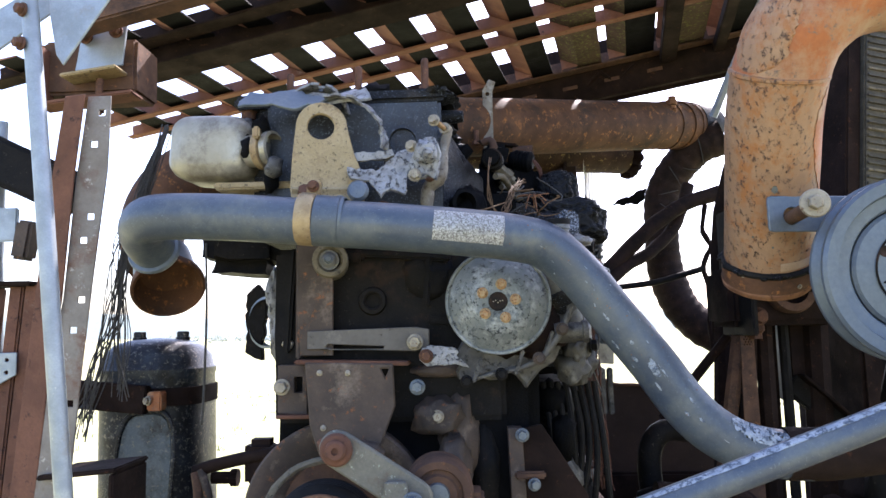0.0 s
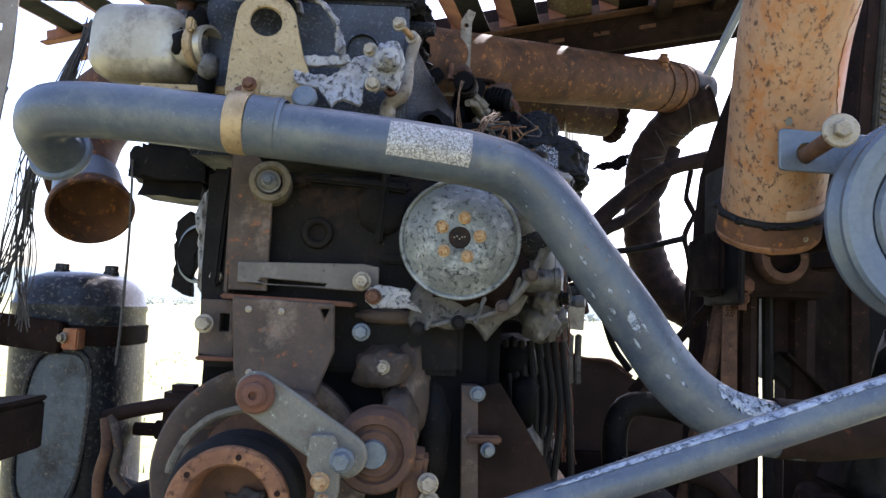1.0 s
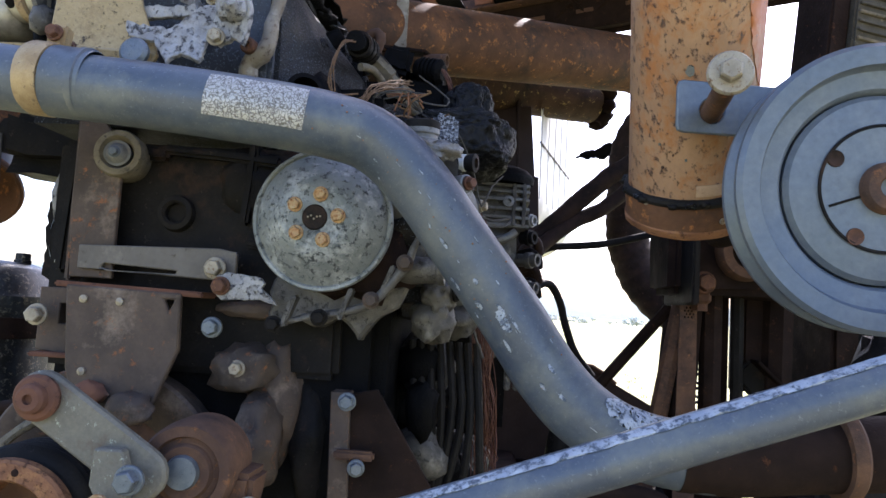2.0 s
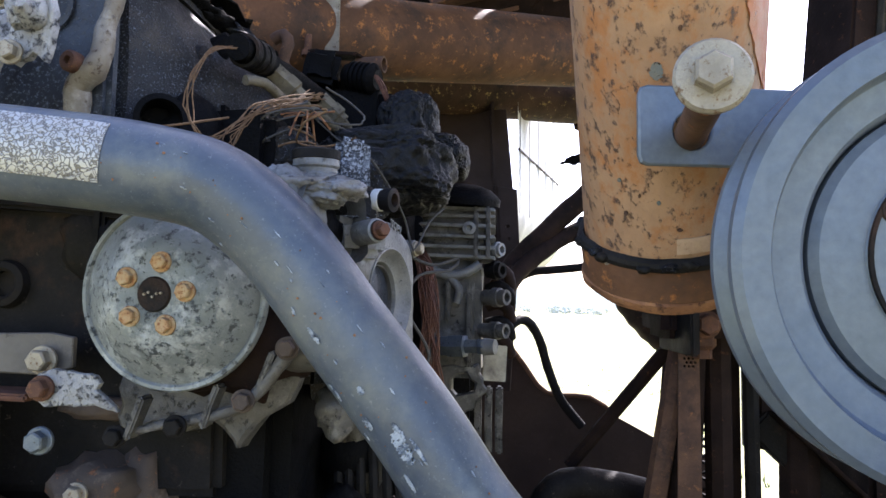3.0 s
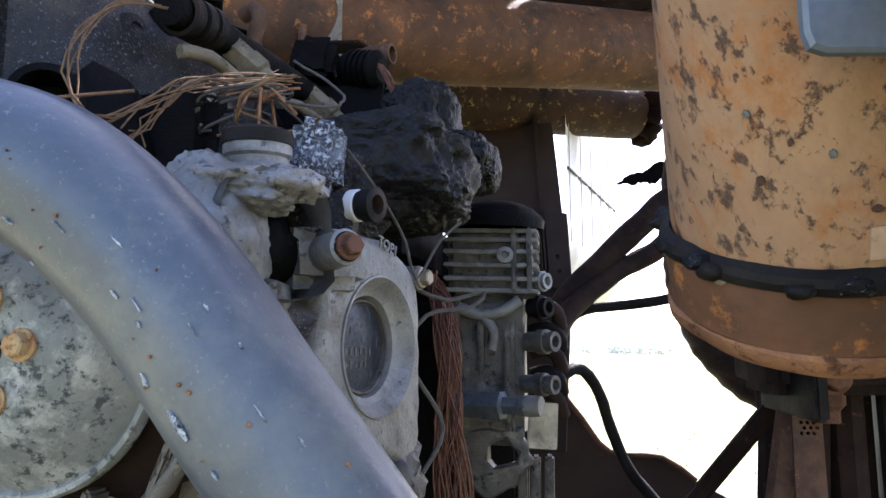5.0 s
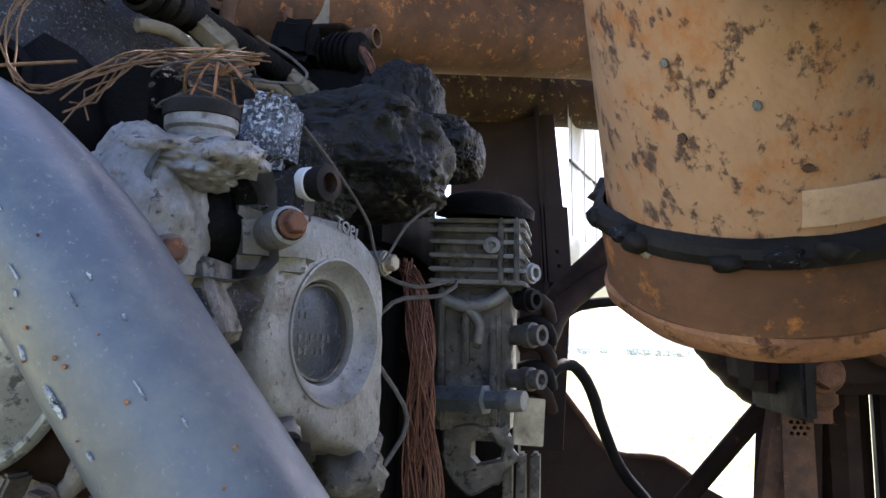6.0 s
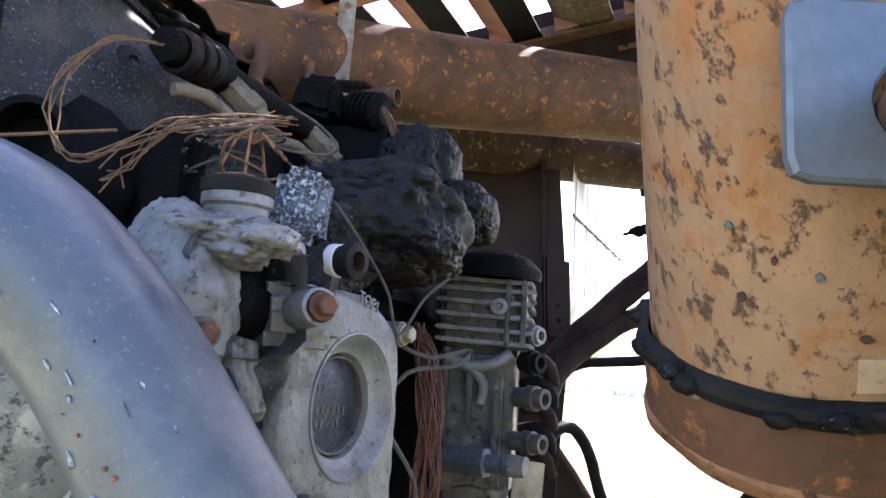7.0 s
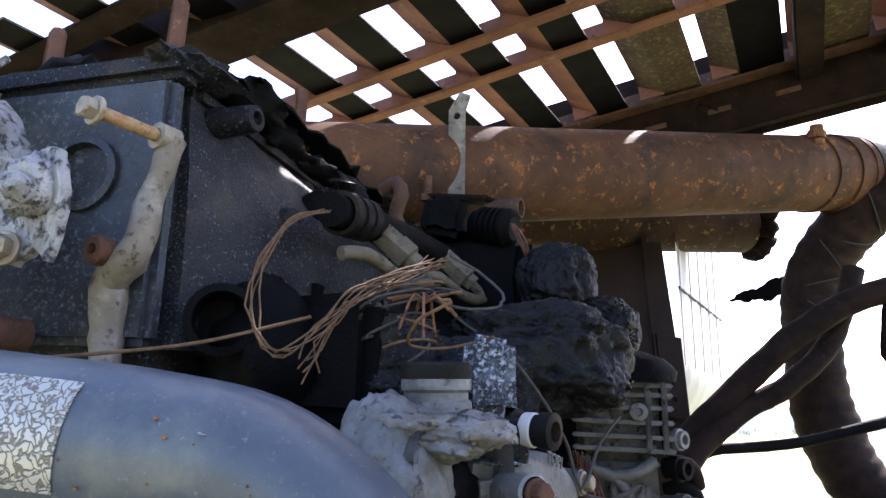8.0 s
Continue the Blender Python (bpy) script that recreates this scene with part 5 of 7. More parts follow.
    lump("broken_foot", m @ Vector((0.05, -0.11, -0.02)), (0.03, 0.03, 0.03), ALU_DIRTY, t, "", 0.4, seed=4)
    block("pump_body", (0.06, 0.15, 0.17), pose(0.180, 1.41, 1.62, 0, 0, 15), SOOT_ASH, t, "", 0.02, 0.008, 2)
    for text, x, y, size in (("TOP1", 0.006, 0.0735, 0.0125),):
        cu = bpy.data.curves.new("lettering", "FONT")
        cu.body, cu.size, cu.extrude, cu.align_x = text, size, 0.0007, "CENTER"
        tmp = bpy.data.objects.new("lettering_tmp", cu)
        scene.collection.objects.link(tmp)
        me = bpy.data.meshes.new_from_object(tmp.evaluated_get(bpy.context.evaluated_depsgraph_get()))
        bpy.data.objects.remove(tmp)
        me.transform(m @ Matrix.Translation((x, y, 0.0015)) @ pose(0, 0, 0, 0, 0, -12))
        finish("lettering", me, ALU, t, "raised cast letters", False)
    rnd = random.Random(3)
    for row, n in ((0.012, 2), (-0.004, 6), (-0.014, 5)):
        for k in range(n):
            if rnd.random() < 0.85:
                block("stamp_bar", (0.003, 0.005, 0.0008), m @ Matrix.Translation((-0.020 + k * 0.0068, row, -0.0183)), ALU_DIRTY, t, "", 0.0002)
    return t


coolant_pump()


def sensor_block():
    t = thing("sensor_block", "blue-black sensor block speckled with pale ash", "sensor", (0.23, 1.32, 1.75))
    block("post", (0.036, 0.036, 0.055), pose(0.229, 1.310, 1.784, 0, 2, 12), ASH, t, "", 0.007, 0.003, 2)
    block("base", (0.055, 0.05, 0.04), pose(0.226, 1.320, 1.738, 0, 0, 8), SOOT_ASH, t, "", 0.007, 0.004, 2)
    lathe("spigot", [(0.014, -0.02), (0.014, 0.0), (0.0105, 0.002), (0.0105, 0.018), (0.0125, 0.019), (0.0125, 0.028), (0.007, 0.029), (0.006, 0.02), (0, 0.02)], (0.248, 1.315, 1.749), (0.93, -0.36, -0.05), CAST_BLACK, t, "", 24)
    lathe("white_ring", [(0.0107, 0.0), (0.0117, 0.001), (0.0117, 0.008), (0.0107, 0.009)], (0.253, 1.313, 1.7487), (0.93, -0.36, -0.05), SHEET_WHITE, t, "white plastic ring", 24)
    return t


sensor_block()


def crust(name, at, size, material, seed):
    """A sagging heap of cracked, flaking char: broad folds with ridges and pits on them."""
    bm = bmesh.new()
    bmesh.ops.create_icosphere(bm, subdivisions=6, radius=1)
    s = Vector((seed + at[0] * 13, at[1] * 7, at[2] * 11))
    for v in bm.verts:
        d = v.co.normalized()
        sq = Vector([math.copysign(abs(c) ** 0.72, c) for c in d])
        k = 1 + 0.16 * noise.noise(d * 1.6 + s) + 0.09 * noise.noise(d * 3.7 + s)
        k += 0.055 * (1 - 2 * abs(noise.noise(d * 6.5 + s))) + 0.03 * (1 - 2 * abs(noise.noise(d * 15 + s))) + 0.016 * noise.noise(d * 34 + s)
        v.co = sq * k
    bmesh.ops.transform(bm, matrix=pose(*at) @ Matrix.Diagonal((*size, 1)), verts=bm.verts)
    return part(name, bm, material, None, "", True, 70)


def charred_heaps():
    """Burnt plastic and insulation sagging over the flank."""
    spots = (((0.240, 1.465, 1.805), (0.078, 0.085, 0.046), SOOT_CRUST, 0.0), ((0.30, 1.62, 1.855), (0.035, 0.06, 0.03), SOOT_CRUST, 2.0), ((0.20, 1.40, 1.775), (0.05, 0.05, 0.04), SOOT_ASH, 4.0), ((0.25, 1.61, 1.90), (0.04, 0.06, 0.045), SOOT_CRUST, 6.0),
             ((0.15, 1.36, 1.80), (0.028, 0.03, 0.032), SOOT_ASH, 9.0))
    for k, (at, size, m, seed) in enumerate(spots):
        o = crust("charred_clump", at, size, m, seed)
        tagged(o, "clump of black charred insulation sagging on the engine flank", "debris", "charred clumps")


charred_heaps()


def filter_head():
    """The finned aluminium filter head and its fittings at the back of the flank."""
    t = thing("filter_head", "dirty finned aluminium filter head with hose fittings", "filter head", (0.31, 1.79, 1.6))
    block("upper", (0.105, 0.12, 0.09), pose(0.308, 1.83, 1.762), ALU_DIRTY, t, "", 0.008, 0.003, 2)
    for z in (1.722, 1.738, 1.756, 1.774, 1.79, 1.802):
        block("fin", (0.126, 0.135, 0.0055), pose(0.314, 1.826, z, 0, 1.5, 0), ALU, t, "", 0.002, 0.0015, 2)
    for x in (0.345, 0.365):
        block("fin_web", (0.007, 0.14, 0.085), pose(x, 1.824, 1.762), ALU_DIRTY, t, "", 0.002)
    lathe("boss", [(0.011, 0), (0.011, 0.01), (0.005, 0.011), (0.004, 0.004), (0, 0.004)], (0.333, 1.762, 1.768), (0.1, -1, 0), ALU, t, "", 20)
    block("body", (0.10, 0.12, 0.20), pose(0.305, 1.835, 1.62), ALU_DIRTY, t, "", 0.012, 0.004, 2)
    for x, z, h in ((0.268, 1.63, 0.17), (0.30, 1.66, 0.09), (0.335, 1.61, 0.14)):
        block("rib", (0.008, 0.02, h), pose(x, 1.772, z), ALU_DIRTY, t, "", 0.003, 0.001, 1)
    tube("cast_loop", [(0.27, 1.768, 1.70), (0.30, 1.765, 1.69), (0.33, 1.765, 1.695), (0.352, 1.766, 1.71)], 0.008, ALU, t, "", 10)
    tube("cast_loop", [(0.30, 1.766, 1.69), (0.318, 1.764, 1.668), (0.314, 1.766, 1.645)], 0.007, ALU, t, "", 10)
    for k, (x, z, r, L, m) in enumerate(((0.372, 1.735, 0.011, 0.02, ALU), (0.365, 1.70, 0.013, 0.03, CAST_BLACK), (0.36, 1.655, 0.013, 0.045, ALU_DIRTY), (0.355, 1.60, 0.012, 0.05, ALU_DIRTY))):
        lathe("nipple", [(r, 0), (r, L * 0.4), (r * 1.25, L * 0.42), (r * 1.25, L * 0.7), (r, L * 0.72), (r, L), (r * 0.6, L), (r * 0.6, L * 0.6), (0, L * 0.6)], (x, 1.79, z), (0.8, -0.55, 0.0), m, t, "", 20)
    lathe("union", [(0.017, -0.04), (0.017, 0.0), (0.019, 0.001), (0.019, 0.028), (0.012, 0.030), (0.0115, 0.05), (0.0135, 0.052), (0.0135, 0.062), (0.008, 0.063), (0.007, 0.05), (0, 0.05)], (0.305, 1.735, 1.576), (0.93, -0.36, 0.02), BOLT_BLUE, t, "pale blue-grey hose union", 6)
    lathe("union_tip", [(0.013, 0.0), (0.0135, 0.004), (0.012, 0.02), (0.0, 0.02)], (0.36, 1.714, 1.577), (0.93, -0.36, 0.02), ALU, t, "", 20, 0.03)
    slab("broken_bowl", ragged([(-0.05, 0.03), (0.03, 0.04), (0.045, 0.0), (0.02, -0.04), (-0.02, -0.05), (-0.05, -0.02)], 0.003, 0.008, 6), 0.03, front(0.32, 1.775, 1.505), ALU_DIRTY, t, "", (ragged(circle(0.019, 0.005, 0.006, 9), 0.003, 0.01, 2),), 0.003, 0.004)
    block("data_plate", (0.04, 0.004, 0.06), pose(0.378, 1.80, 1.545, -4, 4, 14), SILVER_BOX, t, "yellowed data plate")
    for k in range(3):
        block("valve", (0.012, 0.03, 0.11), pose(0.35 + k * 0.018, 1.81, 1.45), ALU_DIRTY, t, "", 0.003, 0.002, 1)
    lathe("cap", [(0.066, 0.0), (0.067, 0.012), (0.062, 0.018), (0.05, 0.028), (0.025, 0.036), (0, 0.038)], (0.318, 1.80, 1.812), (0.06, -0.1, 1), SOOT_AND_SHADE, t, "black melted filter cap", 28, 0.09, 60)
    return t


filter_head()


def injector_rail():
    t = thing("injector_rail", "black fuel rail with tan sleeved injector pipes", "fuel rail", (0.11, 1.5, 1.92))
    tube("rail", [(0.096, 1.325, 1.918), (0.101, 1.38, 1.924), (0.12, 1.56, 1.935), (0.135, 1.80, 1.95), (0.145, 1.98, 1.962)], 0.0145, SOOT_AND_SHADE, t, "", 18, 0.02, 0, 0.002)
    for y, z in ((1.335, 1.918), (1.352, 1.920), (1.368, 1.922)):
        lathe("collar", [(0.0155, 0), (0.019, 0.001), (0.019, 0.012), (0.0155, 0.013)], (0.0875 + (y - 1.24) * 0.12, y, z), (0.12, 1, 0.12), CAST_BLACK, t, "", 20)
    for k, y in enumerate((1.41, 1.57, 1.74)):
        s = Vector((0.108 + 0.018 * k, y, 1.92 + 0.012 * k))
        lathe("fitting", [(0.013, 0.0), (0.013, 0.02), (0.0145, 0.021), (0.0145, 0.036), (0.010, 0.038), (0.010, 0.046), (0, 0.046)], s, (0.55, 0.15, -0.5), CLOTH_TAN, t, "pale tan pipe fitting", 6)
        e = s + Vector((0.55, 0.15, -0.5)) * 0.055
        tube("feed_pipe", [e, e + Vector((0.012, 0.01, -0.018)), e + Vector((-0.003, -0.02, -0.019)), e + Vector((-0.020, -0.065, -0.006)), e + Vector((-0.034, -0.088, -0.010))], 0.0058, CLOTH_TAN, t, "tan sleeved feed pipe", 12)
    tube("rust_hook", [(0.085, 1.48, 1.985), (0.10, 1.475, 1.99), (0.108, 1.47, 1.975), (0.10, 1.475, 1.955), (0.11, 1.48, 1.93)], 0.008, RUST, t, "rusty hooked strap", 10)
    for k in range(4):
        y = 1.62 + k * 0.12
        block("plug_body", (0.05, 0.06, 0.05), pose(0.115 + k * 0.025, y, 1.99 - k * 0.012, 6 * k, 10, 10), SOOT_AND_SHADE, t, "burnt black connector", 0.008, 0.006, 2)
    # ribbed connectors facing the walkway
    for at, d, L in (((0.15, 1.63, 1.985), (0.9, -0.3, -0.2), 0.055), ((0.205, 1.84, 1.97), (0.9, -0.3, -0.15), 0.05)):
        prof = [(0.0, L), (0.014, L), (0.019, L - 0.004)]
        for k in range(5):
            h = L - 0.008 - k * 0.008
            prof += [(0.0235, h), (0.0235, h - 0.004), (0.0205, h - 0.0045), (0.0205, h - 0.0075)]
        prof += [(0.018, 0), (0, 0)]
        lathe("ribbed_plug", prof, at, d, SOOT_AND_SHADE, t, "ribbed black cable connector", 24)
    block("top_strip", (0.10, 0.035, 0.006), pose(0.125, 1.67, 2.032, 0, 12, -22), RUST_DARK, t, "flat dark strip")
    lathe("open_pipe", [(0.012, 0.0), (0.013, 0.045), (0.010, 0.045), (0.010, 0.01), (0, 0.01)], (0.16, 1.66, 2.012), (0.95, -0.2, -0.05), RUST, t, "cut rusty pipe end", 20)
    lathe("stud", [(0.006, 0), (0.006, 0.035), (0.0, 0.036)], (0.075, 1.68, 2.035), (0, 0, 1), BOLT_RUST, t, "", 12)
    lathe("nut", [(0.011, 0), (0.011, 0.009), (0, 0.010)], (0.075, 1.68, 2.035), (0, 0, 1), BOLT_RUST, t, "", 6)
    return t


injector_rail()


def bundle(name, label, lines, r, material, category="cable", jitter=0.004, count=5, seed=1):
    """A bunch of thin wires that follow one line loosely."""
    rnd = random.Random(seed)
    t = thing(name, label, category, lines[0])
    for k in range(count):
        off = [Vector((rnd.uniform(-1, 1), rnd.uniform(-1, 1), rnd.uniform(-1, 1))) * jitter * (0.4 + 0.9 * i / len(lines)) for i in range(len(lines))]
        tube("wire", [Vector(p) + o for p, o in zip(lines, off)], r * rnd.uniform(0.8, 1.25), material, t, "", 6, 0.012)
    return t


bundle("wire_harness", "bundle of burnt tan wires looping over the flank", [(0.096, 1.32, 1.915), (0.092, 1.27, 1.893), (0.088, 1.235, 1.855), (0.090, 1.225, 1.822), (0.099, 1.225, 1.798), (0.112, 1.235, 1.792), (0.122, 1.26, 1.815), (0.130, 1.30, 1.842), (0.140, 1.36, 1.870), (0.16, 1.42, 1.895)], 0.0006, WIRE_TAN, jitter=0.006, count=5, seed=1)
bundle("wire_harness", "frayed tan wires hanging below the fuel rail", [(0.165, 1.43, 1.895), (0.142, 1.365, 1.870), (0.130, 1.31, 1.845), (0.124, 1.28, 1.825), (0.118, 1.265, 1.80), (0.112, 1.25, 1.782)], 0.0006, WIRE_TAN, jitter=0.010, count=6, seed=2)
bundle("loose_wire", "single burnt wire reaching across to the pipe", [(0.12, 1.25, 1.82), (0.07, 1.20, 1.80), (0.02, 1.17, 1.79), (-0.03, 1.16, 1.785)], 0.0010, WIRE_TAN, count=1, seed=3)
bundle("copper_strands", "red-brown copper strands hanging beside the pump", [(0.270, 1.55, 1.72), (0.283, 1.54, 1.69), (0.292, 1.53, 1.64), (0.294, 1.53, 1.57), (0.298, 1.53, 1.49), (0.305, 1.53, 1.38), (0.31, 1.53, 1.30)], 0.0008, COPPER, jitter=0.019, count=46, seed=5)
bundle("copper_strands", "red copper strands out of a ribbed connector", [(0.20, 1.60, 1.975), (0.212, 1.60, 1.955), (0.218, 1.61, 1.93), (0.225, 1.62, 1.905)], 0.0012, COPPER, jitter=0.006, count=10, seed=6)
bundle("copper_strands", "copper strands fanning out of the second connector", [(0.25, 1.82, 1.965), (0.262, 1.81, 1.945), (0.262, 1.80, 1.92)], 0.0012, COPPER, jitter=0.008, count=8, seed=7)
bundle("bare_wire", "thin charred wire bent beside the pump cover", [(0.235, 1.36, 1.80), (0.245, 1.33, 1.795), (0.262, 1.36, 1.765), (0.275, 1.40, 1.735), (0.285, 1.40, 1.705), (0.30, 1.43, 1.74), (0.315, 1.45, 1.76)], 0.0016, WIRE_GREY, count=1, jitter=0.002, seed=8)
bundle("bare_wire", "charred wire looping below the filter head", [(0.275, 1.45, 1.70), (0.30, 1.46, 1.69), (0.33, 1.50, 1.70), (0.32, 1.48, 1.685), (0.285, 1.44, 1.675), (0.275, 1.42, 1.64), (0.30, 1.44, 1.58), (0.28, 1.42, 1.53), (0.30, 1.43, 1.48)], 0.0018, WIRE_GREY, count=1, jitter=0.002, seed=9)


def wire_coils():
    t = thing("wire_coil", "tangle of dark springy wire loops above the housing", "cable", (0.18, 1.33, 1.84))
    rnd = random.Random(21)
    for k in range(11):
        c = Vector((0.175 + rnd.uniform(-0.05, 0.05), 1.33 + rnd.uniform(-0.05, 0.05), 1.815 + rnd.uniform(-0.03, 0.035)))
        r = rnd.uniform(0.018, 0.036)
        e = Euler((rnd.uniform(-0.5, 0.5), rnd.uniform(-0.5, 0.5), 0))
        a0 = rnd.uniform(0, 6.28)
        pts = []
        for i in range(10):
            a = a0 + i * rnd.uniform(0.5, 0.62)
            q = Vector((r * math.cos(a) * 1.3, r * math.sin(a), 0.003 * i))
            q.rotate(e)
            pts.append(c + q)
        tube("loop", pts, 0.0012, WIRE_GREY if k % 3 else WIRE_TAN, t, "", 6, 0.008)
    for k in range(14):
        a = k * 0.7
        b = Vector((0.172, 1.34, 1.842))
        tube("red_strand", [b, b + Vector((0.012 * math.cos(a), 0.01 * math.sin(a), 0.006)), b + Vector((0.03 * math.cos(a), 0.02 * math.sin(a), -0.012 + 0.02 * math.cos(a * 2)))], 0.0011, RUST_ORANGE, t, "", 5, 0.01)
    return t


wire_coils()


# ---- stack, belt pulley and their stays ----
def stack():
    """The stack leans a little towards the walkway."""
    def on_axis(z):
        return Vector((0.517 - 0.14 * (z - 1.66), 1.176 - 0.60 * (z - 1.66), z))

    r = 0.063
    lean = Vector((-0.14, -0.60, 1.0)).normalized()
    foot, joint = on_axis(1.673), on_axis(1.704)
    t = thing("intake_stack", "scorched orange-tan steel stack with blistered paint", "stack", foot)
    low = [joint, on_axis(1.75), on_axis(1.83), on_axis(1.89), on_axis(1.945) + Vector((0.006, 0, 0))]
    tube("pipe", low, r, STACK, t, "", 56, 0.02, 0.003)
    top = low[-1]
    up = [top - lean * 0.006, top + Vector((0.012, -0.020, 0.040)), top + Vector((0.048, -0.036, 0.080)), top + Vector((0.115, -0.040, 0.105)), top + Vector((0.28, -0.03, 0.112)), top + Vector((0.5, -0.01, 0.112))]
    tube("elbow", up, r, STACK_ORANGE, t, "orange painted elbow", 48, 0.02, 0.003)
    tube_patch("orange_paint", low, r, 0.10, 0.285, -112, -30, STACK_ORANGE, t, "orange paint left on one side", 0.05, 9, 30, 18)
    tube_patch("scorched_paint", up, r, 0.002, 0.10, 12, 100, STACK, t, "scorched patch below the bend", 0.08, 10, 24, 14)
    for k, (s0, s1, a0, a1) in enumerate(((0.125, 0.150, 14, 28), (0.158, 0.166, 6, 11), (0.045, 0.052, 18, 23), (0.05, 0.056, 30, 34), (0.064, 0.078, -38, -29), (0.075, 0.081, -12, -6), (0.042, 0.048, -54, -44), (0.03, 0.037, -30, -24), (0.06, 0.066, 42, 48), (0.035, 0.043, 38, 44), (0.09, 0.096, 2, 7), (0.025, 0.031, 5, 12))):
        tube_patch("blister", low, r, s0 * 0.75 + s1 * 0.25, s0 * 0.3 + s1 * 0.7, a0 * 0.75 + a1 * 0.25, a0 * 0.3 + a1 * 0.7, FLAKE if k % 2 == 0 else RUST, t, "", 0.4, k + 30, 14, 6)
    lathe("weld", [(r - 0.0015, -0.004), (r + 0.0022, -0.002), (r + 0.0022, 0.002), (r - 0.0015, 0.004)], top, lean + Vector((0.15, 0, 0)), STACK, t, "", 48, 0.02)
    lathe("base_band", [(0.042, -0.004), (0.051, -0.007), (0.0585, -0.003), (0.0645, 0.004), (0.0662, 0.008), (0.0655, 0.011), (0.0668, 0.030), (0.064, 0.035)], foot, lean, TUBE_RUST, t, "rusted base band", 64, 0.012)
    lathe("base_plate", [(0.0, 0.0), (0.040, -0.001), (0.050, -0.005)], foot, lean, RUST_DARK, t, "", 40)
    lathe("gasket", [(0.063, -0.005), (0.0672, -0.003), (0.0682, 0.001), (0.0668, 0.004), (0.063, 0.006)], joint, lean, RUBBER, t, "black charred gasket ring", 96, 0.07)
    gm = axis_frame(joint, lean)
    for k in range(20):   # melted beads along the gasket
        a = radians(18 * k + 7 * math.sin(k * 2.3))
        lump("melted_bead", gm @ Vector((0.0668 * math.cos(a), 0.0668 * math.sin(a), 0.0015 * math.sin(k * 1.7))), (0.0062, 0.0062, 0.0036), RUBBER if k % 3 else SOOT_ASH, t, "", 0.45, 2, 2.5, k)
    lathe("drip_edge", [(0.0575, -0.002), (0.0625, -0.0035), (0.066, 0.001), (0.0668, 0.006), (0.0655, 0.008)], foot, lean, RUST_ORANGE, t, "orange eroded lower rim", 80, 0.05)
    tube_patch("bare_strip", low, r, 0.009, 0.021, -58, 10, BARE, t, "pale bare strip", 0.0, 5, 6, 16)
    m = axis_frame(foot, lean)
    for a in (-150, -60):
        d = (m.to_3x3() @ Vector((math.cos(radians(a)), math.sin(radians(a)), 0)))
        p = foot + lean * 0.017 + Vector((-0.8, -0.6, -0.17)).normalized() * 0.0664 if a == -150 else foot + lean * 0.017 + d * 0.0664
        lathe("rivet", [(0.0035, 0), (0.0035, 0.0015), (0, 0.003)], p, p - foot - lean * 0.017, BOLT_PALE, t, "", 12)
    # stay plate with the long stud and nut
    slab("stay_plate", [(-0.022, -0.020), (-0.0205, -0.0245), (-0.016, -0.026), (0.10, -0.026), (0.10, 0.024), (-0.016, 0.024), (-0.0205, 0.0225), (-0.022, 0.018)], 0.005, front(0.487, 1.03, 1.755) @ pose(0, 0, 0, 0, 8, 0), PLATE_BLUE, t, "blue-grey stay plate", (circle(0.012, 0.012, -0.004, 18),))
    tube("spacer", [(0.499, 1.045, 1.748), (0.488, 0.97, 1.749), (0.479, 0.925, 1.75)], 0.0095, RUST, t, "", 18)
    lathe("washer", [(0.0, 0.004), (0.0165, 0.004), (0.018, 0.002), (0.018, 0.0), (0.009, 0.0)], (0.479, 0.925, 1.75), (-0.2, -1, 0), BOLT_PALE, t, "", 28)
    bolt((0.478, 0.921, 1.75), (-0.2, -1, 0), 0.016, BOLT_PALE, t, False)
    return t


stack()


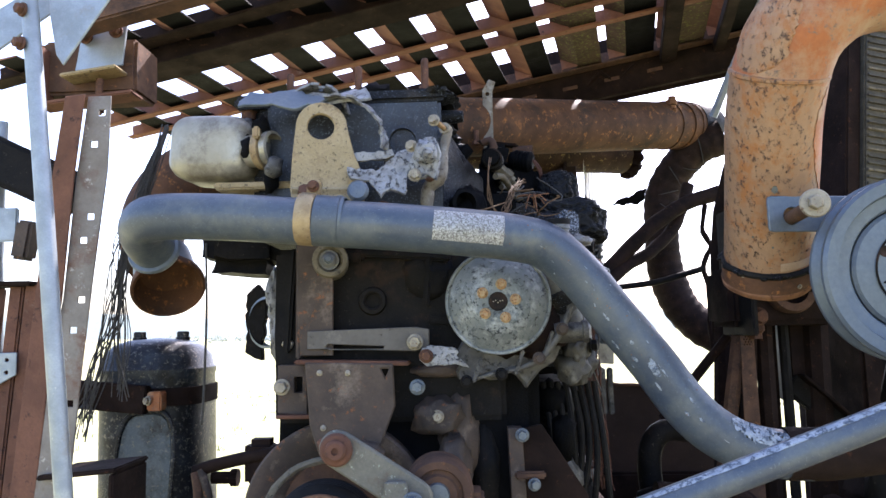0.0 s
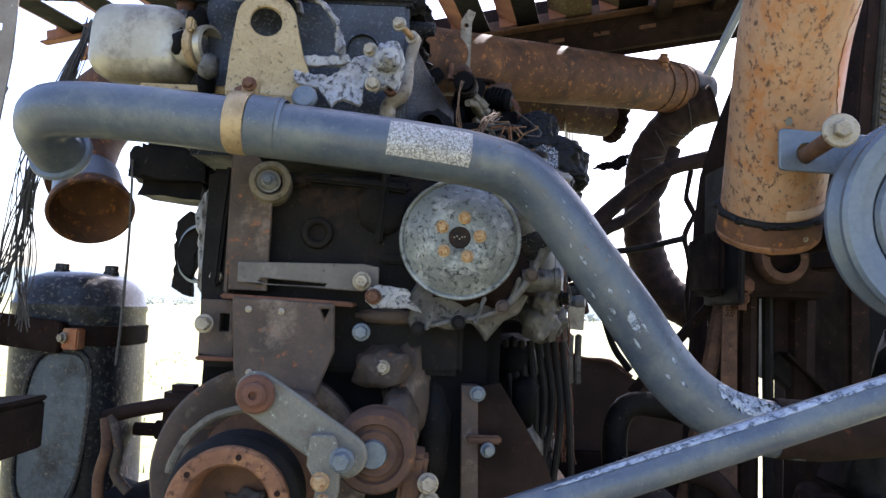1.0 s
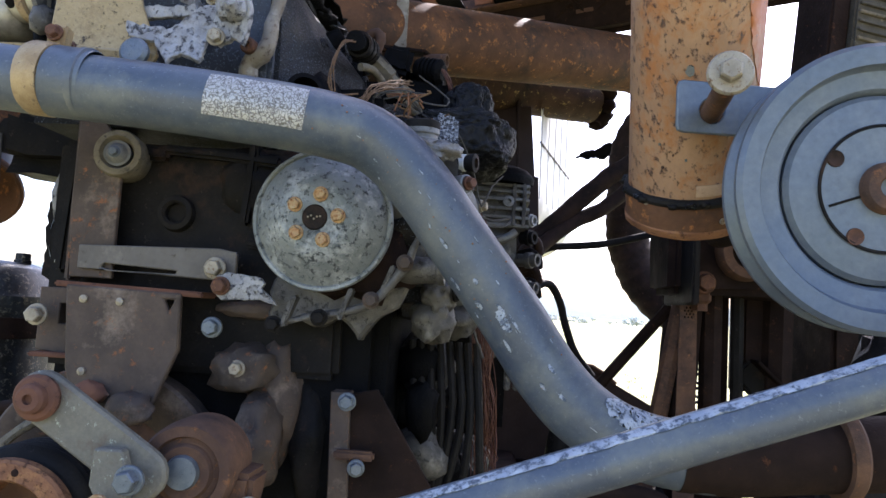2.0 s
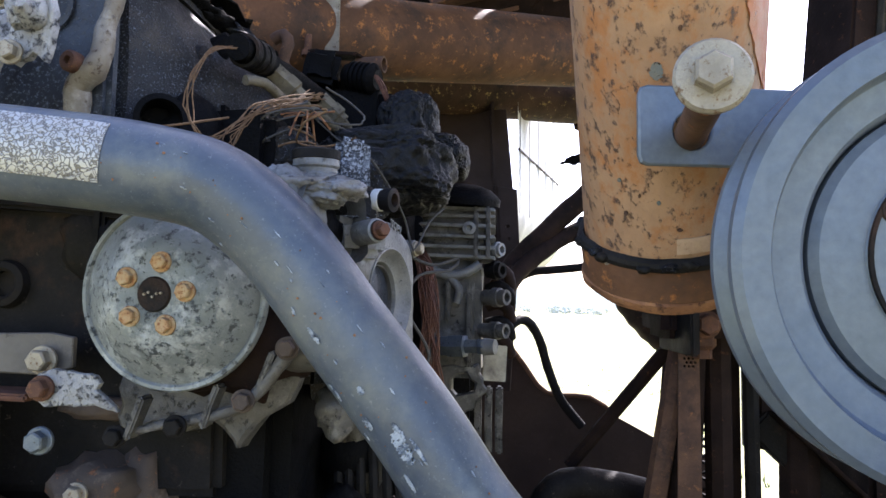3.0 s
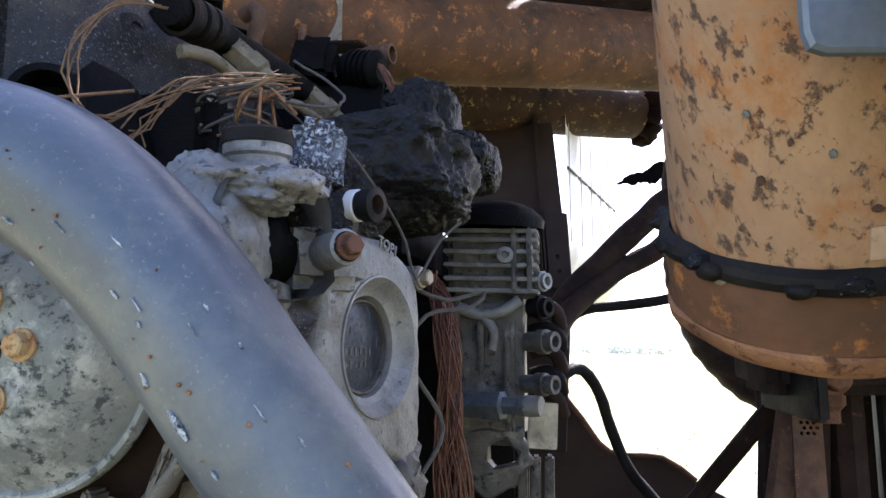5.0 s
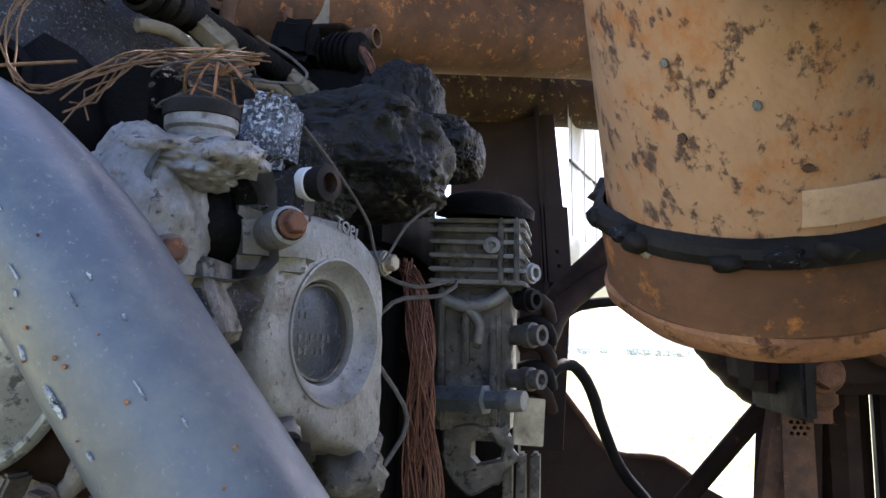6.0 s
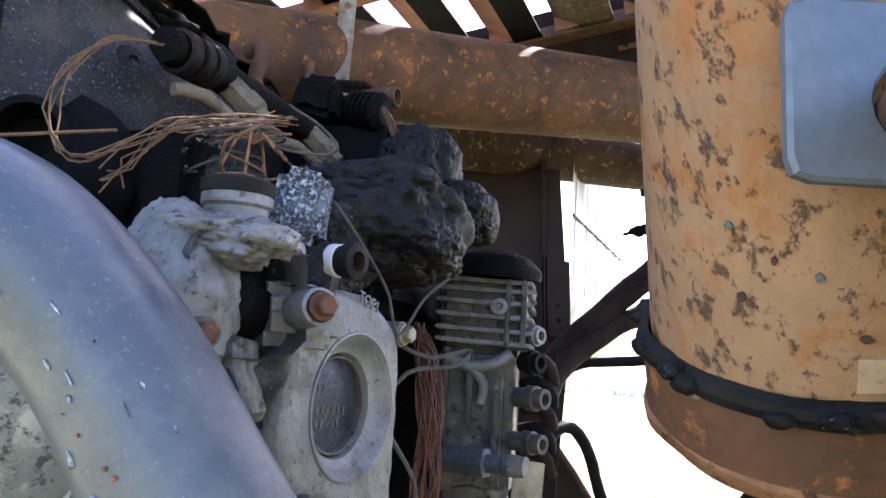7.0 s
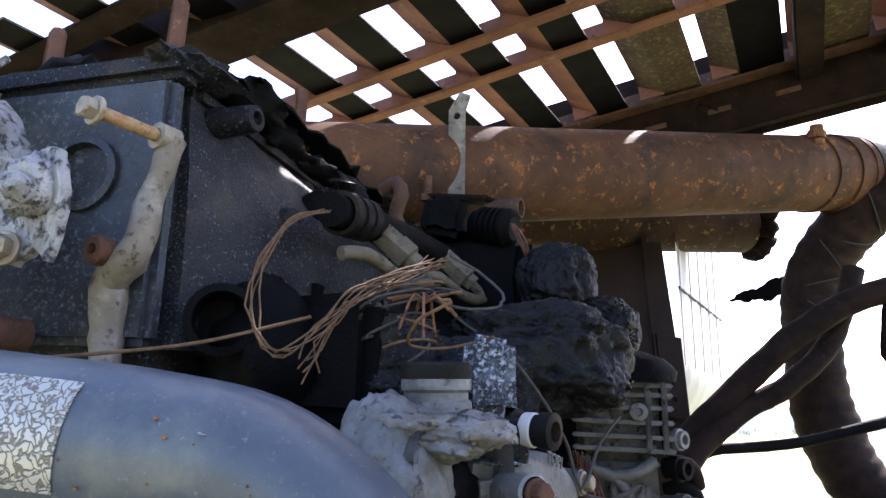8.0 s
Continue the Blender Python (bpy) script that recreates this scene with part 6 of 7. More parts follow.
def belt_pulley():
    c, d = Vector((0.612, 0.945, 1.668)), Vector((-0.03, -1, -0.03)).normalized()
    t = thing("belt_pulley", "large blue-grey belt pulley with a stepped bolted hub", "pulley", c)
    R = 0.1185
    lathe("wheel", [(0.078, -0.020), (0.081, -0.010), (0.083, -0.008), (0.097, -0.006), (0.0995, -0.003), (0.1005, 0.003), (R - 0.004, 0.004), (R, 0.0), (R, -0.006), (R - 0.012, -0.016), (R - 0.012, -0.022), (R, -0.032), (R, -0.038), (R - 0.012, -0.05), (0.0, -0.05)], c, d, PLATE_BLUE, t, "", 96)
    lathe("hub_plate", [(0.0, -0.004), (0.052, -0.004), (0.0535, -0.006), (0.055, -0.006), (0.074, -0.008), (0.078, -0.012), (0.078, -0.022)], c, d, PLATE_BLUE, t, "", 72)
    lathe("split_ring", [(0.050, -0.0045), (0.0505, -0.0032), (0.0525, -0.0032), (0.053, -0.0045)], c, d, CAST_BLACK, t, "", 72)
    lathe("collar", [(0.008, -0.03), (0.008, 0.004), (0.010, 0.006), (0.018, 0.006), (0.0205, 0.003), (0.0215, -0.006)], c, d, RUST, t, "rusty shaft collar", 40)
    lathe("bore", [(0.0085, 0.003), (0.0082, -0.02), (0.0, -0.02)], c, d, RUST_DARK, t, "", 24)
    m = axis_frame(c, d)
    for k in range(4):
        a = radians(60 + 90 * k)
        p = m @ Vector((0.046 * math.cos(a), 0.046 * math.sin(a), -0.0035))
        lathe("hole", [(0.0, -0.0002), (0.0055, 0.0003), (0.0066, 0.0008), (0.0072, -0.0005)], p, d, CAST_BLACK if k % 2 else BOLT_RUST, t, "", 18)
    for a in (80, 200, 320):
        block("key_slot", (0.026, 0.0022, 0.0012), m @ pose(0, 0, 0, 0, 0, a) @ Matrix.Translation((0.034, 0, -0.0036)), CAST_BLACK, t, "", 0.0003)
    tube("shaft", [c - d * 0.05, c - d * 0.20, c - d * 0.45], 0.022, RUST_DARK, t, "", 20)
    return t


belt_pulley()


# ---- big tubes at the back ----
def back_tubes():
    t = thing("exhaust_tube", "long rust-brown steel tube with a band clamp at its end", "tube", (0.4, 2.0, 2.1))
    a, b = Vector((-0.14, 1.61, 2.062)), Vector((0.77, 2.325, 2.25))
    tube("tube", [a, a.lerp(b, 0.33), a.lerp(b, 0.66), b], 0.073, TUBE_RUST, t, "", 48, 0.03, 0.004)
    d = (b - a).normalized()
    for s, r, w in ((-0.115, 0.0765, 0.012), (-0.05, 0.077, 0.014), (-0.015, 0.0755, 0.006)):
        lathe("band", [(0.072, -w), (r, -w), (r, w), (0.072, w)], b + d * s, d, TUBE_RUST, t, "", 40, 0.02)
    q = b + d * -0.10
    for k, z in enumerate((0.05, 0.022, -0.008, -0.034)):
        lathe("clamp_nut", [(0.0, 0.0), (0.017 - 0.002 * (k % 2), 0.001), (0.017, 0.014), (0.012, 0.018), (0.012, 0.026), (0, 0.026)], q + Vector((-0.01, -0.078, z - 0.008)), (0.05, -0.1, 1), RUST_ORANGE, t, "", 6, 0.02)
    tube("sleeve", [b, b + d * 0.05, b + d * 0.13], [0.073, 0.07, 0.06], RUBBER, t, "dark flexible sleeve", 32, 0.02, 0, 0.0, (0.02, 0.002))
    # hanger strap
    slab("hanger", [(-0.012, -0.09), (0.012, -0.09), (0.012, 0.05), (0.02, 0.075), (0.004, 0.082), (-0.012, 0.055)], 0.004, front(0.105, 1.715, 2.125), ARM, t, "pale steel hanger strap", (circle(0.005, 0.0, 0.045, 10),))
    u = thing("burnt_tube", "rust-yellow tube burnt ragged at its end", "tube", (0.3, 2.3, 2.15))
    a, b = Vector((-0.1, 2.03, 2.13)), Vector((0.585, 2.49, 2.195))
    tube("tube", [a, a.lerp(b, 0.5), b], 0.062, TUBE_YELLOW, u, "", 40, 0.03, 0.003)
    rnd = random.Random(2)
    for k in range(9):
        a2 = 2 * math.pi * k / 9
        lump("ragged_end", b + Vector((0.02 + rnd.uniform(0, 0.03), 0.015, 0)) + Vector((0, 0.05 * math.cos(a2), 0.055 * math.sin(a2))), (0.03, 0.02, 0.022), RUST_DARK, u, "", 0.5, 2, seed=k)
    return t


back_tubes()


def louvre_roof():
    """The rusty louvred screen overhead: folded slats on cross rails."""
    t = thing("louvre_roof", "rusty overhead screen of folded steel slats on cross rails", "screen", (0.0, 2.0, 2.42))
    ang, rise = radians(-12.8), radians(7.0)
    turn = pose(0, 0, 0, 0, 0, math.degrees(ang)) @ pose(0, 0, 0, 0, -math.degrees(rise), 0)
    u, v = turn.to_3x3() @ Vector((1, 0, 0)), turn.to_3x3() @ Vector((0, 1, 0))
    o = Vector((0.226, 2.405, 2.440))

    def rail(off, s0, s1, w, h, mat, lab=""):
        m = Matrix.Translation(o + v * off + u * (s0 + s1) / 2) @ turn
        block("rail", (s1 - s0, w, 0.006), m, mat, t, lab, 0.0015)
        block("rail_web", (s1 - s0, 0.006, h), m @ Matrix.Translation((0, w / 2, h / 2)), mat, t, "", 0.0015)

    rail(0.02, -1.25, 0.95, 0.045, 0.05, RUST)
    rail(-0.318, -1.3, 1.1, 0.030, 0.045, LOUVRE)
    rail(-0.452, -1.3, 1.1, 0.030, 0.045, LOUVRE)
    rail(-0.86, -1.3, 1.1, 0.05, 0.06, RUST_DARK)
    pitch = 0.157
    for k in range(-8, 6):
        m = Matrix.Translation(o + u * (k * pitch) + Vector((0, 0, 0.008))) @ turn
        y0, y1 = -0.95, 0.03
        w = 0.125 if k < 1 else 0.132 if k < 2 else 0.144   # the leaves close up towards the end
        prof = [(0.0, 0.036), (0.050, 0.006), (0.056, 0.003), (w, 0.0), (w, 0.004), (0.057, 0.008), (0.051, 0.010), (0.001, 0.040)]
        verts = [m @ Vector((x, y, z)) for y in (y0, y1) for x, z in prof]
        n = len(prof)
        faces = [(i, (i + 1) % n, n + (i + 1) % n, n + i) for i in range(n)] + [tuple(range(n)), tuple(range(n, 2 * n))]
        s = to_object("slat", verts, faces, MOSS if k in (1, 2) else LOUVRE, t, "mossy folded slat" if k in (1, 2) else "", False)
        s.data.materials.append(MOSS if k in (1, 3) else SOOT_AND_SHADE)
        for f in s.data.polygons:   # the flat leaf takes a second colour, mostly black, with its shade painted in
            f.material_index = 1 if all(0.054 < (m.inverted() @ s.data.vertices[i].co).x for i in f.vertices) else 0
        # bent end tabs where the slat is fixed on each rail
        for off in (-0.005, -0.318, -0.452):
            slab("tab", [(0.0, 0.0), (0.052, 0.0), (0.052, 0.012), (0.0, 0.040)], 0.004, m @ Matrix.Translation((0, off, 0)) @ pose(0, 0, 0, 90, 0, 0), LOUVRE, s, "", (), 0.0)
    # back beam with oval slots
    b = Matrix.Translation(o + v * 0.050 + Vector((0, 0, -0.054))) @ turn
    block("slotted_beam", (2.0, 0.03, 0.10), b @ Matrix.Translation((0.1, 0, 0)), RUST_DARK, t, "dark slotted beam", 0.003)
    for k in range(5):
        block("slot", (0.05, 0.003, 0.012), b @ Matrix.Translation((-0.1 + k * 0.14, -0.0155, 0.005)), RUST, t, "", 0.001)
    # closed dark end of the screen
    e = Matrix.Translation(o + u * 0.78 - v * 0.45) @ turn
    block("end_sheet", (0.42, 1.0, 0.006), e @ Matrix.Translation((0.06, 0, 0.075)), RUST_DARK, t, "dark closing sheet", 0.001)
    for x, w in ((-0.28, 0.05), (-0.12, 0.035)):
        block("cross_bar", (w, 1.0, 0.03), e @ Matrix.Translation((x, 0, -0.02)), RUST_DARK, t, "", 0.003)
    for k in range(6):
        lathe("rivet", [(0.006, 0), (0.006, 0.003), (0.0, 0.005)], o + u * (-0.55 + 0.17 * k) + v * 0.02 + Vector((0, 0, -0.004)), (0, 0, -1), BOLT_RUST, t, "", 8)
    # dark sheet added behind the beam to keep the sky from showing through
    block("sky_blocking_sheet", (2.0, 0.008, 0.22), b @ Matrix.Translation((0.1, 0.024, 0.05)), RUST_DARK, t, "added dark sheet blocking the sky", 0.001)
    # truss struts between beam and tube
    for a, c in ((0.20, 0.28), (0.36, 0.28), (0.30, 0.40)):
        p, q = o + u * a + v * 0.05 + Vector((0, 0, -0.09)), o + u * c + v * 0.03 + Vector((0, 0, -0.015))
        tube("strut", [p, p.lerp(q, 0.5), q], 0.007, RUST_DARK, t, "", 6, 0.1)
    return t


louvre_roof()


def overhead_beams():
    t = thing("roof_beam", "dark rust-brown box beam overhead", "beam", (-0.3, 1.55, 2.25))
    a, b = Vector((-0.95, 1.855, 2.318)), Vector((0.70, 1.66, 2.602))
    d = b - a
    m = axis_frame((a + b) / 2, d)
    bm_len = d.length
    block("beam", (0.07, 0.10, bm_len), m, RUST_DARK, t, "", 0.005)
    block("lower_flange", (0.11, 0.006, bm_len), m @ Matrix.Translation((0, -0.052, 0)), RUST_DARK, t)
    u = thing("roof_channel", "heavy rusty channel beam across the top", "beam", (-0.2, 1.3, 2.35))
    a, b = Vector((-0.7, 1.28, 2.20)), Vector((0.9, 1.32, 2.62))
    d = b - a
    m = axis_frame((a + b) / 2, d)
    block("web", (0.05, 0.09, d.length), m, RUST, u, "", 0.004)
    lump("rust_scab", a.lerp(b, 0.36) + Vector((0, -0.03, -0.045)), (0.02, 0.01, 0.02), RUST, u, "", 0.4)
    w = thing("clamp_bracket", "rusted clamp bracket with bolts on the beam end", "bracket", (-0.68, 1.38, 2.1))
    block("box", (0.19, 0.10, 0.11), pose(-0.69, 1.42, 2.135), RUST, w, "", 0.006, 0.002, 1)
    slab("zinc_plate", [(-0.05, -0.035), (0.045, -0.02), (0.055, 0.10), (-0.03, 0.10)], 0.006, front(-0.66, 1.355, 2.15), GALV, w, "grey zinc plate with slots", (circle(0.007, -0.025, 0.05, 10), circle(0.007, 0.03, 0.055, 10)))
    block("zinc_foot", (0.11, 0.05, 0.007), pose(-0.665, 1.345, 2.108, 0, -8, 0), GOLD, w, "yellowed foot flange")
    for x, z in ((-0.685, 2.185), (-0.625, 2.195)):
        bolt((x, 1.347, z), (0, -1, 0), 0.018, BOLT_RUST, w)
    tube("set_bolt", [(-0.655, 1.35, 2.10), (-0.657, 1.35, 2.03)], 0.007, BOLT_RUST, w, "", 12)
    lathe("set_nut", [(0.013, 0), (0.013, 0.012), (0, 0.013)], (-0.657, 1.35, 2.035), (0, 0, 1), BOLT_RUST, w, "", 6)
    block("side_lip", (0.012, 0.06, 0.12), pose(-0.775, 1.36, 2.11), RUST_RED, w)
    block("bottom_lip", (0.19, 0.05, 0.008), pose(-0.68, 1.36, 2.06, 0, -6, 0), RUST_RED, w)
    return t


overhead_beams()


# ---- tank, elbow and posts at the far end ----
def air_tank():
    c = Vector((-0.712, 1.80, 0))
    t = thing("air_tank", "sooty black pressed steel tank with a dished pale panel", "tank", (c.x, c.y, 0.93))
    n = 40
    prof = [(0.05, 0.935), (0.09, 0.94), (0.12, 0.96), (0.133, 1.0), (0.135, 1.1), (0.135, 1.45), (0.134, 1.50), (0.137, 1.505), (0.137, 1.515), (0.132, 1.52), (0.126, 1.545), (0.105, 1.568), (0.07, 1.58), (0.0, 1.585)]
    verts, faces = [], []
    for r, z in prof:
        for k in range(n):
            a = 2 * math.pi * k / n
            cx, sy = math.cos(a), math.sin(a)
            sq = 1 / (abs(cx) ** 3 + abs(sy) ** 3) ** (1 / 3)
            p = Vector((c.x + r * cx * sq + (1.3 - z) * 0.03, c.y + r * 0.95 * sy * sq, z))
            verts.append(p)
    for i in range(len(prof) - 1):
        for k in range(n):
            a, b = i * n + k, i * n + (k + 1) % n
            faces.append((a, b, b + n, a + n))
    faces.append(tuple(range(n)))
    to_object("shell", verts, faces, TANK, t)
    # dished panel with a raised bead round it
    out = []
    for k in range(28):
        a = 2 * math.pi * k / 28
        cx, sy = math.cos(a), math.sin(a)
        sq = 1 / (abs(cx) ** 3.5 + abs(sy) ** 3.5) ** (1 / 3.5)
        out.append((0.068 * cx * sq + 0.012 * sy, 0.145 * sy * sq))
    slab("pale_panel", out, 0.006, front(-0.695, 1.668, 1.275), TANK_LIGHT, t, "pale blue-grey worn panel", (), 0.002)
    tube("bead", [Vector((-0.695 + x * 1.08, 1.667, 1.275 + y * 1.05)) for x, y in out] + [Vector((-0.695 + out[0][0] * 1.08, 1.667, 1.275 + out[0][1] * 1.05))], 0.006, TANK, t, "", 8, 0.02)
    for x, y, m in ((-0.665, 1.82, RUST), (-0.775, 1.80, RUST)):
        lathe("filler_cap", [(0.02, -0.01), (0.02, 0.010), (0.0175, 0.011), (0.0175, 0.022), (0.015, 0.024), (0, 0.024)], (x, y, 1.576), (0, 0, 1), TANK, t, "", 6)
    for z in (1.455, 1.09):
        s = "strap"
        pts = []
        for k in range(n):
            a = 2 * math.pi * k / n
            cx, sy = math.cos(a), math.sin(a)
            sq = 1 / (abs(cx) ** 3 + abs(sy) ** 3) ** (1 / 3)
            pts.append((cx * sq, sy * sq))
        verts, faces = [], []
        for r, dz in ((0.136, -0.02), (0.140, -0.019), (0.140, 0.019), (0.136, 0.02)):
            for px, py in pts:
                verts.append((c.x + r * px + (1.3 - z) * 0.03, c.y + r * 0.95 * py, z + dz))
        for i in range(4):
            for k in range(n):
                a, b = i * n + k, i * n + (k + 1) % n
                a2, b2 = ((i + 1) % 4) * n + k, ((i + 1) % 4) * n + (k + 1) % n
                faces.append((a, b, b2, a2))
        to_object("strap", verts, faces, RUST_DARK, t, "dark clamp strap")
    block("strap_block", (0.035, 0.035, 0.04), pose(-0.655, 1.65, 1.45), STACK_ORANGE, t, "orange rusted strap clip")
    bolt((-0.668, 1.63, 1.452), (-0.4, -1, 0), 0.014, BOLT_PALE, t)
    bolt((-0.66, 1.645, 1.085), (-0.2, -1, 0), 0.014, BOLT_PALE, t)
    block("strap_arm", (0.20, 0.03, 0.06), pose(-0.78, 1.655, 1.46, 0, 5, 0), RUST_DARK, t)
    lathe("drain", [(0.014, 0), (0.014, 0.05), (0.02, 0.052), (0.02, 0.07), (0, 0.07)], (-0.57, 1.80, 1.26), (1, 0, 0), RUST_DARK, t, "", 10)
    t.location = (-0.697, 1.755, 0.93)
    t.scale = (0.9, 0.92, 1.02)
    return t


air_tank()


def exhaust_elbow():
    t = thing("exhaust_elbow", "rusty brown exhaust elbow ending in a wide open mouth", "exhaust", (-0.6, 1.6, 1.8))
    tube("elbow", [(-0.45, 1.72, 2.02), (-0.55, 1.70, 2.01), (-0.63, 1.68, 1.965), (-0.672, 1.66, 1.895), (-0.668, 1.62, 1.82), (-0.635, 1.575, 1.765)], [0.07, 0.074, 0.076, 0.076, 0.072, 0.062], TUBE_RUST, t, "", 40, 0.02)
    m = (0.42, -0.62, -0.66)
    lathe("mouth", [(0.055, -0.085), (0.058, -0.05), (0.064, -0.03), (0.073, -0.02), (0.076, -0.006), (0.074, 0.0), (0.069, 0.0), (0.066, -0.02), (0.052, -0.06), (0.0, -0.07)], (-0.578, 1.51, 1.70), m, TUBE_RUST, t, "blackened open mouth", 48)
    lathe("neck", [(0.060, -0.10), (0.063, -0.06), (0.060, -0.03)], (-0.582, 1.515, 1.705), m, PLATE_BLUE, t, "", 36)
    block("side_body", (0.16, 0.14, 0.11), pose(-0.40, 1.46, 1.775, 0, 4, 10), CAST_BLACK, t, "", 0.03, 0.01, 2)
    return t


exhaust_elbow()


def left_posts():
    t = thing("grey_strut", "grey galvanised steel tube strut with bolted gusset plates", "strut", (-0.435, 0.9, 1.2))
    tube("tube", [(-0.512, 0.9, 2.08), (-0.473, 0.9, 1.752), (-0.405, 0.9, 1.15), (-0.27, 0.9, -0.02)], 0.0105, GALV, t, "", 20, 0.05)
    slab("gusset", [(0.0, -0.06), (0.01, -0.075), (0.10, 0.06), (0.10, 0.14), (-0.02, 0.14), (-0.012, 0.0)], 0.004, front(-0.478, 0.915, 2.03), GALV, t, "speckled grey gusset plate", (circle(0.006, 0.05, 0.055, 10),))
    slab("brace", [(-0.15, -0.10), (-0.15, -0.03), (0.06, 0.10), (0.08, 0.06)], 0.004, front(-0.56, 0.93, 1.985), GALV, t)
    for z in (2.02, 1.975):
        bolt((-0.508, 0.889, z), (-0.5, -1, 0), 0.012, BOLT_RUST, t)
    u = thing("slotted_post", "dented steel post with square slots, half rusted", "post", (-0.6, 1.2, 1.1))
    out = [(-0.036, -0.45), (0.022, -0.45), (0.038, -0.22), (0.052, -0.06), (0.07, 0.12), (0.072, 0.25), (0.032, 0.25), (0.016, 0.10), (0.002, -0.1), (-0.02, -0.25)]
    holes = []
    for k, z in enumerate((0.22, 0.165, 0.04, -0.0, -0.10, -0.15, -0.27, -0.31)):
        x = 0.055 + (z - 0.2) * 0.075 - (0.008 if k % 2 else 0)
        holes.append([(x - 0.005, z - 0.005), (x + 0.007, z - 0.005), (x + 0.007, z + 0.006), (x - 0.005, z + 0.006)])
    slab("slotted_face", out, 0.004, front(-0.628, 1.205, 1.765), POST, u, "pale slotted face", holes, 0.0008)
    out2 = [(-0.085, -0.45), (-0.034, -0.45), (-0.018, -0.25), (0.004, -0.1), (0.018, 0.10), (0.034, 0.25), (-0.006, 0.25), (-0.03, 0.08), (-0.05, -0.1)]
    slab("rust_flange", out2, 0.004, front(-0.628, 1.198, 1.765) @ pose(0, 0, 0, 0, -12, 0), RUST_RED, u, "rusted side flange")
    w = thing("channel_post", "pair of brown channel posts with a dark cap plate", "post", (-0.95, 1.5, 1.0))
    for x, wd in ((-0.975, 0.04), (-0.905, 0.03), (-0.862, 0.05)):
        block("post", (wd, 0.05, 1.74), pose(x - 0.04, 1.5, 0.845, 0, 4, 0), RUST_RED, w, "", 0.004)
    block("cap", (0.17, 0.07, 0.010), pose(-0.93, 1.49, 1.715), RUST_DARK, w)
    slab("tie_plate", [(-0.04, -0.05), (0.05, 0.0), (0.05, 0.045), (-0.02, 0.045), (-0.04, 0.02)], 0.004, front(-0.92, 1.465, 1.53), GALV, w, "grey tie plate", (circle(0.004, 0.03, 0.03, 8), circle(0.004, 0.03, 0.005, 8)))
    tube("blue_tube", [(-1.02, 1.6, 2.1), (-1.015, 1.6, 1.8), (-1.0, 1.6, 1.5)], 0.014, GALV, w, "", 14)
    x = thing("box_bracket", "dark steel box bracket with a pale plate", "bracket", (-0.5, 1.2, 1.2))
    slab("plate", [(-0.09, -0.09), (0.045, -0.07), (0.05, 0.07), (-0.09, 0.06)], 0.006, front(-0.585, 1.19, 1.27), CAST_BLACK, x)
    block("tray", (0.13, 0.12, 0.008), pose(-0.585, 1.25, 1.385, 0, -5, 0), RUST_DARK, x)
    block("tray_wall", (0.008, 0.12, 0.07), pose(-0.527, 1.25, 1.35), RUST_DARK, x)
    block("under", (0.30, 0.05, 0.03), pose(-0.62, 1.45, 1.12, 0, 14, 0), RUST_DARK, x)
    y = thing("upper_arm", "dark steel arm plate beyond the post", "bracket", (-0.9, 1.5, 1.9))
    block("arm", (0.25, 0.05, 0.10), pose(-0.92, 1.56, 1.965, 0, 25, 0), CAST_BLACK, y, "", 0.01, 0.004, 2)
    block("plate", (0.12, 0.01, 0.07), pose(-0.93, 1.45, 1.835), GALV, y)
    block("lug", (0.035, 0.04, 0.08), pose(-0.845, 1.44, 1.80, 0, 8, 0), CAST_RUST, y, "", 0.006)
    return t


left_posts()

bundle("wire_fringe", "frayed fringe of charred steel wires hanging from above", [(-0.52, 1.35, 2.0), (-0.555, 1.34, 1.88), (-0.59, 1.33, 1.76), (-0.605, 1.33, 1.64), (-0.63, 1.33, 1.54), (-0.66, 1.33, 1.44)], 0.0010, WIRE_GREY, jitter=0.020, count=20, seed=31)
bundle("wire_fringe", "second strand of charred wires hanging beside the tank", [(-0.53, 1.35, 1.98), (-0.56, 1.34, 1.85), (-0.585, 1.33, 1.72), (-0.585, 1.33, 1.60), (-0.58, 1.33, 1.50)], 0.0009, WIRE_GREY, jitter=0.014, count=14, seed=32)
bundle("hanging_wire", "single wire hanging past the tank", [(-0.46, 1.4, 1.78), (-0.455, 1.4, 1.65), (-0.46, 1.4, 1.50), (-0.462, 1.4, 1.43)], 0.0022, WIRE_GREY, count=1, seed=33)
bundle("tie_wire", "thin wire stretched from elbow to engine", [(-0.49, 1.45, 1.77), (-0.40, 1.43, 1.775), (-0.33, 1.41, 1.78)], 0.0014, WIRE_GREY, count=1, seed=34)


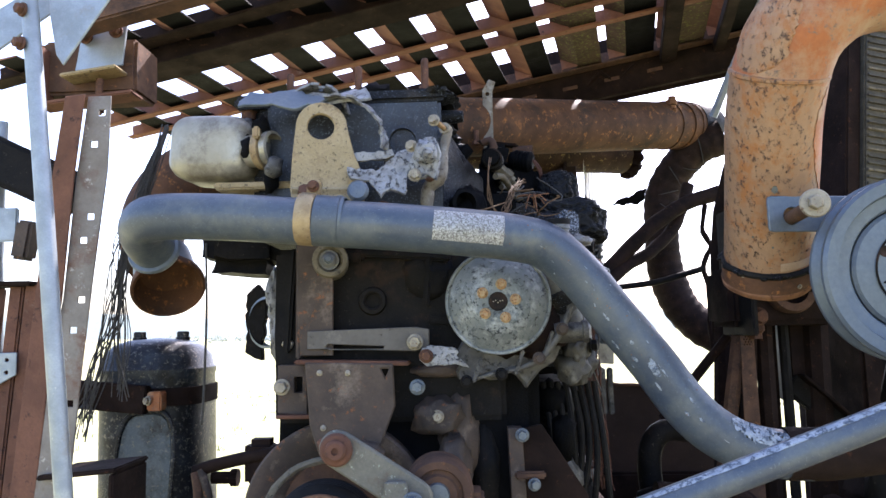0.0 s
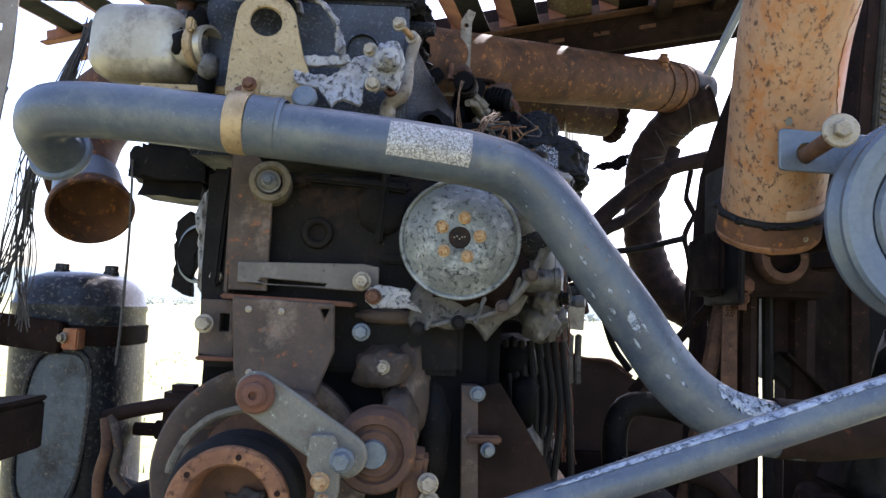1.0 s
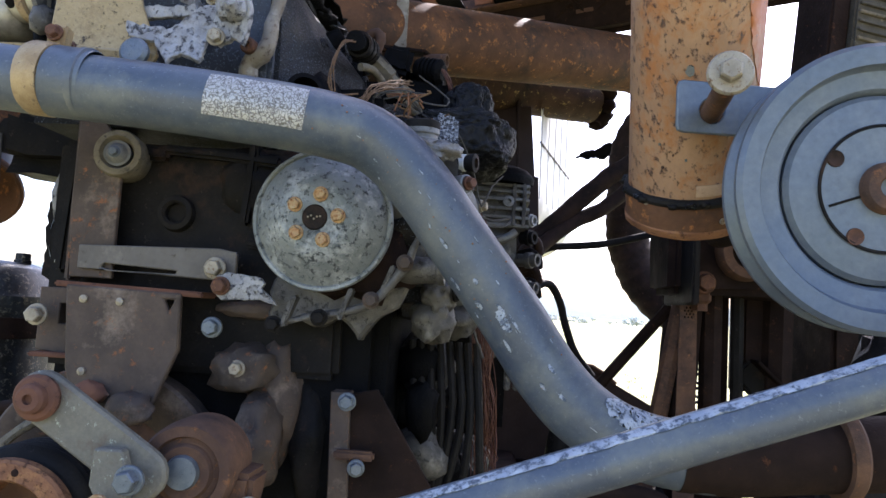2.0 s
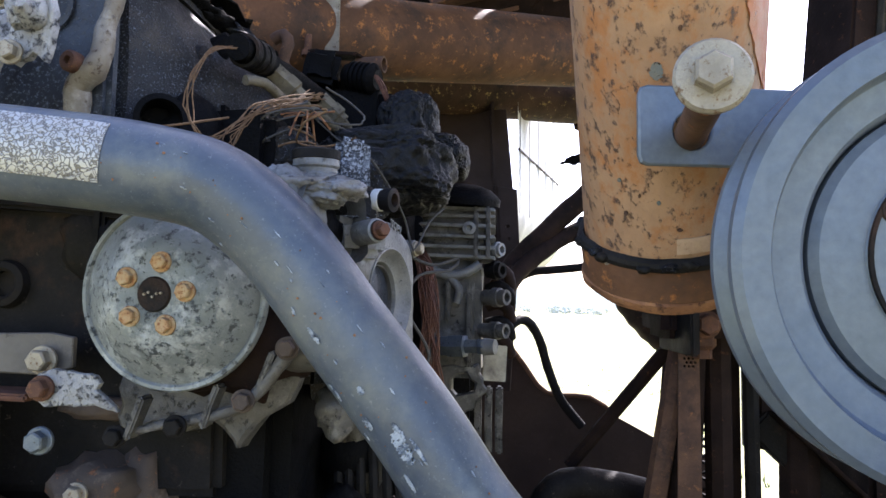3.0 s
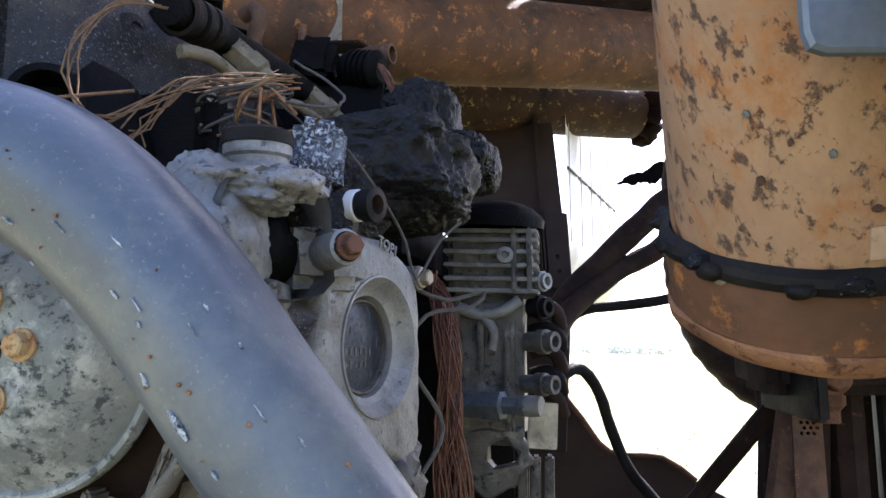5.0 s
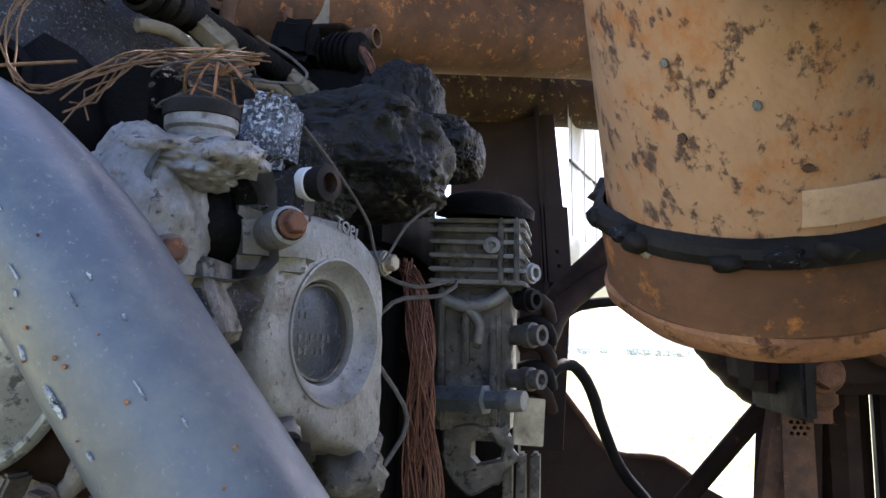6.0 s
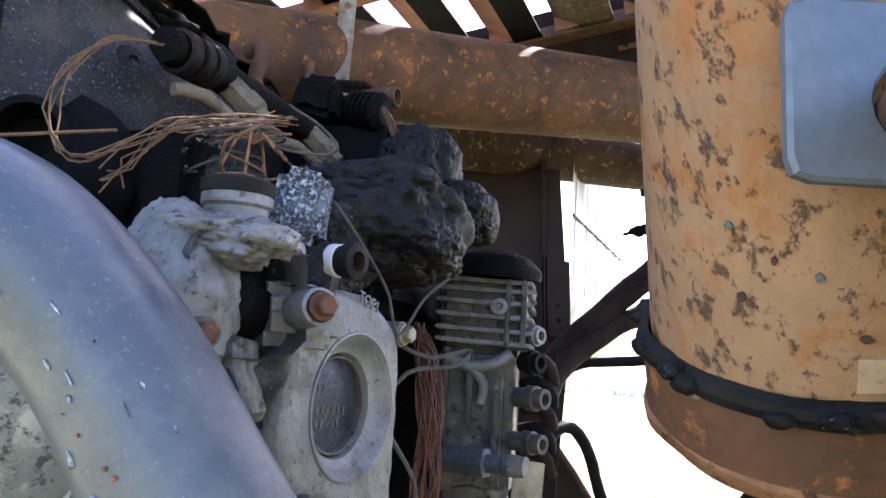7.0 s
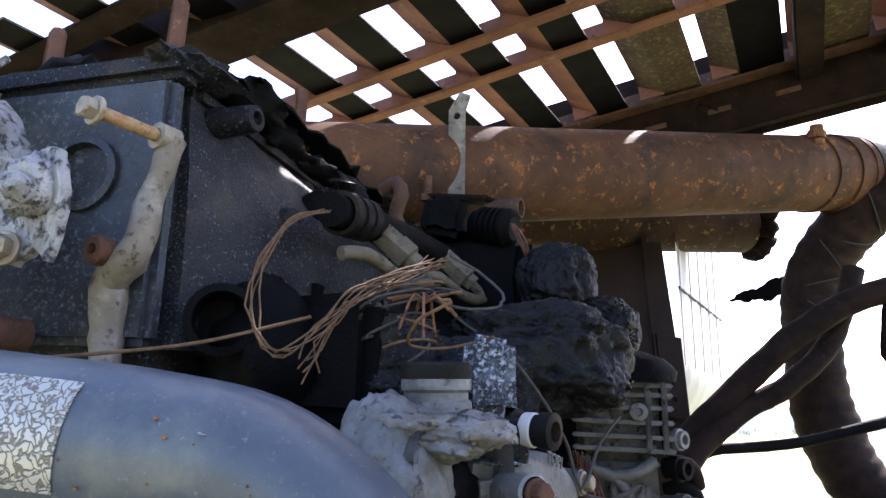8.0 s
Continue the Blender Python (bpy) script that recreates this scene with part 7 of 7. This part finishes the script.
def side_casting():
    t = thing("side_housing", "melted pale casting on the engine's side", "housing", (-0.3, 1.4, 1.6))
    lump("melt", (-0.30, 1.34, 1.66), (0.018, 0.03, 0.07), ALU_MELT, t, "", 0.4)
    lump("melt", (-0.29, 1.34, 1.60), (0.022, 0.03, 0.05), ALU_MELT, t, "", 0.4, seed=3)
    lathe("ring", [(0.045, 0), (0.05, 0.0), (0.05, 0.02), (0.045, 0.022)], (-0.33, 1.42, 1.625), (-0.5, -1, 0), GALV, t, "bright ring", 32)
    slab("ear", ragged([(-0.02, -0.06), (0.01, -0.08), (0.02, 0.05), (0.0, 0.07), (-0.02, 0.05)], 0.003, 0.01, 4), 0.02, front(-0.365, 1.42, 1.63), CAST_BLACK, t)
    u = thing("linkage", "rusty linkage rod with hanging strap beside the engine", "linkage", (-0.42, 1.35, 1.4))
    tube("rod", [(-0.48, 1.42, 1.345), (-0.43, 1.41, 1.36), (-0.36, 1.40, 1.375), (-0.28, 1.38, 1.39)], 0.012, RUST_DARK, u, "", 12)
    tube("strap", [(-0.475, 1.41, 1.345), (-0.465, 1.40, 1.30), (-0.475, 1.40, 1.25), (-0.47, 1.40, 1.18)], 0.009, RUST, u, "", 10)
    tube("strap", [(-0.465, 1.41, 1.35), (-0.445, 1.40, 1.30), (-0.45, 1.40, 1.26), (-0.425, 1.40, 1.23)], 0.008, CAST_RUST, u, "", 10)
    block("lug", (0.06, 0.05, 0.09), pose(-0.35, 1.42, 1.36), RUST_DARK, u, "", 0.012)
    lump("black_casting", (-0.42, 1.45, 1.17), (0.09, 0.08, 0.06), SOOT_AND_SHADE, u, "", 0.3)
    return t


side_casting()


# ---- right of the engine, low down and far back ----
def flex_duct():
    t = thing("flex_duct", "large scorched flexible duct hose with wire bands", "duct", (0.68, 2.35, 1.6))
    pts = [(0.87, 2.30, 2.20), (0.80, 2.32, 2.175), (0.735, 2.36, 2.11), (0.692, 2.38, 2.02), (0.682, 2.38, 1.90), (0.69, 2.38, 1.78), (0.722, 2.36, 1.67), (0.79, 2.33, 1.59), (0.88, 2.29, 1.545)]
    tube("hose", pts, 0.056, HOSE_BROWN, t, "", 32, 0.008, 0, 0.004, (0.034, 0.0015))
    line = spline(pts, 0.02)
    for k in range(3, 17, 3):
        d = line[k + 1] - line[k - 1]
        lathe("wire_band", [(0.056, -0.0015), (0.0595, -0.001), (0.0595, 0.001), (0.056, 0.0015)], line[k], Vector(d) + Vector((0.02 * (-1) ** k, 0, 0.01)), WIRE_GREY, t, "", 28)
    return t


flex_duct()


def hose(name, label, pts, r, material, rough=0.0):
    o = tube(name, pts, r, material, None, "", 14, 0.015, 0, rough)
    return tagged(o, label, "hose")


hose("rubber_hose", "thick scorched rubber hose rising beside the duct", [(0.385, 2.06, 1.68), (0.42, 2.1, 1.735), (0.50, 2.1, 1.815), (0.596, 2.1, 1.902), (0.69, 2.1, 1.957), (0.80, 2.1, 1.99)], 0.022, HOSE_BROWN, 0.003)
hose("rubber_hose", "second scorched hose crossing under the first", [(0.39, 2.02, 1.64), (0.42, 2.06, 1.705), (0.50, 2.1, 1.775), (0.58, 2.12, 1.82), (0.66, 2.14, 1.90), (0.71, 2.16, 2.02)], 0.018, HOSE_BROWN, 0.003)
hose("thin_hose", "thin black hose sagging across the gap", [(0.40, 2.08, 1.68), (0.45, 2.1, 1.712), (0.52, 2.1, 1.72), (0.60, 2.1, 1.732), (0.72, 2.1, 1.765)], 0.009, RUBBER, 0.001)
hose("thin_hose", "black hose looping down from the fittings", [(0.39, 1.86, 1.575), (0.41, 1.88, 1.61), (0.435, 1.90, 1.615), (0.46, 1.92, 1.58), (0.475, 1.93, 1.53), (0.50, 1.94, 1.47), (0.54, 1.95, 1.42)], 0.0085, RUBBER, 0.001)
hose("thin_hose", "knotted wire-bound hose hanging in front of the duct", [(0.735, 2.1, 1.95), (0.725, 2.1, 1.87), (0.745, 2.1, 1.83), (0.72, 2.1, 1.77), (0.735, 2.1, 1.70), (0.73, 2.1, 1.60), (0.74, 2.1, 1.50)], 0.007, RUST_DARK, 0.003)
for k in range(5):
    hose("pipe_stub", "short dark hose stub on the filter fittings", [(0.365, 1.84, 1.70 - 0.03 * k), (0.385, 1.83, 1.705 - 0.03 * k), (0.40, 1.83, 1.695 - 0.03 * k), (0.405, 1.84, 1.675 - 0.03 * k)], 0.010, CAST_BLACK if k % 2 else HOSE_BROWN, 0.002)
hose("bent_pipe", "dark bent steel pipe low behind the charge pipe", [(0.46, 1.72, 1.15), (0.45, 1.72, 1.26), (0.455, 1.72, 1.33), (0.49, 1.73, 1.365), (0.56, 1.75, 1.36), (0.66, 1.78, 1.335)], 0.026, CAST_BLACK, 0.002)
hose("rust_pipe", "rusty pipe running low across the frame", [(0.42, 1.55, 1.27), (0.52, 1.56, 1.265), (0.60, 1.57, 1.25), (0.66, 1.58, 1.18)], 0.02, RUST_DARK, 0.002)


def fragment_thing():
    o = slab("torn_flap", ragged([(-0.065, -0.015), (-0.04, 0.005), (-0.01, 0.012), (0.02, 0.03), (0.05, 0.04), (0.045, 0.0), (0.02, -0.016), (-0.01, -0.014), (-0.03, -0.018)], 0.0022, 0.006, 3), 0.008, front(0.612, 2.47, 2.035), SOOT_AND_SHADE, None, "", (), 0.001, 0.003)
    tagged(o, "torn black flap of burnt rubber hanging in the gap", "debris")
    p = bundle("flap_wire", "thin wire from which the flap hangs", [(0.655, 2.47, 2.07), (0.69, 2.42, 2.12), (0.72, 2.36, 2.17)], 0.0012, WIRE_GREY, count=1, seed=44)


fragment_thing()


def back_panels():
    t = thing("body_panel", "browned steel side panel behind the engine", "panel", (0.3, 2.3, 1.7))
    slab("sheet", [(-0.13, -0.42), (0.10, -0.42), (0.118, -0.10), (0.085, 0.26), (-0.13, 0.26)], 0.006, front(0.315, 2.30, 1.86), PANEL_BROWN, t)
    block("fold", (0.010, 0.02, 0.5), pose(0.375, 2.292, 1.94, 0, -3, 0), PANEL_BROWN, t)
    slab("edge_plate", [(-0.03, -0.09), (0.03, -0.10), (0.022, 0.06), (-0.035, 0.07)], 0.005, front(0.405, 2.285, 1.86), PANEL_BROWN, t, "", (circle(0.004, 0.0, -0.03, 8), circle(0.004, 0.004, -0.06, 8)))
    u = thing("hood_shell", "pale ribbed sheet metal hood curving away", "hood", (0.45, 2.6, 1.9))
    verts, faces = [], []
    n = 44
    prof = []
    for k in range(n + 1):
        s = k / n
        if s < 0.72:
            z = 2.30 - s / 0.72 * 0.42
            x = 0.0
        else:
            a = (s - 0.72) / 0.28 * radians(80)
            z = 1.88 - 0.14 * math.sin(a)
            x = -0.14 * (1 - math.cos(a))
        prof.append((x, z))
    m = 30
    for i in range(m + 1):
        y = 2.32 + 0.6 * i / m
        for x, z in prof:
            rib = 0.004 * max(0, math.cos(2 * math.pi * i / 5)) ** 8
            verts.append((0.425 + (y - 2.32) * 0.27 + x + rib, y, z - (2.3 - z) * 0.0))
    w = n + 1
    for i in range(m):
        for k in range(n):
            a = i * w + k
            faces.append((a, a + 1, a + w + 1, a + w))
    to_object("skin", verts, faces, SHEET_WHITE, u)
    block("seam", (0.004, 0.55, 0.006), pose(0.503, 2.6, 2.03, 0, 0, -15), PANEL_BROWN, u, "dark seam")
    for k in range(5):
        block("rib", (0.002, 0.002, 0.42), pose(0.436 + k * 0.028, 2.345 + k * 0.10, 2.08), GALV, u, "", 0.001)
    return t


back_panels()


def drive_column():
    t = thing("gear_column", "dark rusty gearbox and posts under the stack", "gearbox", (0.68, 1.65, 1.0))
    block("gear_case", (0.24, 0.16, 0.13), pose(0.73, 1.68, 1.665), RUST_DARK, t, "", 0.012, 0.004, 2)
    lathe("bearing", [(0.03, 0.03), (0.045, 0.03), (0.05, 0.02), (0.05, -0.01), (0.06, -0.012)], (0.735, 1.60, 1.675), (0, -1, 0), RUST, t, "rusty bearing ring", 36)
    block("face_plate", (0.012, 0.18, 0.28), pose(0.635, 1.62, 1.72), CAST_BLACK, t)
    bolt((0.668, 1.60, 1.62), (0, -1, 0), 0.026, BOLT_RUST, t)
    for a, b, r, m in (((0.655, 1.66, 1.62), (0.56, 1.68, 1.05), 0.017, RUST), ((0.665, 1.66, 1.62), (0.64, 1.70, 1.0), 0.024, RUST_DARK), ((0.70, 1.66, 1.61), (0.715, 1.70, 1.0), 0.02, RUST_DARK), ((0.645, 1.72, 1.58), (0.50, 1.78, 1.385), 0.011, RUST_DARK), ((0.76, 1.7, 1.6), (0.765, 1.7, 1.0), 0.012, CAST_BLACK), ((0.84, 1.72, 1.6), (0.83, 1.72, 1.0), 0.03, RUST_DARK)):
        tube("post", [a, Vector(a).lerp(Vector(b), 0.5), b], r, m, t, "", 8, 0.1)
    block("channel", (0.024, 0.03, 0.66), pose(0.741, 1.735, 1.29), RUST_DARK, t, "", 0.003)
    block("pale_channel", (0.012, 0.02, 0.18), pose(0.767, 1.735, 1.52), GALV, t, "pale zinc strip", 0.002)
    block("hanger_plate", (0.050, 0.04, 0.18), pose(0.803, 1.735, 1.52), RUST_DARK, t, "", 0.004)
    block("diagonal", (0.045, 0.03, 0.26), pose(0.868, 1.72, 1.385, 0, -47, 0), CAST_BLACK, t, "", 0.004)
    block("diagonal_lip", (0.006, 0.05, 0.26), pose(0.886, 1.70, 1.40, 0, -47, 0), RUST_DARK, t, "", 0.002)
    return t


drive_column()


def perforated_leg():
    t = thing("perforated_leg", "rusty leg with a perforated patch under the gearbox", "leg", (0.66, 1.64, 1.0))
    holes = [circle(0.0022, -0.006 + 0.006 * (k % 3) + 0.003 * ((k // 3) % 2), 0.10 + 0.0055 * (k // 3), 6) for k in range(18)]
    slab("plate", [(-0.022, -0.50), (0.020, -0.50), (0.014, 0.16), (-0.014, 0.16)], 0.004, front(0.652, 1.628, 1.46), RUST, t, "", holes, 0.0)
    lathe("foot_bolt", [(0.02, 0), (0.02, 0.012), (0.014, 0.018), (0.014, 0.03), (0, 0.03)], (0.668, 1.62, 1.602), (0, 0, -1), BOLT_RUST, t, "", 6)
    return t


perforated_leg()


def spring_thing():
    pts = []
    for k in range(90):
        a = k * 0.7
        pts.append((0.745 + 0.012 * math.cos(a), 1.9 + 0.012 * math.sin(a), 1.22 + k * 0.0032))
    o = tube("coil_spring", pts, 0.003, CAST_BLACK, None, "", 6, 0.02)
    tagged(o, "black coil spring standing behind the posts", "spring")


spring_thing()


def radiator():
    t = thing("radiator", "dirty radiator core seen edge-on behind the stack", "radiator", (0.9, 1.5, 1.5))
    block("core", (0.30, 0.06, 0.60), pose(0.93, 1.42, 1.99, 0, 6, 14), MESH, t, "dusty finned core", 0.003)
    for k in range(44):
        block("fin", (0.29, 0.004, 0.005), pose(0.93, 1.42, 1.99, 0, 6, 14) @ Matrix.Translation((0, -0.0315, -0.28 + k * 0.013)), CLOTH_TAN if k % 3 == 0 else MESH, t, "", 0.001)
    block("frame", (0.03, 0.08, 0.70), pose(0.765, 1.40, 1.99, 0, 6, 14), RUST_DARK, t)
    u = thing("dark_post", "dark diagonal frame post behind the stack", "post", (0.72, 1.9, 1.4))
    tube("post", [(0.735, 2.0, 1.55), (0.74, 1.95, 1.9), (0.80, 1.80, 2.2), (0.86, 1.7, 2.5)], 0.035, RUST_DARK, u, "", 8, 0.1)
    tube("post", [(0.66, 1.9, 1.0), (0.70, 1.95, 1.4), (0.735, 2.0, 1.7)], 0.022, RUST_DARK, u, "", 8, 0.1)
    tube("brace", [(0.74, 2.0, 2.18), (0.79, 1.93, 2.32), (0.86, 1.85, 2.5)], 0.012, GALV, u, "pale brace strip", 6, 0.1)
    return t


radiator()


def lower_frame():
    t = thing("chassis_frame", "dark rusty chassis frame members under the engine", "chassis", (0.3, 1.6, 0.2))
    block("front_member", (1.6, 0.10, 0.14), pose(0.2, 1.50, 1.05), RUST_DARK, t, "", 0.008)
    block("long_member", (0.10, 1.2, 0.16), pose(0.36, 2.0, 1.06), RUST_DARK, t, "", 0.008)
    slab("side_plate", [(0.22, 0.98), (1.02, 0.98), (0.95, 1.25), (0.822, 1.289), (0.698, 1.354), (0.628, 1.402), (0.515, 1.412), (0.397, 1.560), (0.22, 1.70)], 0.008, front(0.0, 2.52, 0.0), PANEL_BROWN, t, "brown frame plate with a cut corner")
    tube("plate_lip", [(0.397, 2.51, 1.562), (0.455, 2.51, 1.486), (0.515, 2.51, 1.414), (0.628, 2.51, 1.404), (0.698, 2.51, 1.356)], 0.006, RUST, t, "", 8, 0.03)
    for x, y in ((-0.6, 1.5), (1.0, 1.5), (0.36, 2.55), (-0.3, 2.0)):
        block("leg", (0.10, 0.10, 1.06), pose(x, y, 0.5), RUST_DARK, t, "", 0.006)
    block("rear_member", (1.5, 0.1, 0.14), pose(0.3, 2.55, 1.05), RUST_DARK, t, "", 0.008)
    # unseen pan, added to block light bounced up from the ground
    block("bounce_blocking_pan", (1.7, 1.3, 0.01), pose(0.2, 1.95, 0.985), RUST_DARK, t, "", 0.002)
    w = thing("gear_housing", "dark oily gear housing under the belt pulley", "gearbox", (1.05, 1.8, 1.0))
    block("case", (0.46, 0.30, 0.70), pose(1.20, 1.88, 1.33), SOOT_AND_SHADE, w, "", 0.02, 0.006, 2)
    block("flange", (0.05, 0.34, 0.72), pose(0.96, 1.88, 1.33), RUST_DARK, w, "", 0.008)
    block("foot", (0.40, 0.3, 0.14), pose(1.10, 1.62, 1.2, 0, 24, 0), RUST_DARK, w, "", 0.01)
    lump("casting", (0.87, 1.50, 1.30), (0.05, 0.04, 0.10), CAST_BLACK, w, "", 0.3)
    lump("casting", (0.93, 1.45, 1.48), (0.09, 0.06, 0.09), CAST_BLACK, w, "", 0.3, seed=3)
    u = thing("sump_clutter", "black oily castings low under the engine", "engine part", (0.2, 1.4, 1.15))
    rnd = random.Random(6)
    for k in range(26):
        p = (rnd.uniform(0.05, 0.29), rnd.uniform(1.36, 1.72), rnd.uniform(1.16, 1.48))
        lump("casting", p, (rnd.uniform(0.02, 0.055),) * 2 + (rnd.uniform(0.03, 0.07),), (SOOT_AND_SHADE, CAST_BLACK, SOOT_AND_SHADE, ALU_DIRTY)[k % 4], u, "", 0.35, 2, 2.5, k)
    for k in range(8):
        x = 0.19 + 0.014 * k
        tube("oil_hose", [(x, 1.45, 1.5), (x + 0.01, 1.42, 1.38), (x + 0.03 * math.sin(k), 1.42, 1.2)], 0.006, RUBBER, u, "", 8, 0.03)
    for k in range(12):
        p = (rnd.uniform(0.42, 0.85), rnd.uniform(1.4, 1.75), rnd.uniform(1.10, 1.24))
        lump("casting", p, (rnd.uniform(0.03, 0.07),) * 2 + (rnd.uniform(0.02, 0.05),), (SOOT_AND_SHADE, CAST_BLACK, RUST_DARK)[k % 3], u, "", 0.35, 2, 2.5, k + 40)
    return t


lower_frame()
